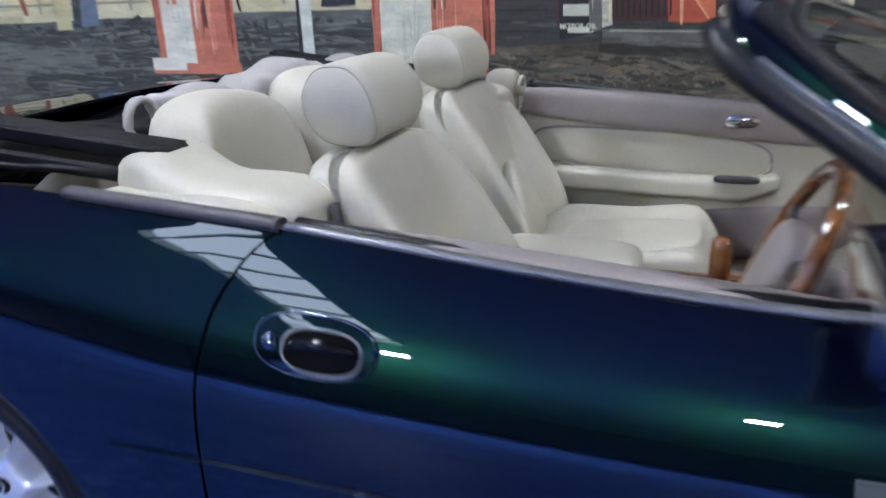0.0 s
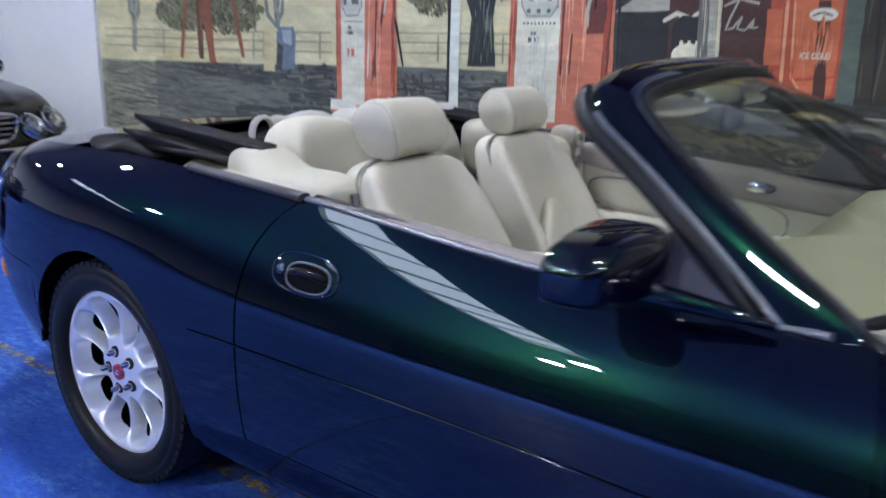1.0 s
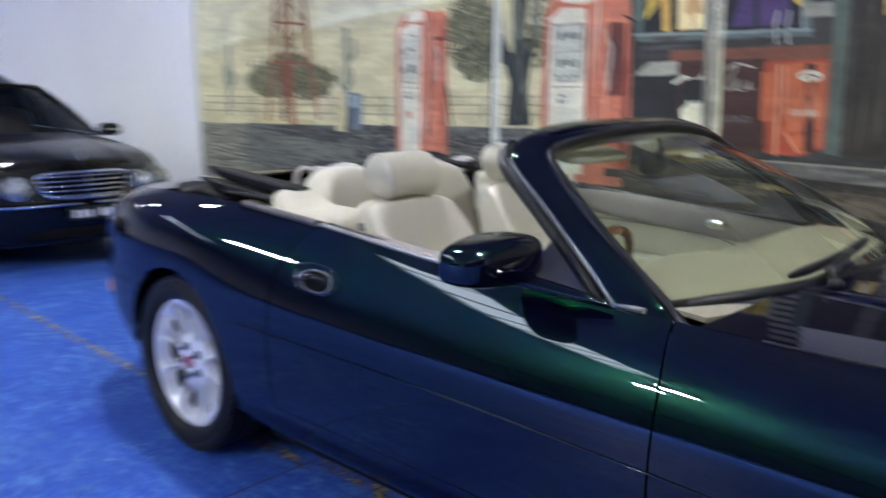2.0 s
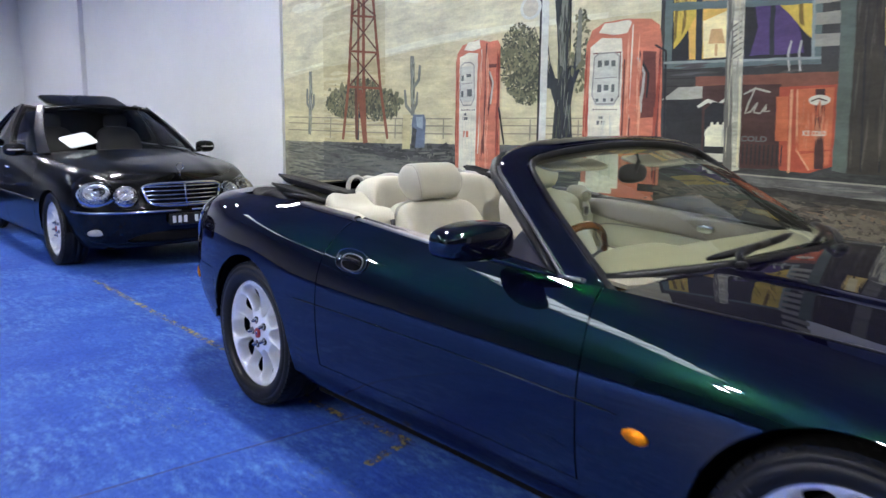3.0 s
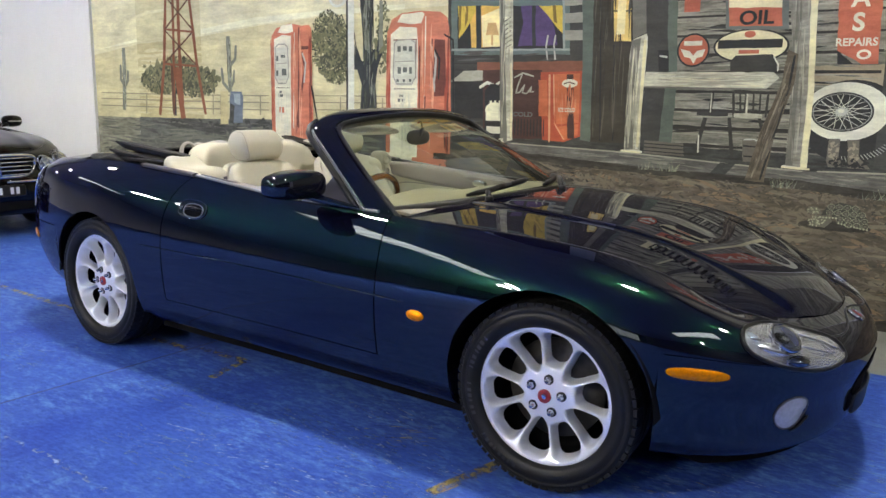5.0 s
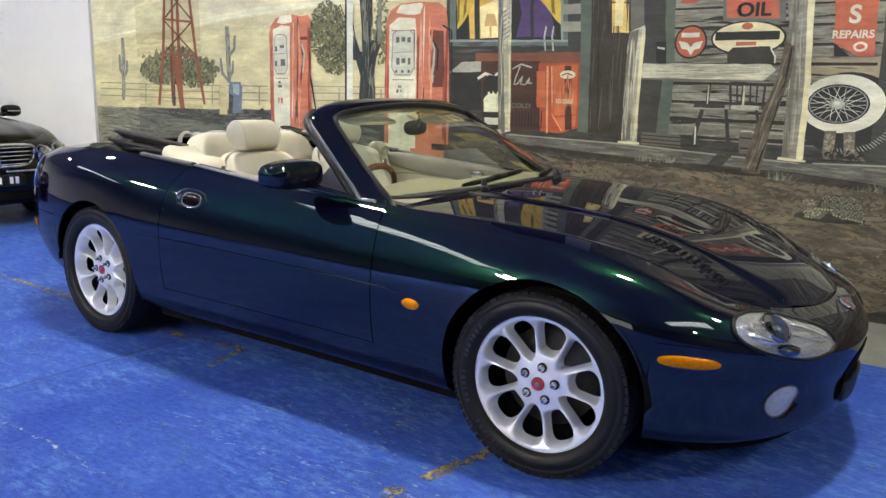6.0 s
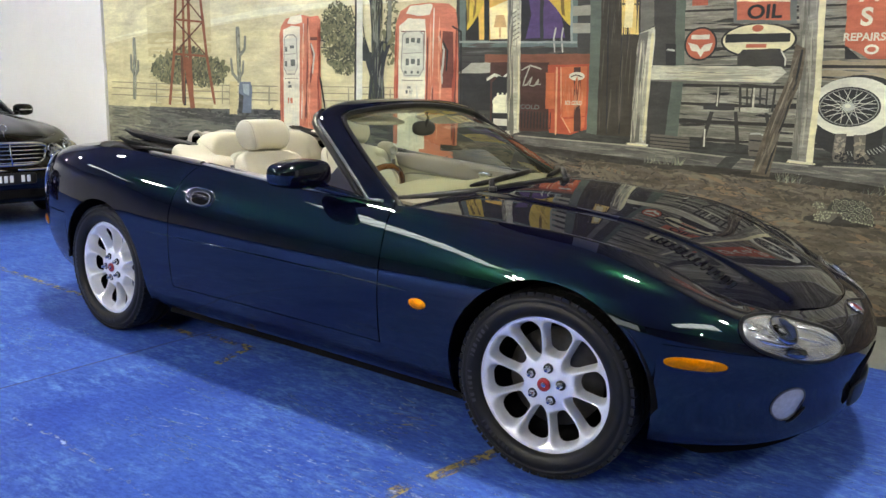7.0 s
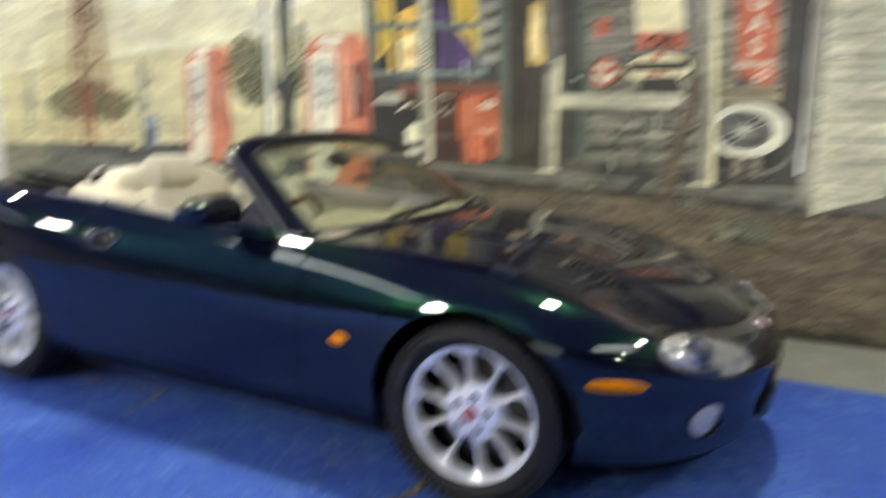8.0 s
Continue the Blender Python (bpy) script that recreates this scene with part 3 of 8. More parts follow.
for name, s0, s1, t0, t1 in (("front_bumper", S_BUMPF + 0.002, S_NOSE, 0.0, 4.0), ("rear_bumper", S_TAIL, S_BUMPR - 0.002, 0.0, 4.0)):
    bm = bmesh.new()
    for side in (-1, 1):
        cols = []
        n = 34
        for k in range(n + 1):
            s = mix(s0, s1, k / n)
            cols.append([JAG.point(s, mix(t0, t1, j / 14), side) for j in range(15)])
        grid(bm, cols, flip=side < 0)
    bmesh.ops.remove_doubles(bm, verts=bm.verts, dist=1e-5)
    thick(part(name, bm, PAINT, jag), 0.014)

# nose between bumper line and bonnet edge
bm = bmesh.new()
for side in (-1, 1):
    cols = [[JAG.point(mix(S_LAMP + 0.3, S_NOSE, k / 20), mix(4.03, 8.0, j / 12), side) for j in range(13)] for k in range(21)]
    grid(bm, cols, flip=side < 0)
bmesh.ops.remove_doubles(bm, verts=bm.verts, dist=1e-5)
thick(part("nose_panel", bm, PAINT, jag), 0.012)

BONNET_MID = spl((0.55, 0.92), (0.9, 0.912), (1.3, 0.875), (1.6, 0.805), (1.8, 0.742), (1.95, 0.682), (2.03, 0.632), (2.08, 0.602))


def bonnet_z(x, y, ys, zs):
    k = clamp(abs(y) / max(ys, 1e-4))
    z = zs + max(0.0, BONNET_MID(x) - zs) * (1 - k ** 2.2)
    edge = mix(0.33, 0.44, smooth(2.0, 1.0, x))
    lift = 0.0105 * smooth(0.55, 0.9, x) * smooth(2.09, 1.9, x)
    z += lift * (1 - smooth(edge - 0.012, edge + 0.024, abs(y)))
    return z


bm = bmesh.new()
rows = []
s_list = [mix(JAG.at_x(0.63), S_NOSE, (k / 60)) for k in range(61)]
for s in s_list:
    e = JAG.point(s, 8.0, 1)
    ys = max(0.0, e.y - 0.004)
    row = []
    for j in range(97):
        k = -1 + 2 * j / 96
        y = k * ys
        cowl = 0.11 * (1 - (y / 0.75) ** 2) * smooth(0.95, 0.6, e.x)
        x = e.x + cowl
        row.append((x, y, bonnet_z(x, y, ys, e.z)))
    rows.append(row)
grid(bm, rows)
bmesh.ops.remove_doubles(bm, verts=bm.verts, dist=1e-4)
bmesh.ops.recalc_face_normals(bm, faces=bm.faces)
if sum(f.normal.z for f in bm.faces) < 0:
    bmesh.ops.reverse_faces(bm, faces=bm.faces)
bonnet = thick(part("bonnet", bm, PAINT, jag), 0.01)
for side in (-1, 1):
    seam = [JAG.point(mix(JAG.at_x(0.75), 2.06, k / 30), 8.0, side, 0.002) for k in range(31)]
    seam += [JAG.point(mix(2.06, 2.391, k / 10), mix(8.0, 6.15, smooth(0.0, 1.0, k / 10)), side, 0.0008) for k in range(1, 11)]
    seam += [JAG.point(mix(2.391, S_NOSE, k / 10), mix(6.15, 7.7, smooth(0.0, 1.0, k / 10)), side, 0.002) for k in range(1, 11)]
    part("bonnet_seam", tubed(seam, 0.0032, 6), SEAL, bonnet)


def bonnet_at(x, y):
    """The height of the bonnet over a place."""
    lo, hi = JAG.at_x(0.6), S_NOSE
    for _ in range(30):
        m = (lo + hi) / 2
        lo, hi = (m, hi) if JAG.point(m, 8, 1).x < x else (lo, m)
    e = JAG.point(lo, 8, 1)
    return bonnet_z(x, y, e.y - 0.004, e.z)


# boot lid: from the roof well back to the tail's upper edge
bm = bmesh.new()
rows = []
for k in range(31):
    s = mix(JAG.at_x(-1.66), S_TAIL, k / 30)
    e = JAG.point(s, 8.0, 1)
    ys = max(0.0, e.y - 0.003)
    rows.append([(e.x, y, e.z + 0.035 * (1 - (y / max(ys, 1e-4)) ** 2) * smooth(0, 0.3, ys)) for y in (ys * (-1 + 2 * j / 30) for j in range(31))])
grid(bm, rows)
bmesh.ops.remove_doubles(bm, verts=bm.verts, dist=1e-4)
bmesh.ops.recalc_face_normals(bm, faces=bm.faces)
if sum(f.normal.z for f in bm.faces) < 0:
    bmesh.ops.reverse_faces(bm, faces=bm.faces)
thick(part("boot_lid", bm, PAINT, jag), 0.01)

# dark inside of the body, arch liners
bm = bmesh.new()
box(bm, -2.2, -1.26, -0.55, 0.55, 0.2, 0.62)
box(bm, -1.26, 0.64, -0.55, 0.55, 0.2, 0.29)
box(bm, 0.64, 1.72, -0.5, 0.5, 0.2, 0.6)
box(bm, 1.72, 2.0, -0.36, 0.36, 0.2, 0.5)
box(bm, -0.72, 0.62, -0.78, 0.78, 0.21, 0.36)
box(bm, 0.62, 1.7, -0.5, 0.5, 0.6, 0.64)
part("underbody", bm, DARK, jag, flat=True)
for side in (-1, 1):
    for xc, zc, r in JAG.arches:
        bm = bmesh.new()
        rows = []
        for a in range(0, 181, 5):
            c, s = math.cos(radians(a)), math.sin(radians(a))
            rows.append([(xc + (r + 0.012) * c, side * y, max(0.2, zc + (r + 0.012) * s)) for y in (0.5, 0.875)])
        grid(bm, rows)
        part("arch_liner", bm, DARK, jag)


# ---- wheels ----
def wheel(parent, x, side, zc, radius, turn, steer=0.0):
    """A wheel with a tyre, a ten-spoke rim whose spokes join in pairs at the hub, five nuts, a badge and a brake disc."""
    hub = new("wheel")
    hub.parent = parent
    hub.matrix_basis = pose(x, side * 0.765, zc, 0, 0, steer + (0 if side < 0 else 180))
    if "tyre" not in WHEEL:
        R, w = 0.338, 0.118
        prof = [(0.246, -0.085), (0.249, -0.104), (0.258, -0.112), (0.277, -0.1185), (0.296, -0.119), (0.298, -0.1165), (0.306, -0.1165), (0.308, -0.118), (0.318, -0.112), (0.328, -0.102), (R - 0.003, -0.093), (R, -0.075)]
        for c in (-0.05, 0.0, 0.05):
            prof += [(R, c - 0.006), (R - 0.008, c - 0.005), (R - 0.008, c + 0.005), (R, c + 0.006)]
        prof += [(R, 0.075), (R - 0.003, 0.093), (0.325, 0.105), (0.3, 0.118), (0.27, 0.115), (0.249, 0.1), (0.245, 0.085)]
        bm = lathed(prof, 96)
        WHEEL["tyre"] = mesh_of(bm, "tyre", RUBBER)
        # shoulder blocks of the tread
        bm = bmesh.new()
        for k in range(64):
            a, b = TAU * (k + 0.12) / 64, TAU * (k + 0.88) / 64
            for ends in ((-0.108, -0.058),):
                lo = []
                for ang in (a, b):
                    for y, rr in ((ends[0], 0.332 if abs(ends[0]) > 0.1 else R), (ends[1], 0.332 if abs(ends[1]) > 0.1 else R)):
                        lo.append([bm.verts.new((q * math.cos(ang), y, q * math.sin(ang))) for q in (rr - 0.012, rr + 0.0025)])
                (p, P), (q, Q), (r, R2), (t, T) = lo
                for f in ((P, Q, T, R2), (p, r, R2, P), (q, Q, T, t), (p, P, Q, q), (r, t, T, R2)):
                    bm.faces.new(f)
        bmesh.ops.recalc_face_normals(bm, faces=bm.faces)
        WHEEL["tread"] = mesh_of(bm, "tread", RUBBER, True)
        bm = bmesh.new()
        for k in range(26):
            if k in (7, 8, 15, 16, 17):
                continue
            a, b = radians(150 + 4.4 * k), radians(150 + 4.4 * k + (2.6 if k % 3 else 1.4))
            v = [bm.verts.new((r * math.cos(t), -0.1198 + 0.001 * (r > 0.28), r * math.sin(t))) for t in (a, b) for r in (0.272, 0.29)]
            bm.faces.new((v[0], v[1], v[3], v[2]))
        WHEEL["sidewall_lettering"] = mesh_of(bm, "sidewall_lettering", LETTER, True)
        WHEEL["rim"] = mesh_of(rim_mesh(), "rim", ALLOY)
        bm = bmesh.new()
        lathe(bm, [(0.222, -0.06), (0.215, 0.02), (0.205, 0.1), (0.07, 0.1), (0.0, 0.1)], 48)
        WHEEL["barrel"] = mesh_of(bm, "barrel", DARK)
        WHEEL["disc"] = mesh_of(lathed([(0.0, -0.005), (0.08, -0.005), (0.082, 0.012), (0.165, 0.012), (0.165, 0.035), (0.0, 0.035)], 48), "disc", DISC)
        WHEEL["badge"] = mesh_of(lathed([(0.0, -0.0895), (0.018, -0.0895), (0.0235, -0.088), (0.024, -0.078)], 32), "badge", BADGE_RED)
        bm = bmesh.new()
        lathe(bm, [(0.0, -0.012), (0.005, -0.0115), (0.009, -0.008), (0.0095, 0.0), (0.0125, 0.004), (0.0125, 0.012)], 6)
        WHEEL["nut"] = mesh_of(bm, "nut", CHROME)
        # black disc stands in for the shaded recess round each nut
        WHEEL["nut_seat"] = mesh_of(lathed([(0.0, -0.0805), (0.0155, -0.0805), (0.0175, -0.079), (0.0175, -0.07)], 20), "nut_seat", SEAL)
        WHEEL["emblem"] = mesh_of(lathed([(0.0, -0.0915), (0.008, -0.0912), (0.0095, -0.0895)], 7), "emblem", CHROME)
    k = radius / 0.338
    for name in ("tyre", "tread", "sidewall_lettering", "rim", "barrel", "disc"):
        p = new(name, WHEEL[name])
        p.parent = hub
        p.matrix_basis = pose(0, 0, 0, 0, -turn, 0) @ Matrix.Diagonal((k, 1, k, 1) if name in ("tyre", "tread", "sidewall_lettering") else (1.066, 1.0, 1.066, 1))
        if name == "sidewall_lettering":
            tagged(p, kind="stuff")
        if name == "rim":
            p["label"] = "silver ten-spoke alloy rim"
    for name in ("badge", "emblem"):
        p = new(name, WHEEL[name])
        p.parent = hub
    for i in range(5):
        p = new("nut_seat", WHEEL["nut_seat"])
        p.parent = hub
        p.matrix_basis = pose(0.059 * math.cos(radians(turn + 72 * i + 90)), 0, 0.059 * math.sin(radians(turn + 72 * i + 90)))
        p = new("nut", WHEEL["nut"])
        p.parent = hub
        a = radians(turn + 72 * i + 90)
        p.matrix_basis = pose(0.059 * math.cos(a), -0.09, 0.059 * math.sin(a)) @ Matrix.Diagonal((0.98, 1.1, 0.98, 1))
    return hub


def rim_mesh():
    bm = bmesh.new()
    NA, rs = 420, [0.0, 0.02, 0.034, 0.046] + [0.052 + 0.00275 * i for i in range(59)] + [0.2165, 0.2205, 0.225, 0.229, 0.233, 0.2365]

    def solid(r, a):
        """Distance to the metal: negative inside a spoke, the hub or the outer ring."""
        phi = (math.degrees(a) + 414) % 72 - 36
        k = clamp((r - 0.07) / 0.14)
        best = 1.0
        for s in (-1, 1):
            mid = radians(s * mix(16.0, 18.0, k))
            off = abs(r * math.sin(radians(phi) - mid))
            best = min(best, off - mix(0.005, 0.0036, smooth(0.0, 0.45, k)) - 0.002 * smooth(0.6, 1.0, k))
        hub_d = r - mix(0.076, 0.095, smooth(6, 30, abs(phi)))
        ring = 0.2125 - r

        def smin(p, q, w):
            h = clamp(0.5 + 0.5 * (q - p) / w)
            return mix(q, p, h) - w * h * (1 - h)
        return smin(smin(best, hub_d, 0.03), ring, 0.04)

    verts, keep = [], []
    for r in rs:
        row, flags = [], []
        for i in range(NA):
            a = TAU * i / NA
            if r <= 0.046:
                d, y = -1.0, -0.078 - 0.003 * (r < 0.04)
            else:
                d = solid(r, a) if r < 0.2165 else -1
                face = -0.078 + 0.012 * math.sin(math.pi * clamp((r - 0.05) / 0.17)) - 0.016 * smooth(0.17, 0.215, r) + 0.006 * smooth(0.225, 0.2365, r)
                crown = 0.003 * smooth(-0.004, 0.0, d)
                y = face + crown + 0.045 * smooth(-0.0005, 0.0085, d)
            px, pz = r * math.cos(a), r * math.sin(a)
            if 0.008 < d < 0.016 and r > 0.06:
                # ease the window's rim onto one smooth outline
                e = 0.0008

                def at(u, v):
                    return solid(math.hypot(u, v), math.atan2(v, u) % TAU)
                gx, gz = (at(px + e, pz) - d) / e, (at(px, pz + e) - d) / e
                g = max(0.3, math.hypot(gx, gz))
                s = min(0.0036, (d - 0.008) / g)
                px, pz = px - gx / g * s, pz - gz / g * s
            row.append(bm.verts.new((px, y, pz)) if r > 0 or i == 0 else row[0])
            flags.append(d)
        verts.append(row)
        keep.append(flags)
    for k in range(len(rs) - 1):
        for i in range(NA):
            j = (i + 1) % NA
            if min(keep[k][i], keep[k][j], keep[k + 1][i], keep[k + 1][j]) > 0.008:
                continue
            q = [verts[k][i], verts[k + 1][i], verts[k + 1][j], verts[k][j]]
            if k == 0:
                q = [verts[0][0], verts[1][i], verts[1][j]]
            bm.faces.new(q)
    # the outer lip folds back
    last = verts[-1]
    rows2 = []
    for rr, y in ((0.2375, -0.088), (0.236, -0.07)):
        rows2.append([bm.verts.new((rr * math.cos(TAU * i / NA), y, rr * math.sin(TAU * i / NA))) for i in range(NA)])
    prev = last
    for row in rows2:
        for i in range(NA):
            j = (i + 1) % NA
            bm.faces.new((prev[i], row[i], row[j], prev[j]))
        prev = row
    bmesh.ops.delete(bm, geom=[v for v in bm.verts if not v.link_faces], context="VERTS")
    bmesh.ops.recalc_face_normals(bm, faces=bm.faces)
    crisp(bm, 32)
    return bm


WHEEL = {}
wheel(jag, -1.306, -1, 0.337, 0.337, 20)
wheel(jag, 1.294, -1, 0.33, 0.33, -10, 3)
wheel(jag, -1.306, 1, 0.337, 0.337, 50)
wheel(jag, 1.294, 1, 0.33, 0.33, 10, 3)

# ---- windscreen and its frame ----
def base_curve(v):
    return Vector((0.522 + 0.278 * (1 - v * v), 0.711 * v, 0.876 + 0.041 * (1 - v * v)))


def top_curve(v):
    return Vector((0.07 + 0.042 * (1 - v * v), 0.561 * v, 1.186 + 0.047 * (1 - v * v)))


def pane(v, w, out=0.0):
    p = base_curve(v).lerp(top_curve(v), w)
    n = Vector((0.52, 0.25 * v, 0.82)).normalized()
    return p + n * (out + (0.03 - 0.042 * v ** 4) * math.sin(math.pi * clamp(w)))


def frame_paths():
    outer, inner = [], []
    for k in range(-1, 15):
        u = k / 14 if k >= 0 else -0.13
        o = Vector((0.423, -0.767, 0.864)).lerp(Vector((-0.005, -0.64, 1.178)), u)
        o += Vector((0.0, -0.012, 0.02)) * math.sin(math.pi * max(u, 0.0)) - Vector((0, 0, 0.025)) * (k < 0)
        outer.append(o)
        inner.append(pane(-1, u))
    for k in range(1, 20):
        v = -1 + 2 * k / 20
        v2 = math.copysign(abs(v) ** 0.9, v)
        outer.append(Vector((-0.022 + 0.03 * (1 - v2 * v2), 0.618 * v2, 1.198 + 0.05 * (1 - v2 ** 4))))
        inner.append(pane(v2, 1.0))
    for _ in range(3):  # rounded upper corners
        for path in (outer, inner):
            for c in (15, 33):
                kept = [p.copy() for p in path]
                for i in range(c - 3, min(c + 3, len(path) - 1)):
                    path[i] = kept[i] * 0.5 + (kept[i - 1] + kept[i + 1]) * 0.25
    left = [(o.copy(), i.copy()) for o, i in zip(outer[:16], inner[:16])]
    for o, i in reversed(left):
        outer.append(Vector((o.x, -o.y, o.z)))
        inner.append(Vector((i.x, -i.y, i.z)))
    return outer, inner


OUTER, INNER = frame_paths()
bm = bmesh.new()
rows = []
N = len(OUTER)
for i in range(N):
    o, q = OUTER[i], INNER[i]
    t = (OUTER[min(i + 1, N - 1)] - OUTER[max(i - 1, 0)]).normalized()
    n = t.cross(q - o).normalized()
    if n.z < 0 or (n.z < 0.3 and n.x < 0):
        n = -n
    ring = []
    for k in range(14):
        a = TAU * k / 14
        c = math.copysign(abs(math.cos(a)) ** 0.7, math.cos(a))
        ring.append((o + q) / 2 - (q - o) / 2 * c + n * (0.017 * math.sin(a) + 0.008))
    rows.append(ring)
vs = grid(bm, rows, close=True)
bm.faces.new(vs[0])
bm.faces.new(vs[-1][::-1])
bmesh.ops.recalc_face_normals(bm, faces=bm.faces)
part("windscreen_frame", bm, PAINT, jag)
bm = bmesh.new()
tube(bm, [p + Vector((0.004, 0, 0.004)) for p in INNER], 0.013, 8)
part("windscreen_seal", bm, SEAL, jag)
bm = bmesh.new()
tube(bm, [base_curve(-1 + 2 * k / 30) + Vector((0.012, 0, 0.0)) for k in range(31)], 0.016, 8)
part("windscreen_lower_seal", bm, SEAL, jag)
bm = bmesh.new()
grid(bm, [[pane(-1 + 2 * j / 24, k / 14) for j in range(25)] for k in range(15)])
screen = part("windscreen", bm, GLASS, jag)
screen.visible_shadow = False
for side in (-1, 1):
    seq = OUTER[:17] if side < 0 else OUTER[-1:-18:-1]
    bm = bmesh.new()
    tube(bm, [p + Vector((-0.008, side * 0.004, -0.006)) for p in seq[1:]], [0.006, 0.014] + [0.018] * 11 + [0.02, 0.022, 0.02], 10)
    part("pillar_seal", bm, SEAL, jag)
    bm = bmesh.new()
    tube(bm, [p + Vector((0.012, side * 0.009, 0.007)) for p in seq[1:15]], 0.0055, 8)
    part("pillar_trim", bm, SATIN, jag, "bright grey metal pillar trim")
    # fixed quarter pane behind the pillar; opaque grey stands in for the glass's reflection
    bm = bmesh.new()
    a, b, c = (0.405, 0.768, 0.872), (0.17, 0.785, 0.893), (0.236, 0.724, 0.998)
    v = [bm.verts.new((x, side * y + side * dy, z)) for dy in (0.0, -0.012) for x, y, z in (a, b, c)]
    for f in ((0, 1, 2), (5, 4, 3), (0, 3, 4, 1), (1, 4, 5, 2), (2, 5, 3, 0)):
        bm.faces.new([v[i] for i in f])
    bmesh.ops.recalc_face_normals(bm, faces=bm.faces)
    part("quarter_pane", bm, QUARTER, jag, "quarter pane with its reflection put in as flat grey", flat=True)

# header rail lining and rear-view mirror
bm = bmesh.new()
rows = []
for j in range(21):
    v = -1 + 2 * j / 20
    t, o = top_curve(v), Vector((-0.01 + 0.03 * (1 - v * v), 0.59 * v, 1.18 + 0.045 * (1 - v * v)))
    rows.append([t + Vector((0.0, 0, -0.008)), t.lerp(o, 0.5) + Vector((0, 0, -0.03)), o + Vector((0.0, 0, -0.012))])
grid(bm, rows)
thick(part("header_lining", bm, TAUPE, jag), 0.006)
mirror = part("interior_mirror", padded((0.105, 0.02, 1.125), (0.035, 0.18, 0.075), 2.6, 6), TRIM, jag, "black oval rear-view mirror")
part("stem", tubed([(0.115, 0.02, 1.13), (0.13, 0.02, 1.17), (0.12, 0.02, 1.205)], 0.009), TRIM, mirror)
for side in (-1, 1):
    part("sun_visor", padded((0.035, side * 0.27, 1.165), (0.13, 0.36, 0.018), 4, 5, lambda u, v, w, p: p + Vector((0, 0, -0.25 * p.x))), LEATHER_SHADE, jag)


# ---- outside fittings ----
def patch(sc, tc, ds, dt, dome, base, side=-1, n=28, rings=7, power=2.0, tilt=0.0, edge=0.006, droop=0.0):
    """A domed oval that follows the body's skin, with an edge turned down into it."""
    bm = bmesh.new()
    rows = []
    for k in range(rings + 2):
        r = max(0.004, min(1.0, k / rings))
        row = []
        for j in range(n):
            a = TAU * j / n
            c, s = math.cos(a), math.sin(a)
            c, s = math.copysign(abs(c) ** (2 / power), c), math.copysign(abs(s) ** (2 / power), s)
            out = base + dome * (1 - r * r) if k <= rings else base - edge
            row.append(JAG.point(sc + ds * r * c, clamp(tc + dt * r * s + tilt * r * c - droop * (r * c) ** 2, 0, 8), side, out))
        rows.append(row)
    vs = grid(bm, rows, close=True)
    bm.faces.new(vs[0][::-1])
    bmesh.ops.recalc_face_normals(bm, faces=bm.faces)
    crisp(bm, 50)
    return bm


def ring_path(sc, tc, ds, dt, out, side, n=36, power=2.0, tilt=0.0, droop=0.0):
    pts = []
    for j in range(n + 1):
        a = TAU * j / n
        c, s = math.cos(a), math.sin(a)
        c, s = math.copysign(abs(c) ** (2 / power), c), math.copysign(abs(s) ** (2 / power), s)
        pts.append(JAG.point(sc + ds * c, clamp(tc + dt * s + tilt * c - droop * c * c, 0, 8), side, out))
    return pts


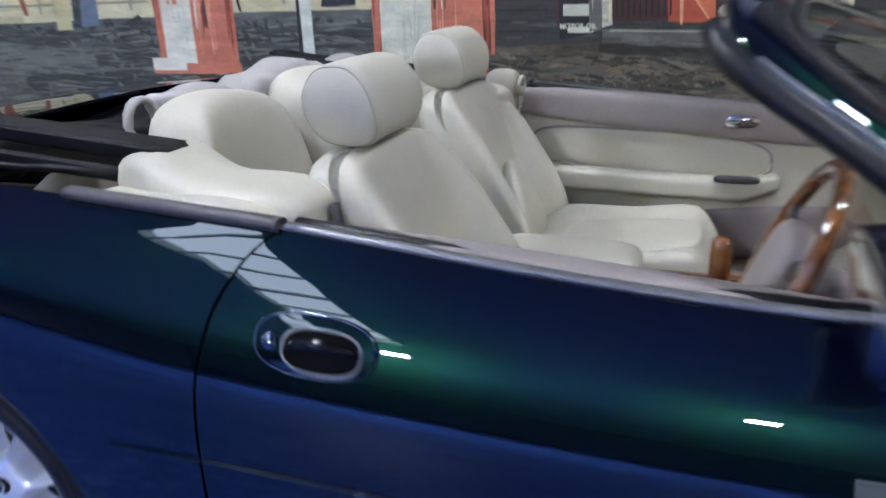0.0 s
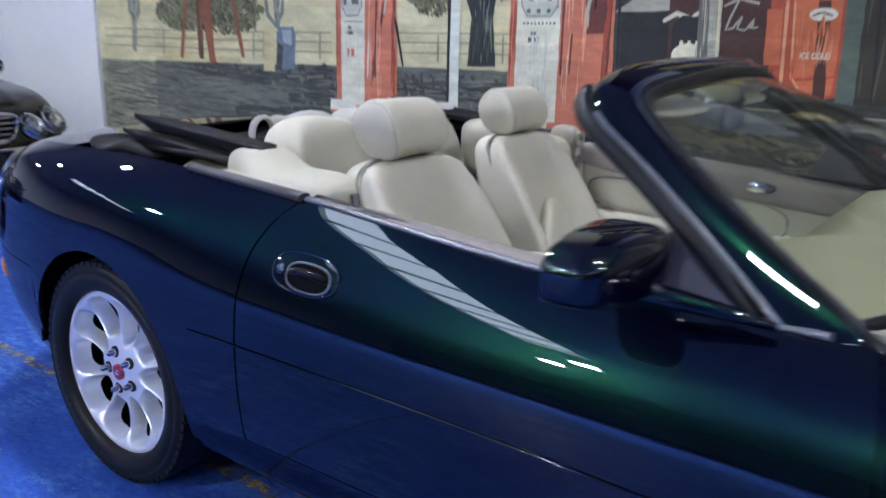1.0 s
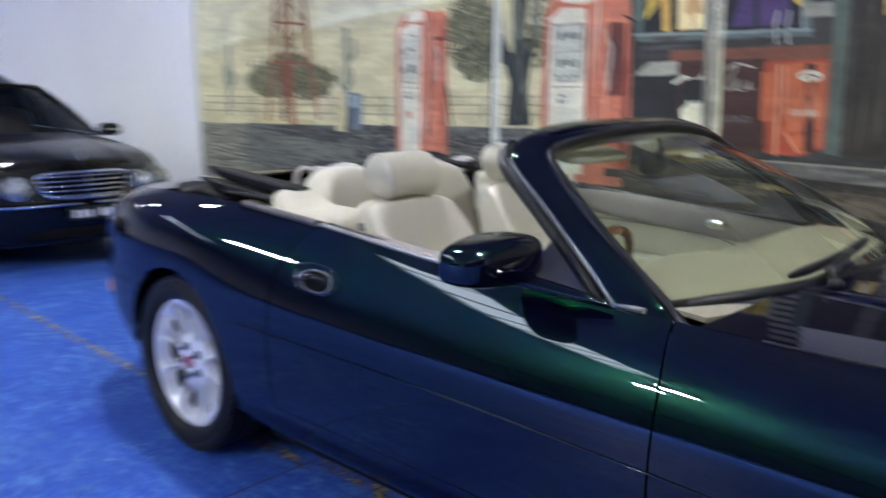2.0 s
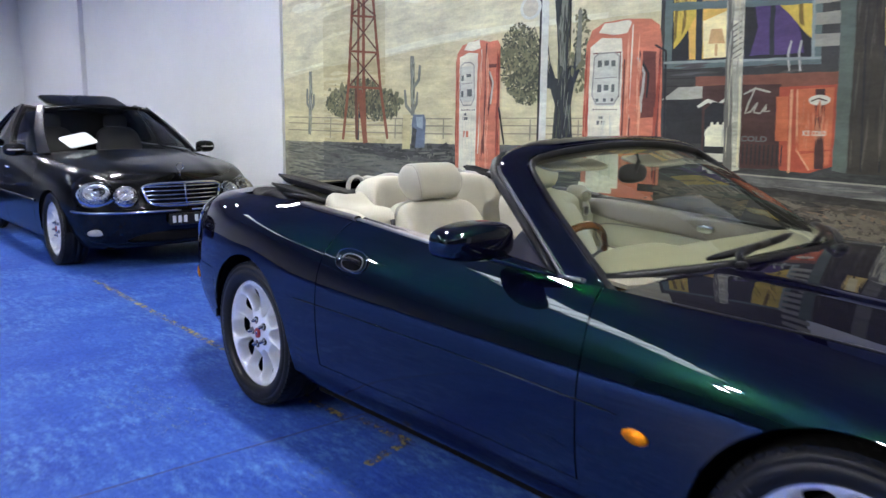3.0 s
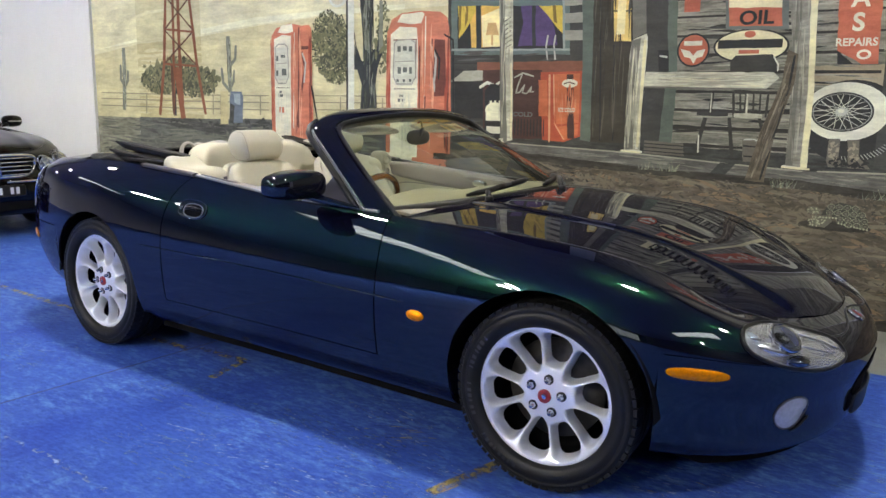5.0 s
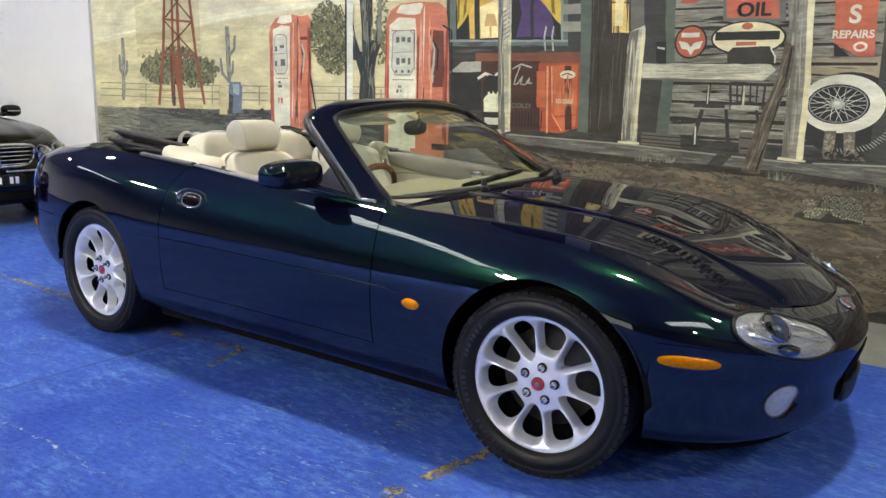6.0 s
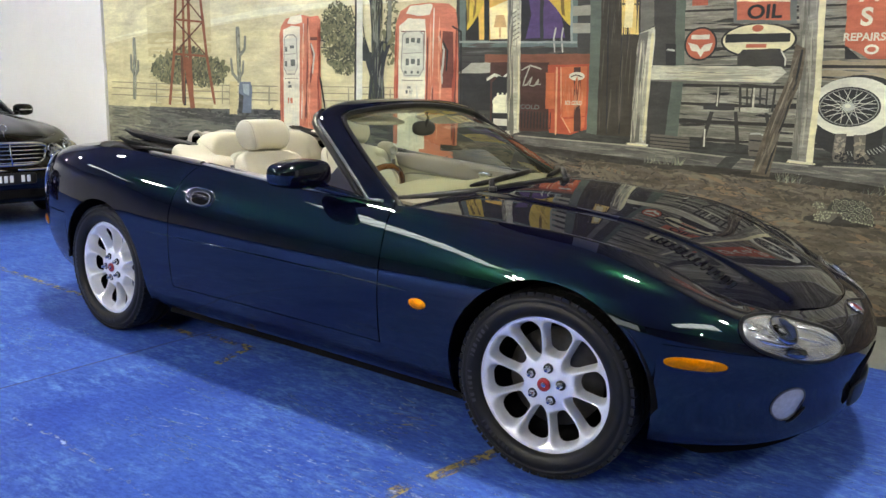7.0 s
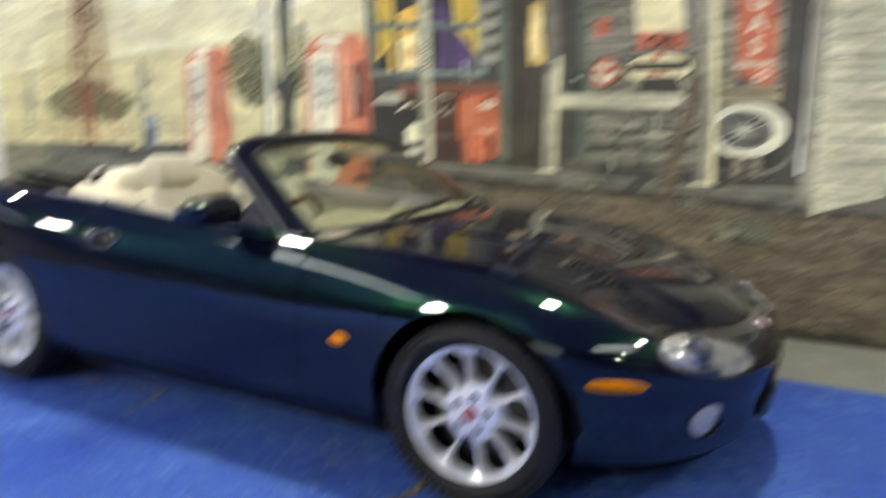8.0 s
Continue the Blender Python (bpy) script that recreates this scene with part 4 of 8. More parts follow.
LAMP_S, LAMP_T = 2.17, 5.68
for side in (-1, 1):
    # head lamp: chromed bowl, two projector eyes, clear cover
    lamp = part("headlamp", patch(LAMP_S, LAMP_T, 0.212, 1.74, 0.003, 0.003, side, n=48, rings=12, tilt=-0.25, droop=0.5), REFLECTOR, jag, "clear glass headlamp with chromed bowls")
    part("lamp_rim", tubed(ring_path(LAMP_S, LAMP_T, 0.218, 1.8, 0.004, side, tilt=-0.25, droop=0.5), 0.0065), SEAL, lamp)
    for ds, dt, r in ((-0.05, 0.25, 0.05),):
        sb, tb = LAMP_S + ds, LAMP_T + dt - 0.25 * ds / 0.212
        c = JAG.point(sb, tb, side, 0.0045)
        nrm = (JAG.point(sb + 0.02, tb, side) - JAG.point(sb - 0.02, tb, side)).cross(JAG.point(sb, tb + 0.1, side) - JAG.point(sb, tb - 0.1, side)).normalized()
        if nrm.z < 0:
            nrm = -nrm
        m = Matrix.Translation(c) @ nrm.to_track_quat("Z", "Y").to_matrix().to_4x4()
        bowl = lathed([(0.0, 0.0), (r * 0.5, 0.001), (r * 0.8, 0.004), (r, 0.0085), (r * 1.05, 0.007), (r * 1.08, -0.004)], 32, "z")
        part("lamp_bowl", bowl, CHROME, lamp, at=m)
        arc = [m @ Vector((1.02 * r * math.cos(radians(a)), 1.02 * r * math.sin(radians(a)), 0.009)) for a in range(60, 301, 12)]
        part("bowl_edge", tubed(arc, [0.001] + [0.003] * 19 + [0.001], 8), DARK_CHROME, lamp)
        part("lamp_bulb", padded((0, 0, 0.004), (0.03, 0.03, 0.012), 2, 5), LENS, lamp, at=m)
    part("lamp_apron", patch(LAMP_S - 0.085, LAMP_T - 0.62, 0.085, 0.4, 0.008, 0.006, side, tilt=-0.2), SILVERED, lamp, "bright silvered lower bowl")
    part("lamp_apron", patch(LAMP_S - 0.165, LAMP_T + 0.2, 0.03, 0.4, 0.006, 0.006, side), SILVERED, lamp, "bright silvered lower bowl")
    fin = [JAG.point(LAMP_S + 0.02 + 0.014 * k, LAMP_T + 0.85 - 0.07 * k - 0.004 * k * k, side, 0.009) for k in range(12)]
    part("lamp_fin", tubed(fin, [0.003] + [0.007] * 10 + [0.003], 8), SILVERED, lamp)
    fin = [JAG.point(LAMP_S + 0.0 + 0.015 * k, LAMP_T - 0.1 - 0.055 * k, side, 0.008) for k in range(12)]
    part("lamp_fin", tubed(fin, [0.002] + [0.004] * 10 + [0.002], 8), SILVERED, lamp)
    cover = part("lamp_cover", patch(LAMP_S, LAMP_T, 0.211, 1.72, 0.02, 0.006, side, n=48, rings=12, tilt=-0.25, droop=0.5), LENS, lamp)
    cover.visible_shadow = False
    part("washer_nozzle", patch(LAMP_S - 0.025, 4.45, 0.042, 0.4, 0.018, 0.012, side, power=2.4), DARK_CHROME, jag)
    # amber corner lamp, side repeater, fog lamp, rear marker
    part("corner_marker", patch(JAG.at_x(1.783), 3.53, 0.1, 0.17, 0.006, 0.003, side, power=2.4), AMBER, jag, "amber corner lens")
    part("side_repeater", patch(JAG.at_x(0.797), 3.66, 0.04, 0.17, 0.008, 0.003, side), AMBER, jag, "small amber oval lens")
    part("rear_marker", patch(JAG.at_x(-2.02), 3.2, 0.06, 0.22, 0.006, 0.003, side, power=2.4), AMBER, jag, "amber rear marker lens")
    fog = part("fog_lamp", patch(JAG.at_x(2.035), 2.24, 0.065, 0.55, 0.012, 0.002, side), FOGLENS, jag, "round frosted fog lamp")
    part("fog_rim", tubed(ring_path(JAG.at_x(2.035), 2.24, 0.067, 0.57, 0.002, side), 0.0028), TRIM, fog)
    lip = [JAG.point(JAG.at_x(2.035) + 0.01 + 0.075 * k / 10, 1.62 + 0.35 * (k / 10) ** 2, side, 0.006) for k in range(11)]
    part("fog_lip", tubed(lip, [0.002] + [0.0055] * 9 + [0.003], 8), BLACK_PAINT, fog)
    # tail lamp
    tail = part("tail_lamp", patch(JAG.at_x(-2.2), 6.0, 0.17, 1.15, 0.012, 0.003, side, power=2.5), RED_LENS, jag, "red oval tail lamp")
    part("tail_lamp_trim", tubed(ring_path(JAG.at_x(-2.2), 6.0, 0.172, 1.18, 0.003, side, power=2.5), 0.006), CHROME, tail)
    part("tail_reflector", patch(JAG.at_x(-2.12), 4.75, 0.05, 0.25, 0.006, 0.003, side), FOGLENS, tail)
    # door handle: wide bright bezel, dark cup, curved pull
    handle = part("door_handle", patch(-0.51, 6.04, 0.094, 0.44, 0.004, 0.0035, side, power=2.5), PAINT, DOORS[side], "oval chrome-edged door handle")
    part("handle_rim", tubed(ring_path(-0.51, 6.04, 0.094, 0.45, 0.004, side, power=2.5), 0.002), DARK_CHROME, handle)
    # no hollow here: a raised black patch paints in the cup's shade
    part("cup", patch(-0.496, 5.99, 0.062, 0.32, 0.001, 0.008, side, power=2.6), DARK, handle)
    part("cup_rim", tubed(ring_path(-0.496, 5.99, 0.062, 0.32, 0.008, side, power=2.6), 0.0026), SATIN, handle)
    pull = [JAG.point(mix(-0.551, -0.441, k / 12), 6.03 + 0.12 * math.sin(math.pi * k / 12), side, 0.008 + 0.014 * math.sin(math.pi * k / 12)) for k in range(13)]
    part("pull", tubed(pull, [0.006] + [0.0105] * 11 + [0.006], 10, squash=0.75), BLACK_PAINT, handle, "glossy dark pull")
    part("lock", patch(-0.579, 6.04, 0.012, 0.12, 0.003, 0.009, side, n=16), DARK_CHROME, handle)
    if side > 0:
        continue
    # door mirror
    def shell(u, v, w, p):
        k = side * p.y
        q = Vector((p.x - 0.022 * smooth(-0.1, 0.12, k) + 0.015, p.y, p.z * (1 - 0.16 * smooth(-0.02, 0.13, k)) + 0.006))
        if p.x < 0:
            q.x = max(q.x, -0.03)
        return q
    dm = part("door_mirror", padded((0.182, side * 0.917, 0.957), (0.15, 0.275, 0.12), 3.3, 13, shell), PAINT, jag, "dark green door mirror")
    part("mirror_glass", padded((0.151, side * 0.917, 0.962), (0.006, 0.215, 0.09), 4, 6), CHROME, dm)
    part("mirror_foot", tubed([(0.2, side * 0.88, 0.925), (0.29, side * 0.83, 0.902), (0.36, side * 0.808, 0.89), (0.43, side * 0.8, 0.882)], [0.03, 0.027, 0.02, 0.008], 12, squash=0.6), PAINT, dm)
    part("mirror_line", tubed([(0.248 - 0.02 * abs(k / 6 - 0.2), side * (0.83 + 0.19 * k / 6), 0.935) for k in range(7)], 0.0035), SEAL, dm)

# bonnet louvres
for side in (-1, 1):
    for k in range(13):
        x, y = 1.5 + 0.0228 * k, 0.459 + 0.008 * k / 12
        za, zb = bonnet_at(x, y - 0.036), bonnet_at(x, y + 0.036)
        z = (za + zb) / 2
        roll = math.degrees(math.atan2(zb - za, 0.072))
        m = pose(x, side * y, z + 0.0015, side * roll, math.degrees(math.atan2(bonnet_at(x - 0.03, y) - bonnet_at(x + 0.03, y), 0.06)), side * 6)
        # black bar on the closed bonnet gives the slot its inner shade
        part("louvre_slot", boxed(-0.0045, 0.0045, -0.03, 0.03, -0.004, 0.0), DARK, bonnet, at=m, flat=True)
        part("louvre", boxed(-0.006, 0.006, -0.031, 0.031, -0.004, 0.0025), PAINT, bonnet, at=m @ pose(0.0112, 0, 0, 0, 8, 0), flat=True)

# round badge on the nose, number plate under the mouth, air dam
c = JAG.point(S_NOSE, 7.0, 1)
nrm = Vector((JAG.point(S_NOSE, 7.3, 1).z - JAG.point(S_NOSE, 6.7, 1).z, 0, JAG.point(S_NOSE, 6.7, 1).x - JAG.point(S_NOSE, 7.3, 1).x)).normalized()
badge = part("bonnet_badge", lathed([(0.0, 0.006), (0.02, 0.005), (0.024, 0.003)], 28, "z"), BADGE_RED, bonnet, "small round bonnet badge", at=Matrix.Translation(c) @ nrm.to_track_quat("Z", "Y").to_matrix().to_4x4())
part("badge_rim", lathed([(0.023, 0.003), (0.024, 0.0075), (0.03, 0.007), (0.033, -0.004)], 28, "z"), CHROME, badge)
plate = part("number_plate", padded((2.165, 0.0, 0.295), (0.012, 0.34, 0.085), 9, 5, lambda u, v, w, p: p + Vector((-0.02 * v * v + 0.12 * p.z, 0, 0))), SEAL, jag, "dark number plate")
bm = bmesh.new()
for side in (-1, 1):
    rows = []
    for k in range(25):
        q = JAG.point(mix(JAG.at_x(1.8), S_NOSE, k / 24), 0.0, side, -0.05)
        rows.append([(q.x, q.y, 0.2), (q.x - 0.004, q.y, 0.115 + 0.03 * smooth(3, 0, k))])
    grid(bm, rows, flip=side < 0)
bmesh.ops.remove_doubles(bm, verts=bm.verts, dist=1e-5)
thick(part("air_dam", bm, DARK, jag), 0.008)

# mouth: a black sheet on the bumper skin stands in for the shaded opening
bm = bmesh.new()
for side in (-1, 1):
    rows = []
    for k in range(15):
        s = mix(S_NOSE - 0.2, S_NOSE, k / 14)
        h = math.sin(math.acos(clamp((S_NOSE - s) / 0.2))) if s < S_NOSE else 1
        rows.append([JAG.point(s, 2.55 + 0.95 * h * w, side, 0.003) for w in (-1, -0.5, 0, 0.5, 1)])
    grid(bm, rows, flip=side < 0)
bmesh.ops.remove_doubles(bm, verts=bm.verts, dist=1e-5)
part("grille_mouth", bm, DARK, jag)

# cowl panel and wipers
bm = bmesh.new()
rows = []
for j in range(31):
    v = -1 + 2 * j / 30
    b = base_curve(v)
    rows.append([b + Vector((-0.02, 0, -0.015)), b + Vector((0.03, 0, -0.004)), b + Vector((0.075 * (1 - 0.7 * v * v), 0, -0.008)), b + Vector((0.12 * (1 - 0.8 * v * v), 0, -0.03))])
grid(bm, rows)
thick(part("cowl_panel", bm, SEAL, jag), 0.008)
for v0, v1, w1 in ((-0.56, 0.0, 0.1), (0.14, 0.84, 0.1)):
    piv = base_curve(v0) + Vector((0.07, 0, 0.012))
    tip = pane((v0 + v1) / 2 + 0.02, w1 * 0.62, 0.025)
    wiper = part("wiper", tubed([piv, piv + Vector((-0.02, 0.02, 0.025)), piv.lerp(tip, 0.5) + Vector((0, 0, 0.02)), tip], [0.012, 0.013, 0.011, 0.008], 8), SEAL, jag, "black wiper arm")
    part("wiper_pivot", padded(piv, (0.034, 0.034, 0.024), 2.5, 4), SEAL, wiper)
    part("wiper_blade", tubed([pane(mix(v0 - 0.04, v1, k / 8), mix(0.03, w1, k / 8), 0.012) for k in range(9)], [0.006] + [0.0125] * 7 + [0.005], 6), SEAL, wiper)

# ---- inside of the convertible ----
bm = bmesh.new()
box(bm, -1.25, 0.62, -0.7, 0.7, 0.3, 0.37)
part("cabin_floor", bm, CARPET, jag, "brown carpeted floor", flat=True)
part("centre_tunnel", padded((-0.3, 0.0, 0.45), (1.5, 0.22, 0.26), 6, 8), TAUPE, jag)
part("console_lid", padded((-0.33, 0.0, 0.61), (0.36, 0.19, 0.11), 5, 8), LEATHER, jag)
part("gear_plate", padded((0.0, 0.0, 0.585), (0.34, 0.16, 0.03), 5, 6), WALNUT, jag, "glossy walnut console panel")
part("gear_lever", padded((0.02, 0.0, 0.66), (0.05, 0.05, 0.11), 3, 5), WALNUT, jag)
bm = bmesh.new()
prof = [(0.80, 0.872), (0.68, 0.893), (0.55, 0.897), (0.44, 0.888), (0.36, 0.868), (0.325, 0.835), (0.32, 0.78), (0.345, 0.72), (0.38, 0.62), (0.42, 0.5), (0.46, 0.4)]
rows = []
for j in range(29):
    y = mix(-0.72, 0.72, j / 28)
    k = (y / 0.72) ** 2
    hood = 0.028 * math.exp(-((y + 0.37) / 0.17) ** 4)
    rows.append([(x - 0.2 * k * smooth(0.3, 0.8, x) + 0.02 * k - (hood if 0.3 < x < 0.5 else 0), y, min(z, 0.9 - 0.02 * k) + hood * smooth(0.62, 0.42, x) * (x > 0.33) - 0.012 * k) for x, z in prof])
grid(bm, rows)
thick(part("dashboard", bm, DASHTOP, jag, "beige dashboard top"), 0.012)
part("dash_panel", padded((0.318, 0.1, 0.745), (0.03, 1.2, 0.13), 6, 7, lambda u, v, w, p: p + Vector((0.17 * p.z, 0, 0))), WALNUT, jag, "glossy walnut dashboard panel")
# steering wheel
col = part("steering_column", tubed([(0.5, -0.37, 0.62), (0.3, -0.37, 0.7), (0.17, -0.37, 0.755)], [0.06, 0.06, 0.05], 12), TAUPE, jag)
WM = pose(0.115, -0.37, 0.79, 0, -66, 0)
sw = part("steering_wheel", lathed([(0.19 + 0.015 * math.cos(TAU * k / 10), 0.015 * math.sin(TAU * k / 10)) for k in range(10)], 56, "z", close=True), WALNUT, jag, "wood and black leather steering wheel", at=WM)
part("wheel_hub", padded((-0.02, 0, 0.0), (0.2, 0.17, 0.07), 3.6, 7), TAUPE, sw)
for a in (20, 160, 250, 290):
    c, s = math.cos(radians(a)), math.sin(radians(a))
    part("wheel_spoke", tubed([(0.05 * s, 0.05 * c, 0), (0.12 * s, 0.12 * c, -0.004), (0.185 * s, 0.185 * c, 0)], [0.022, 0.016, 0.018], 8, squash=0.5), TRIM, sw)
part("indicator_stalk", tubed([(0.2, -0.4, 0.77), (0.21, -0.55, 0.79)], 0.009), TRIM, jag)

# door cards and rear side trims
for side in (-1, 1):
    def card(x0, x1, z0, z1, y, m, name, label="", bulge=0.0, nx=14, nz=10):
        bm_ = bmesh.new()
        rows_ = []
        for i in range(nx + 1):
            x = mix(x0, x1, i / nx)
            top = min(z1, JAG.point(JAG.at_x(x), 8, 1).z - 0.01)
            rows_.append([(x, side * (y - bulge * math.sin(math.pi * j / nz)), mix(z0, top, j / nz)) for j in range(nz + 1)])
        grid(bm_, rows_)
        return thick(part(name, bm_, m, jag, label), 0.015)
    card(-0.66, 0.56, 0.36, 0.99, 0.745, LEATHER, "door_card", "cream leather door trim")
    pad = part("door_top_pad", padded((-0.06, side * 0.735, 0.845), (1.2, 0.07, 0.11), 4, 8, lambda u, v, w, p: p + Vector((0, 0, -0.045 * u))), TAUPE, jag, "taupe padded door top")
    part("door_insert", padded((-0.22, side * 0.738, 0.735), (0.72, 0.035, 0.13), 3.6, 8, lambda u, v, w, p: p + Vector((0, 0, -0.02 * u))), LEATHER, jag, "stitched cream leather door insert")
    part("insert_seam", tubed([(-0.22 + 0.365 * math.copysign(abs(math.cos(TAU * k / 40)) ** 0.6, math.cos(TAU * k / 40)),
                                side * 0.722, 0.735 + 0.068 * math.copysign(abs(math.sin(TAU * k / 40)) ** 0.6, math.sin(TAU * k / 40)) - 0.02 * math.cos(TAU * k / 40)) for k in range(41)], 0.004, 6), TAUPE, jag)
    part("armrest", padded((-0.22, side * 0.715, 0.64), (0.78, 0.10, 0.07), 4.6, 9, lambda u, v, w, p: p + Vector((0, 0, -0.01 * u + 0.03 * smooth(0.7, 1, u)))), LEATHER, jag)
    part("door_pocket", padded((0.1, side * 0.735, 0.49), (0.6, 0.04, 0.17), 3, 8, lambda u, v, w, p: p + Vector((0, 0, 0.035 * u))), TAUPE, jag, "taupe carpeted door pocket")
    part("door_edge_seal", boxed(-0.672, -0.655, side * 0.735 - 0.03, side * 0.735 + 0.03, 0.5, 0.925), SEAL, jag, flat=True)
    lever = part("inner_handle", padded((0.05, side * 0.694, 0.84), (0.1, 0.02, 0.04), 2.4, 6), CHROME, jag, "chrome inner door handle")
    part("switch_panel", padded((0.05, side * 0.672, 0.672), (0.13, 0.03, 0.022), 4, 5), TRIM, jag)
    part("rear_side_trim", padded((-0.86, side * 0.69, 0.70), (0.5, 0.14, 0.5), 5, 9, lambda u, v, w, p: p + Vector((0, 0, 0.0))), LEATHER, jag)

    def quarter(u, v, w, p):
        return p + Vector((0, -side * 0.04 * smooth(0.0, -1.0, u), 0.05 * smooth(0.1, -0.7, u) * (w > -0.2)))
    part("rear_quarter_cushion", padded((-0.83, side * 0.605, 0.872), (0.42, 0.21, 0.175), 4.4, 12, quarter), LEATHER, jag)


def roll(centre, rx, half, rz, shape):
    """A stuffed roll lying across the seat, with flat round ends turned over a tight edge."""
    bm = bmesh.new()
    ends = ((0.0, 1.0), (0.35, 0.995), (0.6, 0.98), (0.8, 0.95), (0.91, 0.91), (0.97, 0.86), (1.0, 0.79), (0.993, 0.72))
    ys = [(-b, a) for a, b in ends] + [(v, 0.985) for v in (-0.6, -0.4, -0.2, 0.0, 0.2, 0.4, 0.6)] + [(b, a) for a, b in reversed(ends)]
    rows = []
    for v, k in ys:
        row = []
        for j in range(40):
            c, s = math.cos(TAU * j / 40), math.sin(TAU * j / 40)
            p = Vector((rx * k * math.copysign(abs(c) ** 0.72, c), half * v, rz * k * math.copysign(abs(s) ** 0.72, s)))
            row.append(Vector(centre) + shape(p.x / rx, v, p.z / rz, p))
        rows.append(row)
    grid(bm, rows, close=True)
    bmesh.ops.remove_doubles(bm, verts=bm.verts, dist=1e-5)
    bmesh.ops.recalc_face_normals(bm, faces=bm.faces)
    return bm


# front seats
def front_seat(x, y, name):
    """Cushion, backrest with side bolsters, head restraint on two posts, recliner cover. x, y: the head restraint's place."""
    def back(u, v, w, p):
        side_ = smooth(0.5, 0.92, abs(v))
        fwd = (0.09 * side_ * smooth(-0.7, 0.8, u) - 0.012 * (1 - side_) * smooth(-0.2, 0.4, u)) * (1 - 0.75 * smooth(-0.2, 0.9, w))
        narrow = 1 - 0.06 * smooth(0.0, 1.0, w)
        return Vector((p.x + fwd - 0.33 * p.z - 0.03 * smooth(0.5, 1, w) * (u > 0), p.y * narrow, p.z + 0.012 * (1 - v * v) * smooth(0, 1, w)))
    seat = thing(name, "", "")
    seat.parent = jag
    part("backrest", padded((x + 0.115, y, 0.684), (0.14, 0.47, 0.578), 7.5, 19, back), LEATHER, seat)

    def inset(u, v, w, p):
        return Vector((p.x - 0.33 * p.z, p.y * (1 - 0.2 * w - 0.25 * smooth(0.4, 1, w)), p.z))
    part("back_insert", padded((x + 0.231, y, 0.57), (0.075, 0.25, 0.4), 2.5, 13, inset), LEATHER, seat)
    part("back_panel", padded((x + 0.045, y, 0.69), (0.03, 0.38, 0.46), 4.0, 9, lambda u, v, w, p: Vector((p.x - 0.33 * p.z, p.y * (1 - 0.12 * w), p.z))), LEATHER_SHADE, seat)

    def cushion(u, v, w, p):
        lift = 0.04 * smooth(0.55, 0.95, abs(v)) * (w > 0) + 0.035 * smooth(0.0, 1.0, u)
        return Vector((p.x, p.y, p.z + lift - 0.03 * smooth(0.7, 1.0, u) * (w > 0)))
    part("seat_cushion", padded((x + 0.47, y, 0.485), (0.58, 0.49, 0.17), 4.4, 13, cushion), LEATHER, seat)
    part("seat_insert", padded((x + 0.5, y, 0.565), (0.42, 0.27, 0.05), 3.4, 8, lambda u, v, w, p: p + Vector((0, 0, 0.02 * u))), LEATHER, seat)

    def rest(u, v, w, p):
        return Vector((p.x * (1 - 0.2 * smooth(0.0, 1, w)) - 0.12 * p.z, p.y * (1 - 0.05 * smooth(0.2, 1, w) - 0.16 * smooth(0.1, -1, w)), p.z + 0.004 * (1 - v * v)))
    pad = part("head_restraint", roll((x, y + 0.005, 1.06), 0.075, 0.134, 0.077, rest), LEATHER, seat)
    for v in (-0.885, 0.885):
        ring = []
        for j in range(41):
            c, s = math.cos(TAU * j / 40), math.sin(TAU * j / 40)
            q = Vector((0.075 * 0.945 * math.copysign(abs(c) ** 0.72, c), 0.134 * v, 0.077 * 0.945 * math.copysign(abs(s) ** 0.72, s)))
            ring.append(Vector((x, y + 0.005, 1.06)) + rest(q.x / 0.075, v, q.z / 0.077, q))
        part("piping", tubed(ring, 0.0014, 6), LEATHER_SHADE, pad)
    for dy in (-0.07, 0.07):
        part("post", tubed([(x + 0.01, y + dy, 0.95), (x, y + dy, 1.02)], 0.007), CHROME, seat)
    part("seat_runner", boxed(x + 0.3, x + 0.78, y - 0.2, y + 0.2, 0.365, 0.42), TRIM, seat, flat=True)
    part("recliner_cover", padded((x + 0.24, y - 0.24, 0.47), (0.16, 0.03, 0.16), 3, 6), LEATHER, seat)
    if y < 0:
        part("tilt_lever", tubed([(x + 0.06, y - 0.232, 0.84), (x + 0.045, y - 0.235, 0.92)], [0.007, 0.01], 8), TRIM, seat)
    return seat


front_seat(-0.655, -0.36, "front_seat")
front_seat(-0.735, 0.375, "front_seat")

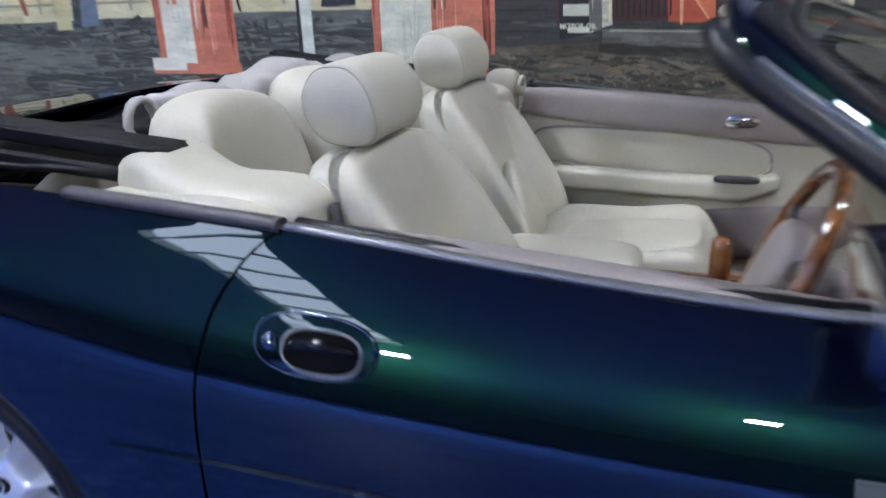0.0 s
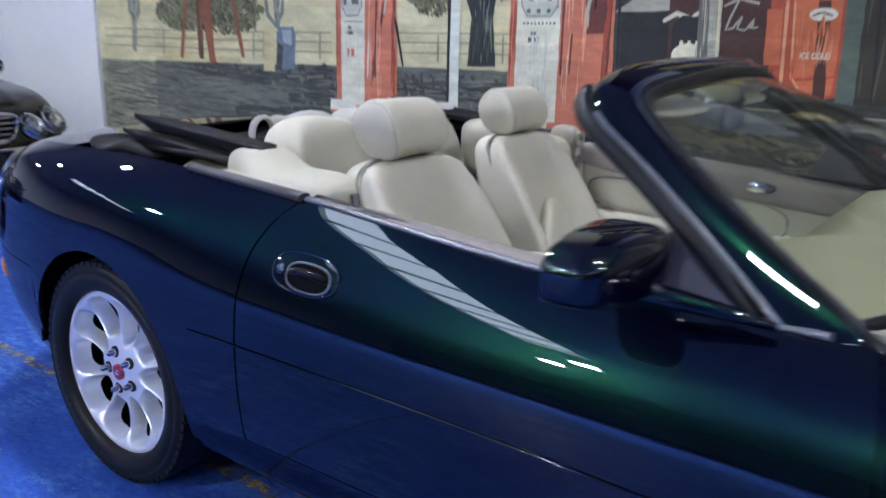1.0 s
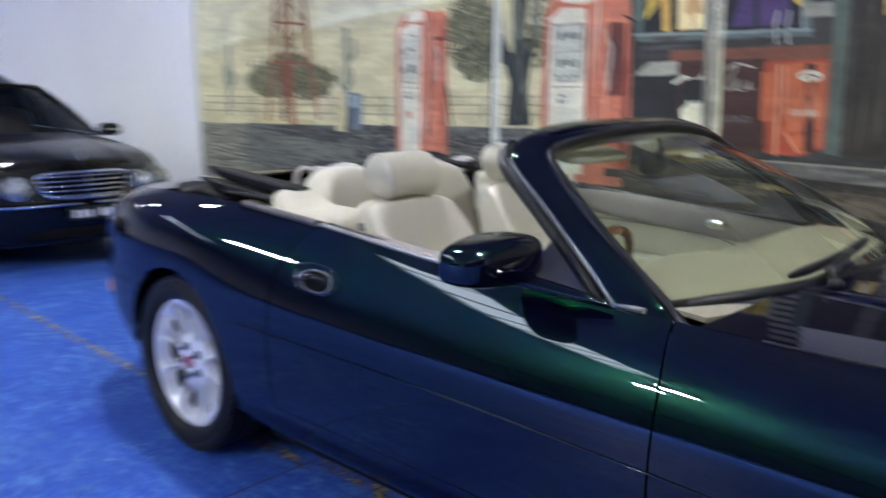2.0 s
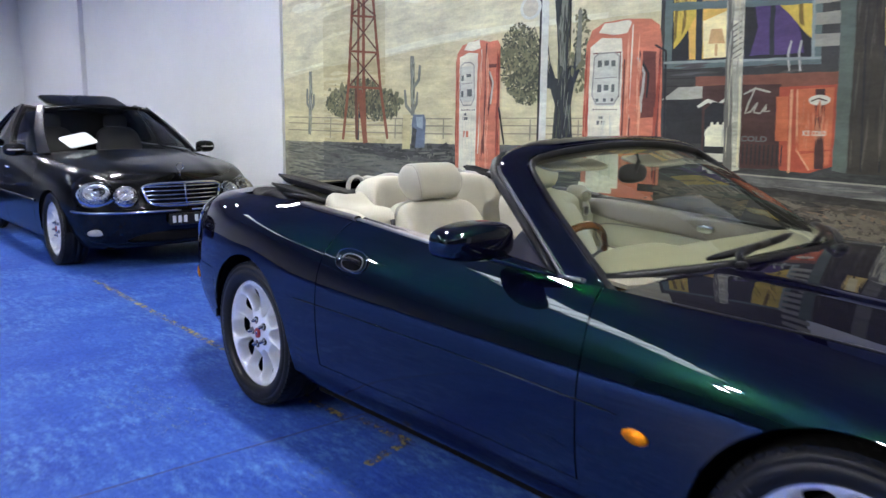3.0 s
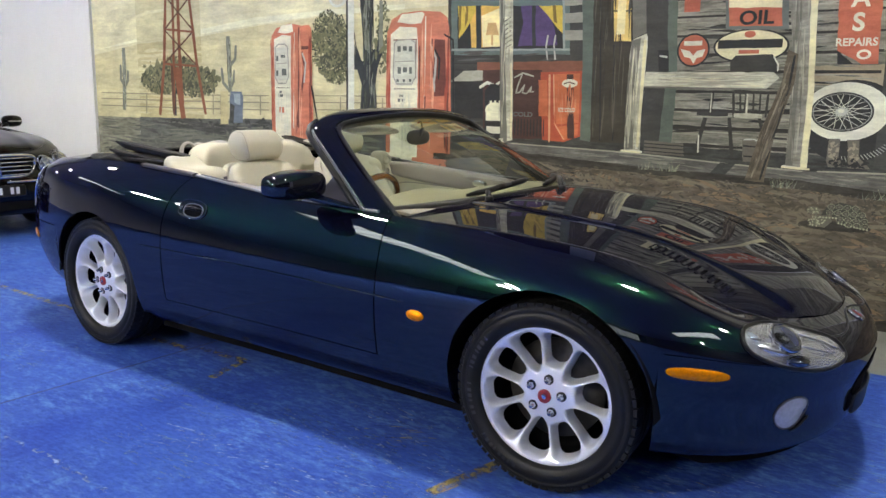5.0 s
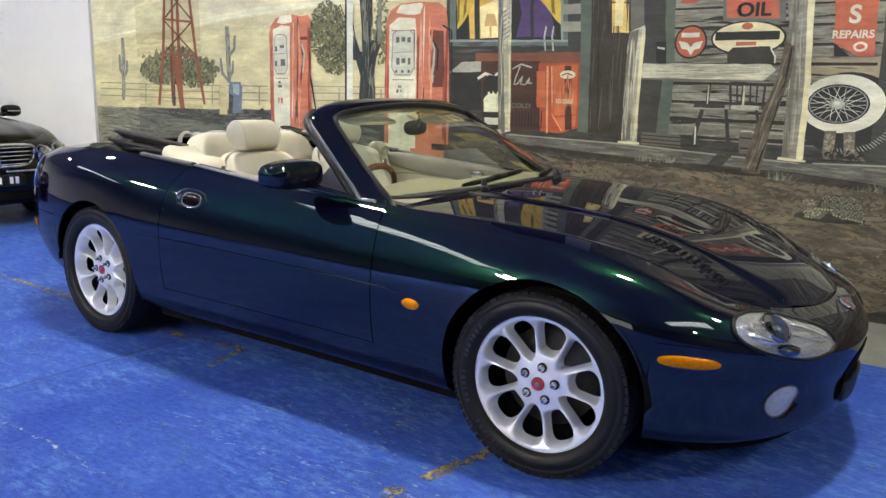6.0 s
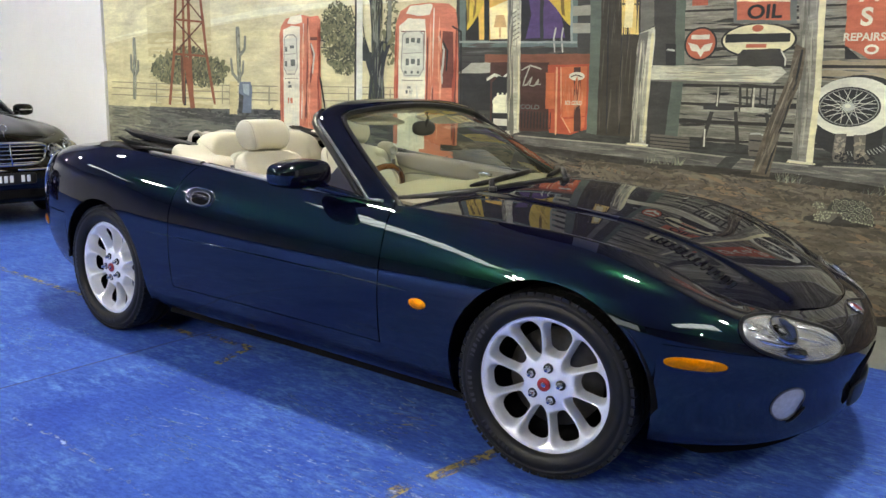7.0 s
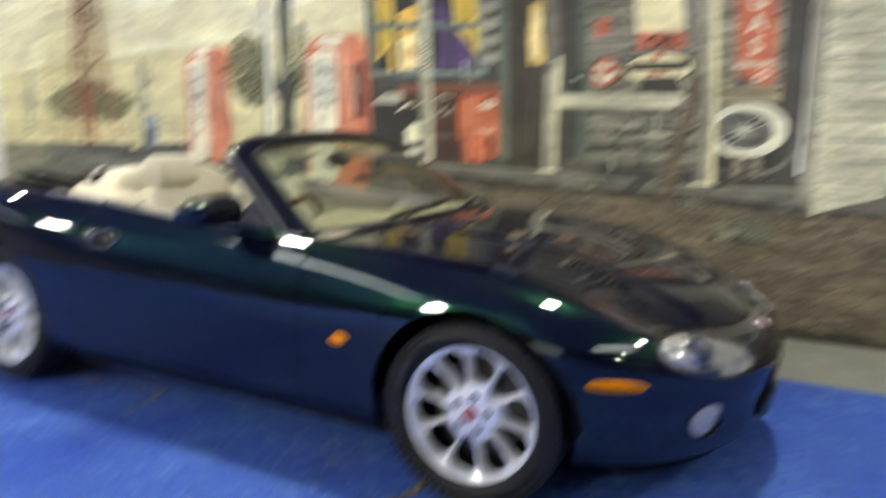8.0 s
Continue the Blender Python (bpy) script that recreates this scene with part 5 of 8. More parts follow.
# rear bench of two buckets
for side in (-1, 1):
    def hump(u, v, w, p):
        return Vector((p.x - 0.25 * p.z + 0.035 * smooth(0.45, 0.95, abs(v)) * (u > 0), p.y * (1 - 0.1 * smooth(0.2, 1, w)), p.z + 0.03 * (1 - v * v) * (w > 0)))
    part("rear_backrest", padded((-1.06, side * 0.235, 0.82), (0.16, 0.4, 0.4), 5.0, 14, hump), LEATHER, jag)
    part("rear_seat_cushion", padded((-0.86, side * 0.29, 0.53), (0.42, 0.44, 0.17), 3.8, 9), LEATHER, jag)
    # belt tower behind the seat with its loop
    if side < 0:
        continue
    part("belt_tower", padded((-0.665, side * 0.655, 0.91 + 0.015 * side), (0.11, 0.085, 0.14), 3.4, 7), LEATHER_SHADE, jag)
    part("belt_loop", tubed([(-0.605, side * (0.65 + 0.034 * math.cos(TAU * k / 16)), 0.945 + 0.024 * math.sin(TAU * k / 16)) for k in range(17)], 0.008), LEATHER_SHADE, jag)
    part("belt_buckle", padded((-0.605, side * 0.65, 0.865), (0.02, 0.04, 0.05), 4, 5), CHROME, jag)
    part("seat_belt", tubed([(-0.607, side * 0.65, 0.94), (-0.605, side * 0.65, 0.8), (-0.6, side * 0.655, 0.55)], 0.024, 8, squash=0.12, up=(1, 0, 0)), LEATHER_SHADE, jag)
part("cloth_tag", padded((-1.15, -0.31, 0.985), (0.03, 0.05, 0.035), 4, 4), YELLOW_TAG, jag)
part("rear_bulkhead", padded((-1.22, 0.0, 0.78), (0.06, 1.36, 0.36), 6, 8), LEATHER_SHADE, jag)

# folded roof in its well
part("roof_well", boxed(-1.7, -1.24, -0.72, 0.72, 0.6, 0.88), HOODCLOTH, jag, "black lined roof well", flat=True)
part("folded_roof", padded((-1.5, 0.06, 0.9), (0.4, 1.1, 0.1), 5, 12, lambda u, v, w, p: p + Vector((0, 0, 0.016 * math.sin(7 * v) * (w > 0) + 0.01 * math.sin(11 * u + 3 * v) * (w > 0)))), HOODCLOTH, jag, "black folded cloth roof")


def folded_bar(side, x0, x1, y, z0, z1, wide, deep, name):
    """A flat folded roof bar, pointed and turned up at its rear end, with a raised lip along its outer edge."""
    bm_ = bmesh.new()
    rows_ = []
    for k in range(25):
        u = k / 24
        x, z = mix(x0, x1, u), mix(z0, z1, u) + 0.012 * smooth(0.25, 0.0, u)
        w, d = wide * mix(0.25, 1.0, smooth(0.0, 0.22, u)) * mix(0.6, 1.0, smooth(1.0, 0.95, u)), deep * mix(0.4, 1.0, smooth(0.0, 0.15, u)) * mix(0.6, 1.0, smooth(1.0, 0.96, u))
        yy = y + 0.035 * smooth(0.3, 0.0, u)
        prof_ = ((-1.0, 0.1), (-1.0, 0.8), (-0.85, 1.15), (-0.6, 1.1), (-0.45, 0.75), (0.6, 0.7), (1.0, 0.3), (1.0, -0.6), (0.5, -1.0), (-0.7, -1.0), (-0.95, -0.5))
        rows_.append([(x, side * (yy - a * w / 2), z + b * d / 2) for a, b in prof_])
    vs_ = grid(bm_, rows_, close=True)
    bm_.faces.new(vs_[0])
    bm_.faces.new(vs_[-1][::-1])
    bmesh.ops.recalc_face_normals(bm_, faces=bm_.faces)
    crisp(bm_, 40)
    return part(name, bm_, HOODCLOTH, jag, "black folded roof bar")


for side in (-1, 1):
    part("roof_flap", padded((-1.5, side * 0.6, 0.952), (0.36, 0.2, 0.05), 2.6, 9, lambda u, v, w, p: p + Vector((0, 0, 0.012 * math.sin(5 * u)))), HOODCLOTH, jag)
    folded_bar(side, -1.47, -0.93, 0.575, 1.038, 0.992, 0.12, 0.034, "roof_rail")
    folded_bar(side, -1.5, -0.98, 0.6, 0.995, 0.955, 0.1, 0.03, "roof_link")
    part("roof_rail_edge", tubed([(-0.95, side * 0.64, 0.965), (-1.2, side * 0.65, 0.968), (-1.45, side * 0.64, 0.965)], 0.009, 8), SEAL, jag)
part("tonneau_cloth", padded((-1.22, 0.2, 1.0), (0.15, 0.98, 0.1), 2.8, 16, lambda u, v, w, p: p + Vector((0.02 * math.sin(9 * v), 0, 0.018 * math.sin(6.3 * v + 1) + 0.012 * math.sin(17 * v)))), GREYCLOTH, jag, "crumpled grey cloth behind the rear seats")
part("strap_loop", tubed([(-1.2, -0.36 + 0.045 * math.cos(TAU * k / 14), 1.0 + 0.05 * math.sin(TAU * k / 14)) for k in range(15)], 0.015, 8, squash=0.5), GREYCLOTH, jag)

# ---- the black saloon ----
SX = (-2.41, -2.2, -1.8, -1.43, -0.7, 0.0, 0.7, 1.43, 1.8, 2.1, 2.26)
# heights and tuck-ins of the body's levels, from sill to edge, at the stations
SEDAN_SKIRT = ((.26, .24, .2, .17, .17, .17, .17, .17, .18, .19, .2), (.16, .15, .13, .12, .12, .12, .12, .12, .13, .15, .14))
SEDAN_LOW = ((.33, .31, .26, .23, .22, .22, .22, .23, .24, .25, .26), (.06, .06, .06, .05, .045, .045, .045, .05, .055, .06, .06))
SEDAN_LOWER_FLANK = ((.46, .45, .42, .4, .38, .38, .38, .39, .4, .41, .42), (.01, .01, .01, .015, .015, .015, .015, .012, .01, .008, .008))
SEDAN_FLANK = ((.58, .58, .57, .56, .55, .55, .55, .55, .55, .54, .54), (0, 0, 0, 0, 0, 0, 0, 0, 0, 0, 0))
SEDAN_WIDEST = ((.70, .71, .72, .71, .7, .69, .68, .67, .65, .62, .60), (.01, .01, .006, .004, .004, .004, .004, .006, .012, .03, .03))
SEDAN_UPPER_FLANK = ((.82, .83, .85, .85, .84, .82, .8, .78, .75, .70, .67), (.025, .025, .025, .03, .03, .03, .03, .03, .04, .06, .06))
SEDAN_SHOULDER = ((.93, .94, .96, .96, .95, .93, .91, .86, .83, .77, .73), (.1, .1, .1, .09, .085, .08, .085, .09, .1, .12, .1))
SEDAN_CROWN = ((.98, .99, 1.0, 1.0, .985, .965, .94, .895, .865, .805, .76), (.22, .2, .16, .14, .12, .115, .13, .16, .17, .18, .16))
SEDAN = Shell(
    [(-2.41, 0), (-2.40, 0.35), (-2.34, 0.62), (-2.15, 0.79), (-1.8, 0.87), (-1.2, 0.905), (0.0, 0.912), (0.9, 0.908), (1.43, 0.895), (1.75, 0.855), (2.0, 0.76), (2.16, 0.58), (2.23, 0.36), (2.255, 0.15), (2.26, 0)],
    SX,
    [SEDAN_SKIRT, SEDAN_LOW, SEDAN_LOWER_FLANK, SEDAN_FLANK, SEDAN_WIDEST, SEDAN_UPPER_FLANK, SEDAN_SHOULDER, SEDAN_CROWN],
    [(-1.427, 0.33, 0.345), (1.427, 0.33, 0.345)])


def saloon(place):
    car = thing("saloon_car", "glossy black four-door saloon with chrome grille, parked on blue floor", "car", place)
    for side in (-1, 1):
        for name, s0, s1 in (("rear_wing", SEDAN.s0, -1.0), ("rear_door", -0.994, -0.15), ("front_door", -0.144, 0.95), ("front_wing", 0.956, SEDAN.s1)):
            thick(part(name, SEDAN.skin(s0, s1, 0.0, 7, side, 18, step=0.09), BLACK_PAINT, car), 0.012)
        for xc, zc, r in SEDAN.arches:
            bm = bmesh.new()
            grid(bm, [[(xc + (r + 0.01) * math.cos(radians(a)), side * y, max(0.2, zc + (r + 0.01) * math.sin(radians(a)))) for y in (0.5, 0.86)] for a in range(0, 181, 6)])
            part("arch_liner", bm, DARK, car)
        bm = bmesh.new()
        tube(bm, [SEDAN.point(mix(-1.02, 1.05, k / 30), 3.0, side, 0.004) for k in range(31)], 0.014, 8)
        part("side_moulding", bm, BLACK_PAINT, car)
    bm = bmesh.new()
    box(bm, -2.2, 2.0, -0.6, 0.6, 0.18, 0.66)
    part("underbody", bm, DARK, car, flat=True)
    # bonnet and boot
    mid = spl((0.9, 1.0), (1.3, 0.97), (1.8, 0.90), (2.1, 0.83), (2.26, 0.765))
    for name, x0, x1 in (("bonnet", 0.82, 2.26), ("boot_lid", -2.41, -1.62)):
        bm = bmesh.new()
        rows = []
        a, b = SEDAN.at_x(x0), (SEDAN.s1 if x1 > 0 else SEDAN.at_x(x1))
        a = a if x1 > 0 else SEDAN.s0
        for k in range(31):
            e = SEDAN.point(mix(a, b, k / 30), 7, 1)
            ys = max(0.0, e.y - 0.003)
            zc = max(e.z, mid(e.x)) if x1 > 0 else e.z + 0.04 * smooth(0, 0.4, ys)
            rows.append([(e.x + (0.16 * (1 - (y / 0.8) ** 2) * smooth(1.2, 0.8, e.x) if x1 > 0 else 0), y, mix(zc, e.z, (abs(y) / max(ys, 1e-4)) ** 2.4) + 0.012 * math.exp(-((abs(y) - 0.42) / 0.06) ** 2) * smooth(0, 0.5, ys)) for y in (ys * (-1 + 2 * j / 32) for j in range(33))])
        grid(bm, rows)
        bmesh.ops.remove_doubles(bm, verts=bm.verts, dist=1e-4)
        bmesh.ops.recalc_face_normals(bm, faces=bm.faces)
        if sum(f.normal.z for f in bm.faces) < 0:
            bmesh.ops.reverse_faces(bm, faces=bm.faces)
        thick(part(name, bm, BLACK_PAINT, car), 0.01)
    # roof, pillars, glass
    base = [(0.98, 0.0, 1.0), (0.93, 0.4, 0.985), (0.80, 0.73, 0.955), (0.3, 0.785, 0.965), (-0.3, 0.795, 0.975), (-0.9, 0.785, 0.99), (-1.45, 0.72, 1.0), (-1.68, 0.4, 1.02), (-1.74, 0.0, 1.03)]
    top = [(0.14, 0.0, 1.43), (0.11, 0.33, 1.42), (0.02, 0.53, 1.395), (-0.25, 0.565, 1.42), (-0.5, 0.57, 1.425), (-0.75, 0.56, 1.415), (-1.0, 0.52, 1.37), (-1.1, 0.32, 1.39), (-1.13, 0.0, 1.4)]

    def curve(pts, u):
        n = len(pts) - 1
        i = int(clamp(math.floor(u * n), 0, n - 1))
        k = u * n - i
        p = [Vector(pts[int(clamp(j, 0, n))]) for j in (i - 1, i, i + 1, i + 2)]
        return 0.5 * (2 * p[1] + (p[2] - p[0]) * k + (2 * p[0] - 5 * p[1] + 4 * p[2] - p[3]) * k * k + (3 * p[1] - p[0] - 3 * p[2] + p[3]) * k ** 3)

    def cabin(u, w, side, out=0.0):
        p = curve(base, u).lerp(curve(top, u), w)
        p.y *= 1 + 0.03 * math.sin(math.pi * w)
        o = Vector((p.x + 0.4, p.y, 0.0)).normalized() * (out + 0.015 * math.sin(math.pi * w))
        p += o
        return Vector((p.x, side * p.y, p.z))

    def outward(bm):
        """Turns a pane's faces away from the cabin."""
        bmesh.ops.recalc_face_normals(bm, faces=bm.faces)
        if sum(f.normal.dot(f.calc_center_median() - Vector((-0.4, 0, 0.9))) for f in bm.faces) < 0:
            bmesh.ops.reverse_faces(bm, faces=bm.faces)

    panes = [("windscreen", 0.0, 0.235), ("front_window", 0.268, 0.475), ("rear_window", 0.5, 0.70), ("back_window", 0.80, 1.0)]
    for side in (-1, 1):
        for name, u0, u1 in panes[1:3]:
            bm = bmesh.new()
            grid(bm, [[cabin(mix(u0, u1, k / 12), mix(0.03, 0.94, j / 8), side) for j in range(9)] for k in range(13)], flip=side < 0)
            outward(bm)
            part(name, bm, TINTED, car).visible_shadow = False
        for name, u0, u1 in (("windscreen_pillar", 0.228, 0.272), ("door_pillar", 0.465, 0.51), ("rear_pillar", 0.69, 0.815)):
            bm = bmesh.new()
            grid(bm, [[cabin(mix(u0, u1, k / 5), mix(-0.02, 1.0, j / 8), side, 0.006) for j in range(9)] for k in range(6)], flip=side < 0)
            thick(part(name, bm, BLACK_PAINT if "door" not in name else SEAL, car), 0.03)
        bm = bmesh.new()
        tube(bm, [cabin(mix(0.24, 0.76, k / 24), 0.0, side, 0.008) for k in range(25)], 0.01, 6)
        part("window_moulding", bm, CHROME, car)
        dm = part("door_mirror", padded((0.62, side * 0.95, 1.0), (0.13, 0.2, 0.125), 2.8, 7, lambda u, v, w, p: p + Vector((-0.1 * abs(p.y), 0, 0))), BLACK_PAINT, car)
        part("mirror_foot", tubed([(0.64, side * 0.9, 0.965), (0.68, side * 0.81, 0.96)], 0.022, 8), BLACK_PAINT, dm)
        part("mirror_repeater", tubed([(0.69 - 0.02 * k / 4, side * (0.88 + 0.14 * k / 4), 1.0) for k in range(5)], 0.008, 6), FOGLENS, dm)
        part("door_handle", tubed([SEDAN.point(s, 4.9, side, 0.02) for s in (-0.02, 0.06, 0.14)], [0.01, 0.014, 0.01], 8), CHROME, car)
        part("door_handle", tubed([SEDAN.point(s, 4.9, side, 0.02) for s in (-0.86, -0.78, -0.7)], [0.01, 0.014, 0.01], 8), CHROME, car)
        # twin oval head lamps
        for nm, x, y, z, rx, ry, lean in (("headlamp", 2.02, 0.665, 0.665, 0.165, 0.12, 32), ("inner_headlamp", 2.15, 0.475, 0.645, 0.1, 0.1, 19)):
            m = pose(x, side * y, z, 0, 0, side * lean) @ pose(0, 0, 0, 0, 90 - 34, 0) @ Matrix.Diagonal((ry, rx, 1, 1))
            lamp = part(nm, lathed([(0.0, 0.006), (0.5, 0.006), (0.97, 0.004), (1.02, -0.05)], 40, "z"), SILVERED, car, "oval clear headlamp with chromed bowl", at=m)
            part("bowl_edge", lathed([(0.8, 0.008), (0.86, 0.022), (0.96, 0.018), (1.0, 0.004)], 40, "z"), CHROME, lamp)
            part("lamp_bowl", lathed([(0.0, 0.008), (0.25, 0.012), (0.5, 0.028), (0.62, 0.042), (0.68, 0.036), (0.7, 0.01)], 32, "z"), SILVERED, lamp)
            part("lamp_bulb", lathed([(0.0, 0.045), (0.15, 0.043), (0.24, 0.032), (0.26, 0.01)], 24, "z"), CHROME, lamp)
            cov = part("lamp_cover", lathed([(0.0, 0.062), (0.4, 0.056), (0.75, 0.04), (1.0, 0.012), (1.03, -0.02)], 40, "z"), LENS, lamp)
            cov.visible_shadow = False
        part("bumper_trim", tubed([SEDAN.point(mix(SEDAN.at_x(1.85), SEDAN.s1 - 0.05, k / 16), 2.75, side, 0.008) for k in range(17)], 0.011, 8), CHROME, car)
        f = SEDAN.point(SEDAN.at_x(2.06), 1.6, side, 0.004)
        part("fog_lamp", padded(f, (0.06, 0.15, 0.06), 2.5, 6), FOGLENS, car)
        wheel(car, 1.427, side, 0.325, 0.325, 30)
        wheel(car, -1.427, side, 0.325, 0.325, 5)
    for name, u1, flip in (("windscreen", 0.235, False), ("back_window", 0.8, True)):
        bm = bmesh.new()
        cols = [-1 + 2 * k / 20 for k in range(21)]
        rng = [(0.235 * abs(c) if name == "windscreen" else 1 - 0.2 * abs(c), 1 if c >= 0 else -1) for c in cols]
        grid(bm, [[cabin(u, mix(0.02, 0.95, j / 8), s) for j in range(9)] for u, s in rng])
        bmesh.ops.remove_doubles(bm, verts=bm.verts, dist=1e-5)
        outward(bm)
        part(name, bm, CLEAR if name == "windscreen" else TINTED, car).visible_shadow = False
    bm = bmesh.new()
    rows = []
    for k in range(25):
        e = cabin(k / 24, 0.955, 1)
        rows.append([(e.x, y, e.z + 0.04 * (1 - (y / max(e.y, 1e-4)) ** 2) * smooth(0, 0.3, e.y)) for y in (e.y * (-1 + 2 * j / 24) for j in range(25))])
    grid(bm, rows)
    bmesh.ops.remove_doubles(bm, verts=bm.verts, dist=1e-4)
    bmesh.ops.recalc_face_normals(bm, faces=bm.faces)
    if sum(f.normal.z for f in bm.faces) < 0:
        bmesh.ops.reverse_faces(bm, faces=bm.faces)
    thick(part("roof", bm, BLACK_PAINT, car), 0.012)
    for side in (-1, 1):
        part("roof_rail", tubed([cabin(0.16 + 0.68 * k / 30, 0.97, side) for k in range(31)], 0.021, 8), BLACK_PAINT, car)
    part("header_rail", tubed([cabin(0.17 * abs(k) / 12, 0.965, 1 if k >= 0 else -1) for k in range(-12, 13)], 0.018, 8), BLACK_PAINT, car)
    part("sunroof", padded((-0.42, 0.0, 1.485), (0.5, 0.82, 0.014), 6, 6, lambda u, v, w, p: p + Vector((0, 0, -0.06 * u))), TINTED, car, "tilted dark glass sunroof")
    part("sunroof_seal", padded((-0.42, 0.0, 1.478), (0.52, 0.84, 0.012), 6, 6, lambda u, v, w, p: p + Vector((0, 0, -0.06 * u))), SEAL, car)
    # grille
    grille = part("grille", padded((2.225, 0.0, 0.65), (0.07, 0.66, 0.19), 4.5, 9, lambda u, v, w, p: Vector((p.x - 0.16 * p.z - 0.05 * v * v, p.y * (1 + 0.12 * w), p.z))), DARK, car, "chrome radiator grille")
    for k in range(5):
        z = 0.58 + 0.036 * k
        w = 0.3 + 0.012 * k
        part("grille_bar", tubed([(2.268 - 0.16 * (z - 0.65) - 0.05 * (v / 0.33) ** 2, v, z) for v in (w * (-1 + 2 * j / 10) for j in range(11))], 0.0085, 8, squash=0.8), CHROME, grille)
    rim = []
    for j in range(41):
        a = TAU * j / 40
        y = 0.335 * math.copysign(abs(math.cos(a)) ** 0.45, math.cos(a))
        z = 0.095 * math.copysign(abs(math.sin(a)) ** 0.45, math.sin(a))
        rim.append((2.262 - 0.16 * z - 0.05 * (y / 0.33) ** 2, y * (1 + 1.2 * z), 0.655 + z))
    part("grille_frame", tubed(rim, 0.013, 8), CHROME, grille)
    part("grille_spine", tubed([(2.272 - 0.16 * z, 0, 0.655 + z) for z in (-0.09, 0, 0.09)], 0.008, 6), CHROME, grille)
    part("bonnet_ornament", tubed([(2.17, 0, 0.79), (2.165, 0, 0.83), (2.163, 0, 0.86)], [0.008, 0.005, 0.003], 6), CHROME, car)
    part("ornament_ring", tubed([(2.163, 0.032 * math.cos(TAU * k / 16), 0.885 + 0.032 * math.sin(TAU * k / 16)) for k in range(17)], 0.004, 6), CHROME, car)
    # solid black pad takes the place of the shaded intake opening
    part("lower_intake", padded((2.2, 0, 0.29), (0.1, 1.0, 0.09), 5, 7, lambda u, v, w, p: p + Vector((-0.1 * v * v, 0, 0))), DARK, car)
    plate = part("number_plate", padded((2.285, 0.02, 0.44), (0.014, 0.37, 0.105), 9, 5), SEAL, car, "dark number plate")
    for k in range(6):
        if k != 3:
            part("plate_bar", boxed(2.292, 2.294, -0.135 + 0.05 * k, -0.105 + 0.05 * k, 0.41, 0.47), GREYWALL, plate, flat=True)
    # inside, seen through dark glass: dashboard, seats, a paper on the dash
    part("dashboard", padded((0.66, 0, 0.9), (0.5, 1.4, 0.16), 4, 8), TRIM, car)
    for y in (-0.36, 0.36):
        part("seat_back", padded((-0.35, y, 0.9), (0.16, 0.5, 0.6), 3.5, 7, lambda u, v, w, p: p + Vector((-0.3 * p.z, 0, 0))), TRIM, car)
        part("seat_headrest", padded((-0.47, y, 1.25), (0.1, 0.26, 0.17), 3, 6), TRIM, car)
    return car


sedan = saloon(pose(-6.95, 0.27, 0.0))
card_ = part("price_card", padded((0, 0, 0), (0.23, 0.3, 0.004), 9, 4), PAPER, None, "", at=pose(-6.235, -0.13, 1.083, 0, 29, -8) @ pose(0, 0, 0, 0, 0, 24))
tagged(card_, "white paper notice lying behind the saloon's windscreen", "paper")
copy_thing(sedan, pose(-12.6, -1.55, 0.0, 0, 0, 4))

# ---- marks on the blue floor ----
def mark(name, x0, y0, x1, y1, w, m, label, category, z=0.002):
    d = Vector((x1 - x0, y1 - y0, 0))
    n = Vector((-d.y, d.x, 0)).normalized() * w / 2
    a, b = Vector((x0, y0, z)), Vector((x1, y1, z))
    bm_ = bmesh.new()
    k = max(2, int(d.length / 0.12))
    rng = random.Random(int(1000 * (x0 + 7 * y0)))
    rows_ = [[a.lerp(b, i / k) + n * s * rng.uniform(0.75, 1.1) for s in (-1, 1)] for i in range(k + 1)]
    grid(bm_, rows_, flip=True)
    ob = part(name, bm_, m, floor, flat=True)
    ob["label"] = label
    return ob


L = "worn yellow floor line"
mark("floor_line", -4.6, -0.56, -1.95, -0.61, 0.05, YELLOW_LINE, L, "line")
mark("floor_line", -1.25, -0.65, -0.86, -0.66, 0.05, YELLOW_LINE, L, "line")
mark("floor_line", -0.83, -0.61, -0.45, -0.6, 0.05, YELLOW_LINE, L, "line")
mark("floor_line", -0.5, -0.6, -0.44, -0.86, 0.05, YELLOW_LINE, L, "line")
mark("floor_line", 1.1, -0.78, 1.02, -1.12, 0.06, YELLOW_LINE, L, "line")
mark("floor_line", 0.99, -1.2, 0.95, -1.55, 0.06, YELLOW_LINE, L, "line")
mark("floor_joint", -0.95, -6.0, -0.84, 1.1, 0.012, CRACK, "dark joint in the floor paint", "joint", 0.0015)
for i, (x, y, a, l) in enumerate(((-0.38, -1.742, 2, 0.4), (0.02, -1.75, -2, 0.42), (0.4, -1.78, -8, 0.36))):
    c, s = math.cos(radians(a)) * l / 2, math.sin(radians(a)) * l / 2
    mark("floor_scuff", x - c, y - s, x + c, y + s, 0.022, SCUFF, "pale scuff on the blue floor", "scuff", 0.001)
for x0, y0, x1, y1, w in ((0.1, -1.02, 0.75, -0.98, 0.34), (0.85, -1.2, 1.6, -1.12, 0.4), (-0.65, -1.1, 0.0, -1.05, 0.22), (-0.25, -1.45, 0.3, -1.5, 0.22), (1.45, -1.5, 2.2, -1.45, 0.4), (-1.9, -1.3, -1.2, -1.25, 0.3), (2.3, -0.3, 2.6, 0.7, 0.45)):
    mark("scratch_patch", x0, y0, x1, y1, w, SCRATCH, "pale scratches in the blue floor paint", "scratches", 0.001)



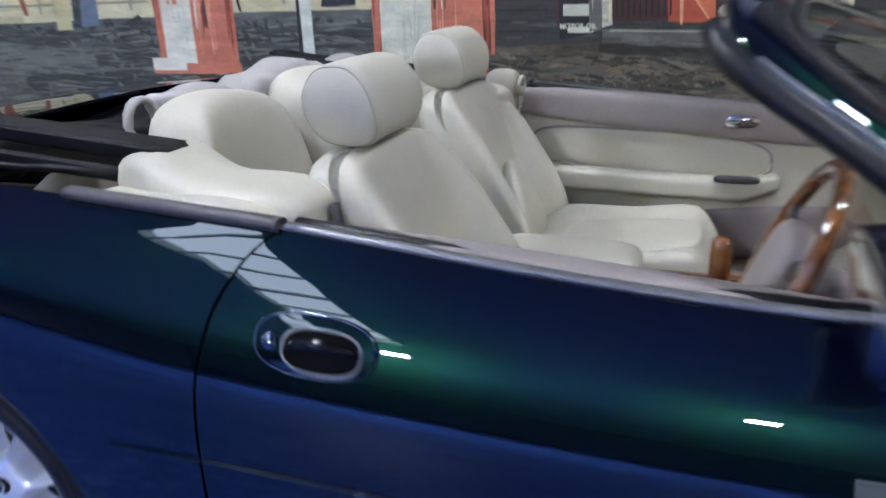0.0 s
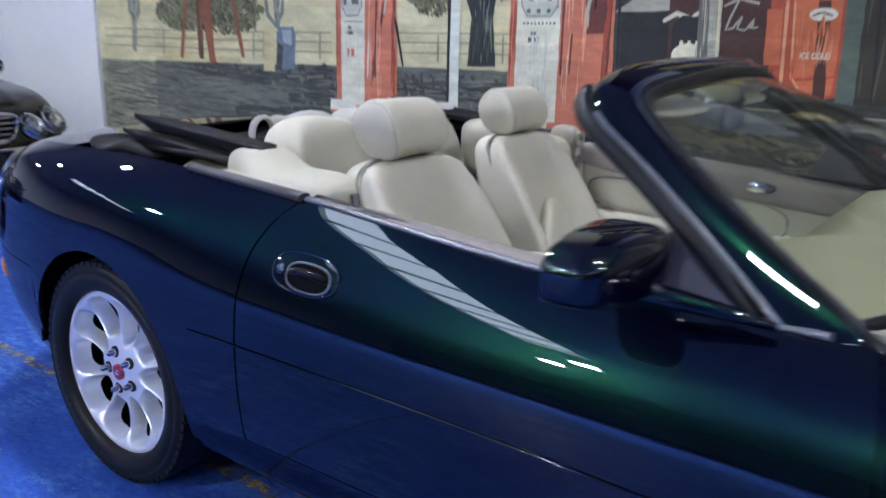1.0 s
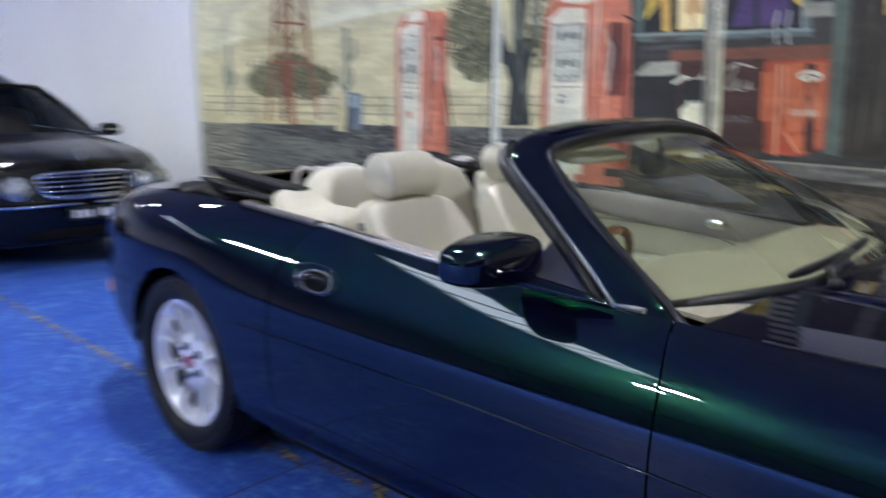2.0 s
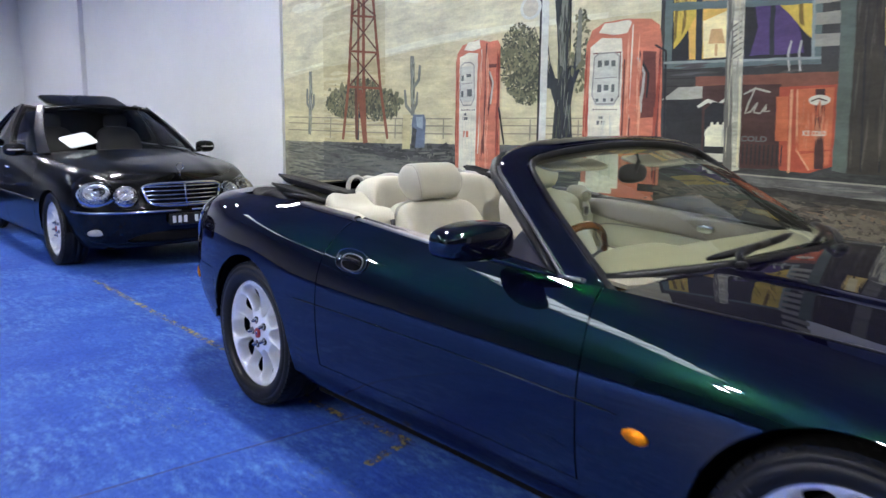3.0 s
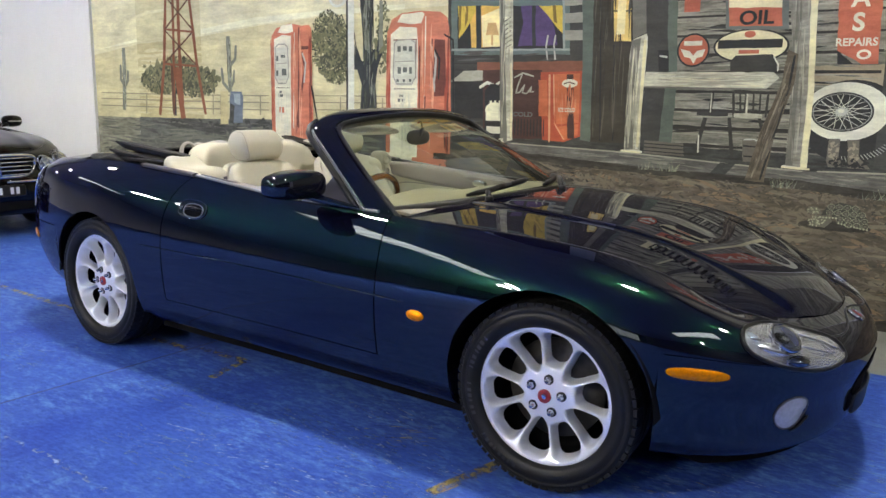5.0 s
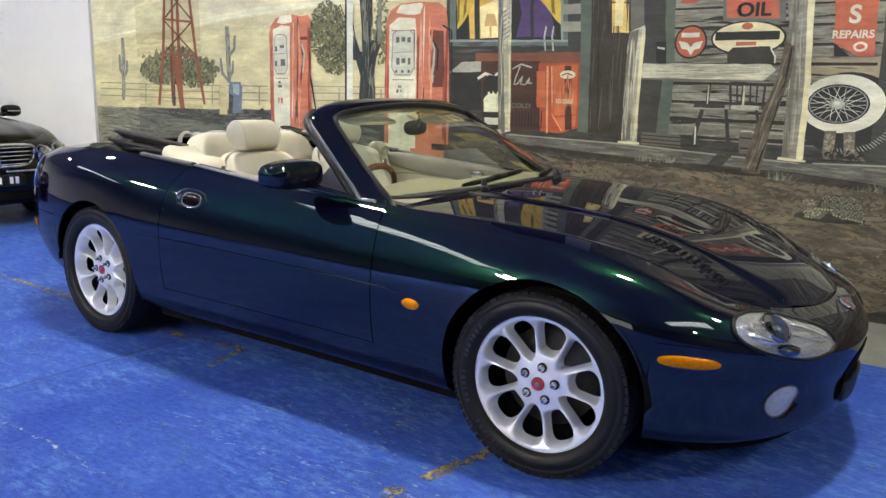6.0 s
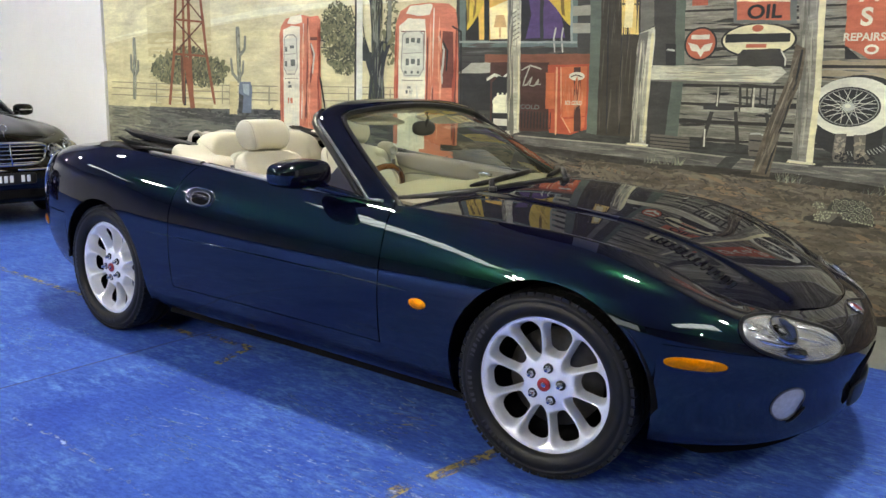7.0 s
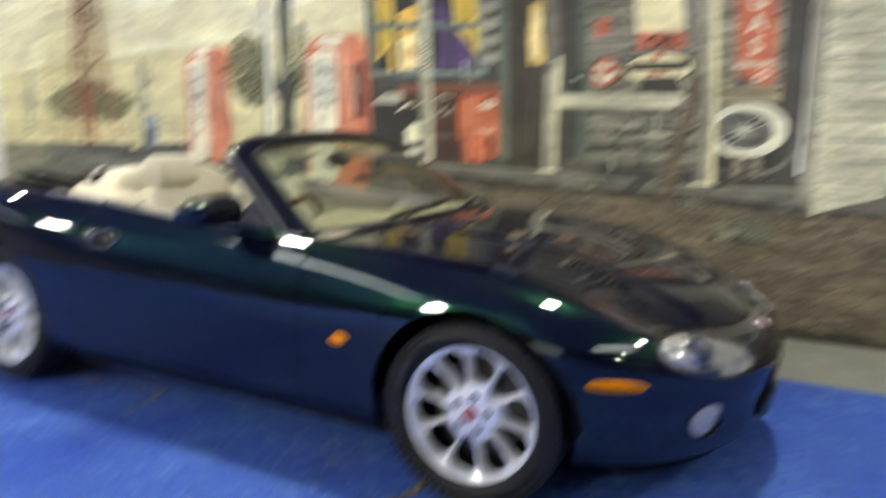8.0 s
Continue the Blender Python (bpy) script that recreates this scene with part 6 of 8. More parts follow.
def scratches(x, y, n, dx, dy, angle, m, label):
    """A patch of fine parallel scratches in the floor paint."""
    rng = random.Random(int(100 * (x + 9 * y)))
    bm_ = bmesh.new()
    for _ in range(n):
        cx, cy = x + rng.gauss(0, dx), y + rng.gauss(0, dy)
        a, l, w = radians(angle + rng.gauss(0, 7)), rng.uniform(0.03, 0.16), rng.uniform(0.0015, 0.004)
        u, q = Vector((math.cos(a), math.sin(a), 0)), Vector((-math.sin(a), math.cos(a), 0))
        c = Vector((cx, cy, 0.0012 + 0.0004 * rng.random()))
        vs_ = [bm_.verts.new(c + u * l * e + q * w * f) for e, f in ((-1, 0), (-0.3, -1), (1, 0), (0.3, 1))]
        bm_.faces.new(vs_)
    ob = part("floor_scratches", bm_, m, floor, flat=True)
    ob["label"] = label


for x, y, n, dx, dy, a, m in ((0.72, -0.93, 60, 0.2, 0.06, -10, SCUFF), (0.85, -1.3, 70, 0.22, 0.07, 4, SCUFF), (0.5, -0.68, 30, 0.12, 0.05, -14, SCUFF), (0.12, -1.34, 30, 0.12, 0.05, 20, SCUFF),
                              (1.72, -0.52, 40, 0.25, 0.08, 10, SCUFF), (1.3, -1.25, 50, 0.3, 0.1, 6, SCUFF), (-1.6, -1.1, 30, 0.3, 0.12, 12, SCUFF), (0.62, -0.8, 14, 0.1, 0.04, 30, YELLOW_LINE), (1.85, -0.6, 14, 0.15, 0.05, 0, YELLOW_LINE)):
    scratches(x, y, n, dx, dy, a, m, "fine pale scratches in the blue floor paint")

# ---- the mural: flat paint on the long wall, drawn shape by shape ----
MURAL_COLOURS = {}
# desert tones
MURAL_COLOURS.update({
    "sky": (0.66, 0.61, 0.46), "hill": (0.6, 0.535, 0.36), "sky_pale": (0.74, 0.71, 0.6), "sky_dim": (0.57, 0.52, 0.36), "hill_dim": (0.5, 0.43, 0.26),
    "ground_pale": (0.235, 0.23, 0.2), "ground": (0.11, 0.112, 0.116), "ground_mid": (0.15, 0.148, 0.145), "ground_dark": (0.06, 0.06, 0.065),
    "rail": (0.3, 0.27, 0.2), "cactus": (0.2, 0.21, 0.19), "bush": (0.17, 0.165, 0.1), "bush_dark": (0.075, 0.08, 0.06), "bush_light": (0.21, 0.2, 0.125),
    "rust": (0.25, 0.085, 0.05), "rust_dark": (0.14, 0.06, 0.045), "cream_post": (0.55, 0.47, 0.28), "barrel_blue": (0.14, 0.17, 0.25), "barrel_light": (0.3, 0.35, 0.45),
})
# pump and wall tones
MURAL_COLOURS.update({
    "pump_red": (0.56, 0.175, 0.115), "pump_white": (0.7, 0.66, 0.6), "pump_shadow": (0.16, 0.05, 0.045), "dial": (0.58, 0.58, 0.56), "ink": (0.028, 0.028, 0.032),
    "steel": (0.42, 0.42, 0.42), "trunk": (0.035, 0.04, 0.05), "pole_white": (0.62, 0.62, 0.62), "round_cream": (0.55, 0.5, 0.42),
    "wall_dark": (0.055, 0.052, 0.055), "wall_grey": (0.2, 0.19, 0.175), "wall_light": (0.3, 0.285, 0.255), "tan_wall": (0.33, 0.27, 0.2), "board_gap": (0.036, 0.033, 0.033),
    "frame_blue": (0.12, 0.16, 0.17), "frame_dark": (0.035, 0.04, 0.045), "frame_light": (0.26, 0.3, 0.31), "pane_dark": (0.03, 0.03, 0.035),
})
# shop tones
MURAL_COLOURS.update({
    "glow_yellow": (0.75, 0.45, 0.1), "glow_white": (0.85, 0.72, 0.42), "lampshade": (0.6, 0.36, 0.16), "purple": (0.085, 0.05, 0.17), "curtain": (0.6, 0.42, 0.06),
    "curtain_dark": (0.2, 0.13, 0.03), "table_grey": (0.36, 0.35, 0.32), "maroon_light": (0.2, 0.075, 0.05), "maroon": (0.075, 0.035, 0.032), "cooler_red": (0.4, 0.07, 0.035),
    "orange_red": (0.53, 0.13, 0.055), "orange_pale": (0.62, 0.3, 0.18), "sign_white": (0.62, 0.6, 0.55), "shell_white": (0.7, 0.67, 0.55), "post_light": (0.46, 0.44, 0.38),
    "post_shade": (0.15, 0.141, 0.135), "post_grey": (0.24, 0.226, 0.208), "door_brown": (0.05, 0.042, 0.035), "frame_green": (0.1, 0.125, 0.115), "glow_window": (0.78, 0.55, 0.18),
})
# sign and ground tones
MURAL_COLOURS.update({
    "sign_red": (0.46, 0.115, 0.07), "sign_cream": (0.66, 0.6, 0.42), "frame_grey": (0.13, 0.14, 0.15), "chair_dark": (0.045, 0.042, 0.042), "deck": (0.118, 0.113, 0.115),
    "deck_dark": (0.05, 0.05, 0.052), "tin": (0.13, 0.115, 0.105), "dirt": (0.1, 0.081, 0.066), "dirt_light": (0.22, 0.18, 0.138), "dirt_dark": (0.045, 0.039, 0.036),
    "plank": (0.12, 0.095, 0.075), "plank_light": (0.26, 0.22, 0.18), "tyre_black": (0.03, 0.03, 0.033), "tyre_grey": (0.3, 0.3, 0.3), "tortoise": (0.13, 0.12, 0.1), "tortoise_dark": (0.05, 0.048, 0.042),
    "tuft": (0.15, 0.165, 0.14), "brick_orange": (0.33, 0.2, 0.12), "pump_pale": (0.72, 0.34, 0.24), "pump_deep": (0.36, 0.07, 0.045), "scute": (0.36, 0.36, 0.27), "board": (0.215, 0.203, 0.186),
})


def faded(c):
    """The paints have greyed and bleached a little with age."""
    g = sum(c) / 3
    return tuple(k * 1.08 * mix(v, g, 0.08) + 0.004 for v, k in zip(c, (0.96, 1.0, 0.85)))


def mural_paint(name, colour):
    """Wall paint laid on by brush: broad tone, streaks along the wall, mottling and a fine grain."""
    m = material("mural_" + name, colour, 0.5, spec=0.22)
    nt = m.node_tree
    b = nt.nodes["Principled BSDF"]
    tc = nt.nodes.new("ShaderNodeTexCoord")
    rough = name in ("dirt", "ground", "wall_grey", "board", "ground_pale", "deck", "deck_dark", "post_light", "post_grey", "plank", "dirt_dark", "ground_dark")
    last = None
    for scale, stretch, depth in ((2.2, (1, 1, 1.8), 0.2), (6.0, (0.5, 1, 3.2), 0.42 if rough else 0.14), (26.0, (0.6, 1, 1.6), 0.3 if rough else 0.09), (90.0, (1, 1, 1), 0.1)):
        mp, n, k, x = (nt.nodes.new("ShaderNode" + t) for t in ("Mapping", "TexNoise", "MapRange", "MixRGB"))
        mp.inputs["Scale"].default_value = stretch
        n.inputs["Scale"].default_value, n.inputs["Detail"].default_value, n.inputs["Roughness"].default_value = scale, 6, 0.65
        n.inputs["Distortion"].default_value = 0.4
        k.inputs["From Min"].default_value, k.inputs["From Max"].default_value = 0.3, 0.7
        k.inputs["To Min"].default_value, k.inputs["To Max"].default_value = 1 - depth, 1 + depth
        x.blend_type, x.inputs["Fac"].default_value, x.inputs["Color1"].default_value = "MULTIPLY", 1, (*colour, 1)
        nt.links.new(tc.outputs["Object"], mp.inputs["Vector"])
        nt.links.new(mp.outputs["Vector"], n.inputs["Vector"])
        nt.links.new(n.outputs["Fac"], k.inputs["Value"])
        nt.links.new(k.outputs["Result"], x.inputs["Color2"])
        if last:
            nt.links.new(last, x.inputs["Color1"])
        last = x.outputs["Color"]
    if name == "board":
        oi, k, x = (nt.nodes.new("ShaderNode" + t) for t in ("ObjectInfo", "MapRange", "MixRGB"))
        k.inputs["To Min"].default_value, k.inputs["To Max"].default_value = 0.72, 1.25
        x.blend_type, x.inputs["Fac"].default_value = "MULTIPLY", 1
        nt.links.new(oi.outputs["Random"], k.inputs["Value"])
        nt.links.new(last, x.inputs["Color1"])
        nt.links.new(k.outputs["Result"], x.inputs["Color2"])
        last = x.outputs["Color"]
    nt.links.new(last, b.inputs["Base Color"])
    return m


MURAL_MATS = {k: mural_paint(k, faded(c)) for k, c in MURAL_COLOURS.items()}
mural = thing("mural", "large painted mural of a desert filling station on the wall", "mural")
hand = random.Random(11)
STEP, BRUSH = {}, {}


def depth_of(motif, layer):
    """Each coat of paint lies a hair in front of the one before it."""
    n = STEP[layer] = STEP.get(layer, -1) + 1
    return WALL_Y - 0.001 - 0.0008 * layer - 0.000013 * (n % 58)


def coat(motif, y, tone, outline):
    bm = bmesh.new()
    f = bm.faces.new([bm.verts.new((x, y, z)) for x, z in outline])
    f.normal_update()
    if f.normal.y > 0:
        f.normal_flip()
    bmesh.ops.triangulate(bm, faces=bm.faces)
    return part("painted_" + motif, bm, MURAL_MATS[tone], mural, flat=True)


def flat(motif, layer, tone, *pts, wobble=0.003):
    """A painted area whose edges waver as a brush does."""
    out = []
    for i, (x0, z0) in enumerate(pts):
        x1, z1 = pts[(i + 1) % len(pts)]
        n = max(1, min(24, int(math.hypot(x1 - x0, z1 - z0) / 0.05)))
        for k in range(n):
            w = wobble if k else 0.0
            out.append((mix(x0, x1, k / n) + hand.uniform(-w, w), mix(z0, z1, k / n) + hand.uniform(-w, w)))
    return coat(motif, depth_of(motif, layer), tone, out)


def quad(motif, layer, tone, x0, z0, x1, z1):
    return flat(motif, layer, tone, (x0, z0), (x1, z0), (x1, z1), (x0, z1), wobble=0.002)


def oval(motif, layer, tone, cx, cz, rx, rz, n=32):
    return coat(motif, depth_of(motif, layer), tone, [(cx + rx * math.cos(TAU * i / n), cz + rz * math.sin(TAU * i / n)) for i in range(n)])


def stroke(motif, layer, tone, width, *pts):
    """One pull of the brush along a bent line, with ends a little narrower."""
    line_ = []
    for (x0, z0), (x1, z1) in zip(pts, pts[1:]):
        n = max(2, int(math.hypot(x1 - x0, z1 - z0) / 0.06))
        line_ += [(mix(x0, x1, k / n), mix(z0, z1, k / n)) for k in range(n)]
    line_.append(pts[-1])
    a, b = [], []
    for i, (x, z) in enumerate(line_):
        (xa, za), (xb, zb) = line_[max(0, i - 1)], line_[min(len(line_) - 1, i + 1)]
        d = math.hypot(xb - xa, zb - za) or 1.0
        w = width / 2 * hand.uniform(0.85, 1.12) * (0.8 if i in (0, len(line_) - 1) else 1.0)
        a.append((x - (zb - za) / d * w, z + (xb - xa) / d * w))
        b.append((x + (zb - za) / d * w, z - (xb - xa) / d * w))
    return coat(motif, depth_of(motif, layer), tone, a + b[::-1])


def mark_paint(motif, layer, tone, outline):
    y = WALL_Y - 0.001 - 0.0008 * layer - hand.uniform(0, 0.0007)
    BRUSH.setdefault(motif, []).append((tone, [(x, y, z) for x, z in outline]))


def dabs(motif, layer, tone, cx, cz, rx, rz, n, size, lens=1.0):
    """Touches of a small brush scattered over an oval."""
    for _ in range(n):
        a, r = hand.uniform(0, TAU), math.sqrt(hand.random())
        x, z, k, turn = cx + rx * r * math.cos(a), cz + rz * r * math.sin(a), size * hand.uniform(0.5, 1.3), hand.uniform(0, TAU)
        pts = []
        for j in range(6):
            u, v = k * hand.uniform(0.6, 1.2) * math.cos(TAU * j / 6), k * 0.5 * lens * hand.uniform(0.6, 1.2) * math.sin(TAU * j / 6)
            pts.append((x + u * math.cos(turn) - v * math.sin(turn), z + u * math.sin(turn) + v * math.cos(turn)))
        mark_paint(motif, layer, tone, pts)


def thinned(tone, base, k):
    """A tone let down with the paint that it is worked into."""
    key = tone + "_on_" + base
    if key not in MURAL_MATS:
        MURAL_MATS[key] = mural_paint(key, tuple(mix(a, b, k) for a, b in zip(faded(MURAL_COLOURS[tone]), faded(MURAL_COLOURS[base]))))
    return key


def grain(motif, layer, tones, pts, n, length, width, turn=0.0, spread=6.0, base="", thin=0.55):
    """Thin brush marks that follow one direction inside an area."""
    if base:
        tones = [thinned(t, base, thin) for t in tones if t != base]
    def inside(x, z):
        hit = False
        for (xa, za), (xb, zb) in zip(pts, pts[1:] + pts[:1]):
            if (za > z) != (zb > z) and x < xa + (z - za) * (xb - xa) / (zb - za):
                hit = not hit
        return hit
    x0, x1, z0, z1 = min(p[0] for p in pts), max(p[0] for p in pts), min(p[1] for p in pts), max(p[1] for p in pts)
    for _ in range(n):
        x, z, a = hand.uniform(x0, x1), hand.uniform(z0, z1), radians(turn + hand.uniform(-spread, spread))
        l, w = length * hand.uniform(0.3, 1.0) / 2, width * hand.uniform(0.4, 1.2) / 2
        c, s = math.cos(a), math.sin(a)
        if not (inside(x + l * c, z + l * s) and inside(x - l * c, z - l * s) and inside(x, z)):
            continue
        outline = [(x + u * l * c - v * w * s, z + u * l * s + v * w * c) for u, v in ((-1, 0), (-0.4, 1), (0.5, 0.8), (1, 0), (0.4, -1), (-0.5, -0.7))]
        mark_paint(motif, layer, hand.choice(tones), outline)


def tuft(x, z, w, n):
    for _ in range(n):
        xa, h = x + hand.choice((-0.6, 0.1, 0.55)) * w + hand.gauss(0, 0.3) * w, hand.uniform(0.015, 0.06)
        d = hand.uniform(-0.035, 0.035)
        mark_paint("grass_tuft", 27, hand.choice(("tuft", "tuft", "deck", "ground_mid", "scute")), [(xa - 0.002, z - 0.006), (xa + 0.002, z - 0.006), (xa + d + 0.001, z + h), (xa + d, z + h)])


# sky
quad("sky", 0, "sky", -6.115, 0.95, -1, 4.25)
flat("sky", 1, "hill", (-6.115, 1.75), (-5.2, 1.86), (-4.2, 1.9), (-3.4, 1.97), (-2.6, 2.02), (-1, 2.05), (-1, 0.98), (-6.115, 0.98))
flat("sky", 2, "sky_pale", (-6.115, 1.8), (-5.2, 1.88), (-4.2, 1.92), (-3.4, 1.985), (-2.6, 2.03), (-1.6, 2.04), (-1.6, 2.08), (-2.6, 2.07), (-3.4, 2.05), (-4.2, 1.97), (-5.2, 1.92))
quad("sky", 2, "sky_dim", -5.28, 0.98, -4.2, 4.25)
flat("sky", 3, "hill_dim", (-5.28, 1.85), (-4.2, 1.9), (-4.2, 0.98), (-5.28, 0.98))
# desert
quad("desert", 4, "ground_pale", -6.115, 1.06, -5.3, 0)
flat("desert", 4, "ground", (-5.3, 1.07), (-4.2, 1.08), (-3.4, 1.1), (-2.4, 1.12), (-1, 1.12), (-1, 0), (-5.3, 0))
flat("desert", 5, "ground_dark", (-5.2, 1.03), (-4.5, 1.08), (-3.9, 1.02), (-3.5, 1.03), (-3.3, 1.12), (-3.2, 0.98), (-3.9, 0.93), (-4.6, 0.98))
flat("desert", 5, "ground_dark", (-3.5, 1), (-2.6, 1.04), (-1.4, 1.06), (-1.2, 0.95), (-2.5, 0.9), (-3.4, 0.93))
flat("desert", 5, "ground_dark", (-4.3, 0.75), (-3.3, 0.8), (-1.6, 0.83), (-1.5, 0.7), (-3, 0.62), (-4.2, 0.62))
flat("desert", 5, "ground_mid", (-5.2, 0.86), (-4.2, 0.92), (-3.3, 0.88), (-4.4, 0.8))
# fence
stroke("fence", 6, "rail", 0.012, (-6.018, 1.327), (-4.509, 1.319), (-3.222, 1.324))
stroke("fence", 6, "rail", 0.009, (-2.655, 1.332), (-2.082, 1.336), (-1.766, 1.336))
stroke("fence", 6, "rail", 0.013, (-6.025, 1.262), (-4.513, 1.255), (-3.224, 1.26))
stroke("fence", 6, "rail", 0.01, (-2.655, 1.272), (-2.082, 1.278), (-1.765, 1.28))
stroke("fence", 6, "rail", 0.013, (-6.034, 1.185), (-4.518, 1.182), (-3.226, 1.191))
stroke("fence", 6, "rail", 0.009, (-2.656, 1.206), (-2.082, 1.215), (-1.764, 1.219))
stroke("fence", 6, "rail", 0.024, (-5.148, 1.331), (-5.166, 1.114))
stroke("fence", 6, "rail", 0.021, (-4.035, 1.329), (-4.045, 1.131))
stroke("fence", 6, "rail", 0.021, (-3.921, 1.329), (-3.931, 1.133))
stroke("fence", 6, "rail", 0.019, (-3.34, 1.327), (-3.346, 1.142))
stroke("fence", 6, "rail", 0.016, (-2.308, 1.325), (-2.308, 1.158))
stroke("fence", 6, "rail", 0.015, (-1.828, 1.324), (-1.826, 1.165))
# cactus
stroke("cactus", 7, "cactus", 0.065, (-5.534, 1.817), (-5.535, 1.585), (-5.578, 1.138))
stroke("cactus", 7, "cactus", 0.044, (-5.606, 1.635), (-5.611, 1.475), (-5.552, 1.413))
stroke("cactus", 7, "cactus", 0.042, (-5.472, 1.573), (-5.482, 1.463), (-5.554, 1.388))
stroke("cactus", 7, "cactus", 0.059, (-3.784, 1.89), (-3.772, 1.605), (-3.775, 1.349))
stroke("cactus", 7, "cactus", 0.036, (-3.672, 1.802), (-3.685, 1.674), (-3.763, 1.605))
stroke("cactus", 7, "cactus", 0.037, (-3.892, 1.589), (-3.873, 1.441), (-3.782, 1.37))
stroke("cactus", 7, "cactus", 0.033, (-3.706, 1.567), (-3.719, 1.458), (-3.773, 1.381))
# bush
dabs("bush", 8, "bush", -4.883, 1.494, 0.31, 0.153, 70, 0.059)
dabs("bush", 8, "bush", -4.241, 1.478, 0.301, 0.135, 70, 0.054)
dabs("bush", 9, "bush_dark", -4.578, 1.42, 0.415, 0.127, 36, 0.043)
dabs("bush", 9, "bush_light", -4.729, 1.593, 0.468, 0.105, 36, 0.034)
# windmill
stroke("windmill", 11, "rust", 0.047, (-4.563, 3.101), (-4.7, 2.677), (-4.81, 1.637), (-4.92, 1.1))
stroke("windmill", 11, "rust", 0.043, (-4.563, 3.101), (-4.404, 2.639), (-4.269, 1.625), (-4.158, 1.126))
stroke("windmill", 11, "rust", 0.041, (-4.563, 3.101), (-4.611, 2.663), (-4.638, 1.807), (-4.677, 1.111))
stroke("windmill", 11, "rust", 0.05, (-4.563, 3.101), (-4.531, 2.653), (-4.546, 1.804), (-4.522, 1.074))
stroke("windmill", 12, "rust_dark", 0.042, (-4.679, 1.633), (-4.677, 1.111))
stroke("windmill", 12, "rust", 0.092, (-4.606, 1.602), (-4.522, 1.074))
stroke("windmill", 12, "rust", 0.022, (-4.712, 2.521), (-4.383, 2.471))
stroke("windmill", 12, "rust", 0.022, (-4.763, 2.336), (-4.343, 2.284))
stroke("windmill", 12, "rust", 0.023, (-4.775, 1.99), (-4.301, 1.947))
stroke("windmill", 12, "rust", 0.023, (-4.81, 1.637), (-4.24, 1.607))
stroke("windmill", 11, "rust_dark", 0.018, (-4.745, 2.32), (-4.311, 1.964))
stroke("windmill", 11, "rust_dark", 0.02, (-4.333, 2.3), (-4.772, 1.99))
stroke("windmill", 11, "rust_dark", 0.018, (-4.772, 1.979), (-4.288, 1.625))
stroke("windmill", 11, "rust_dark", 0.019, (-4.311, 1.953), (-4.81, 1.637))
stroke("windmill", 11, "rust_dark", 0.017, (-4.733, 2.523), (-4.352, 2.302))
stroke("windmill", 11, "rust_dark", 0.019, (-4.393, 2.488), (-4.753, 2.335))
# barrel
flat("barrel", 8, "cream_post", (-3.92, 1.358), (-3.8, 1.359), (-3.814, 1.037), (-3.935, 1.033))
flat("barrel", 9, "barrel_blue", (-3.766, 1.36), (-3.607, 1.361), (-3.584, 1.308), (-3.602, 1.061), (-3.787, 1.055), (-3.786, 1.277))
flat("barrel", 10, "ground_dark", (-3.779, 1.249), (-3.712, 1.223), (-3.737, 1.051), (-3.796, 1.049))
flat("barrel", 10, "barrel_light", (-3.724, 1.338), (-3.624, 1.34), (-3.629, 1.225), (-3.711, 1.251))
stroke("barrel", 9, "ground_dark", 0.029, (-4.024, 1.024), (-3.68, 0.998))
# petrol pump
flat("petrol_pump", 13, "pump_red", (-3.179, 1.781), (-3.161, 1.873), (-3.099, 1.942), (-2.92, 1.976), (-2.776, 1.951), (-2.676, 1.957), (-2.649, 1.917), (-2.646, 1.473), (-2.635, 1.12), (-2.635, 0.82), (-3.179, 0.82))
flat("petrol_pump", 14, "pump_white", (-3.132, 1.842), (-3.018, 1.879), (-2.907, 1.866), (-2.921, 1.111), (-2.921, 0.84), (-3.132, 0.84))
flat("petrol_pump", 14, "pump_white", (-3.077, 1.901), (-3.031, 1.96), (-2.891, 1.975), (-2.877, 1.905), (-2.981, 1.888))
stroke("petrol_pump", 14, "pump_white", 0.012, (-2.863, 1.895), (-2.868, 1.624), (-2.893, 1.033))
stroke("petrol_pump", 14, "pump_shadow", 0.018, (-2.805, 1.942), (-2.826, 1.036))
flat("petrol_pump", 15, "dial", (-3.119, 1.76), (-2.939, 1.766), (-2.944, 1.472), (-3.126, 1.471))
quad("petrol_pump", 16, "frame_grey", -3.106, 1.644, -3.076, 1.69)
quad("petrol_pump", 16, "frame_grey", -3.044, 1.674, -2.985, 1.7)
quad("petrol_pump", 16, "frame_grey", -3.033, 1.513, -2.972, 1.574)
quad("petrol_pump", 16, "frame_grey", -3.109, 1.508, -3.078, 1.559)
quad("petrol_pump", 16, "frame_grey", -3.067, 1.352, -3.037, 1.373)
quad("petrol_pump", 16, "frame_grey", -3.084, 1.314, -3.022, 1.34)
quad("petrol_pump", 16, "pump_red", -3.086, 1.17, -3.01, 1.222)
stroke("petrol_pump", 15, "pump_shadow", 0.029, (-2.772, 1.723), (-2.731, 1.573), (-2.769, 1.422), (-2.823, 1.191), (-2.864, 0.982))
stroke("petrol_pump", 16, "steel", 0.018, (-2.765, 1.713), (-2.723, 1.623), (-2.747, 1.447))
stroke("petrol_pump", 15, "ink", 0.021, (-2.654, 1.423), (-2.586, 1.121))
quad("petrol_pump", 15, "pump_shadow", -2.793, 1.743, -2.678, 1.772)
quad("petrol_pump", 16, "pump_white", -3.24, 0.8, -3, 0.87)
quad("petrol_pump", 15, "pump_red", -3.24, 0.78, -2.62, 0.84)
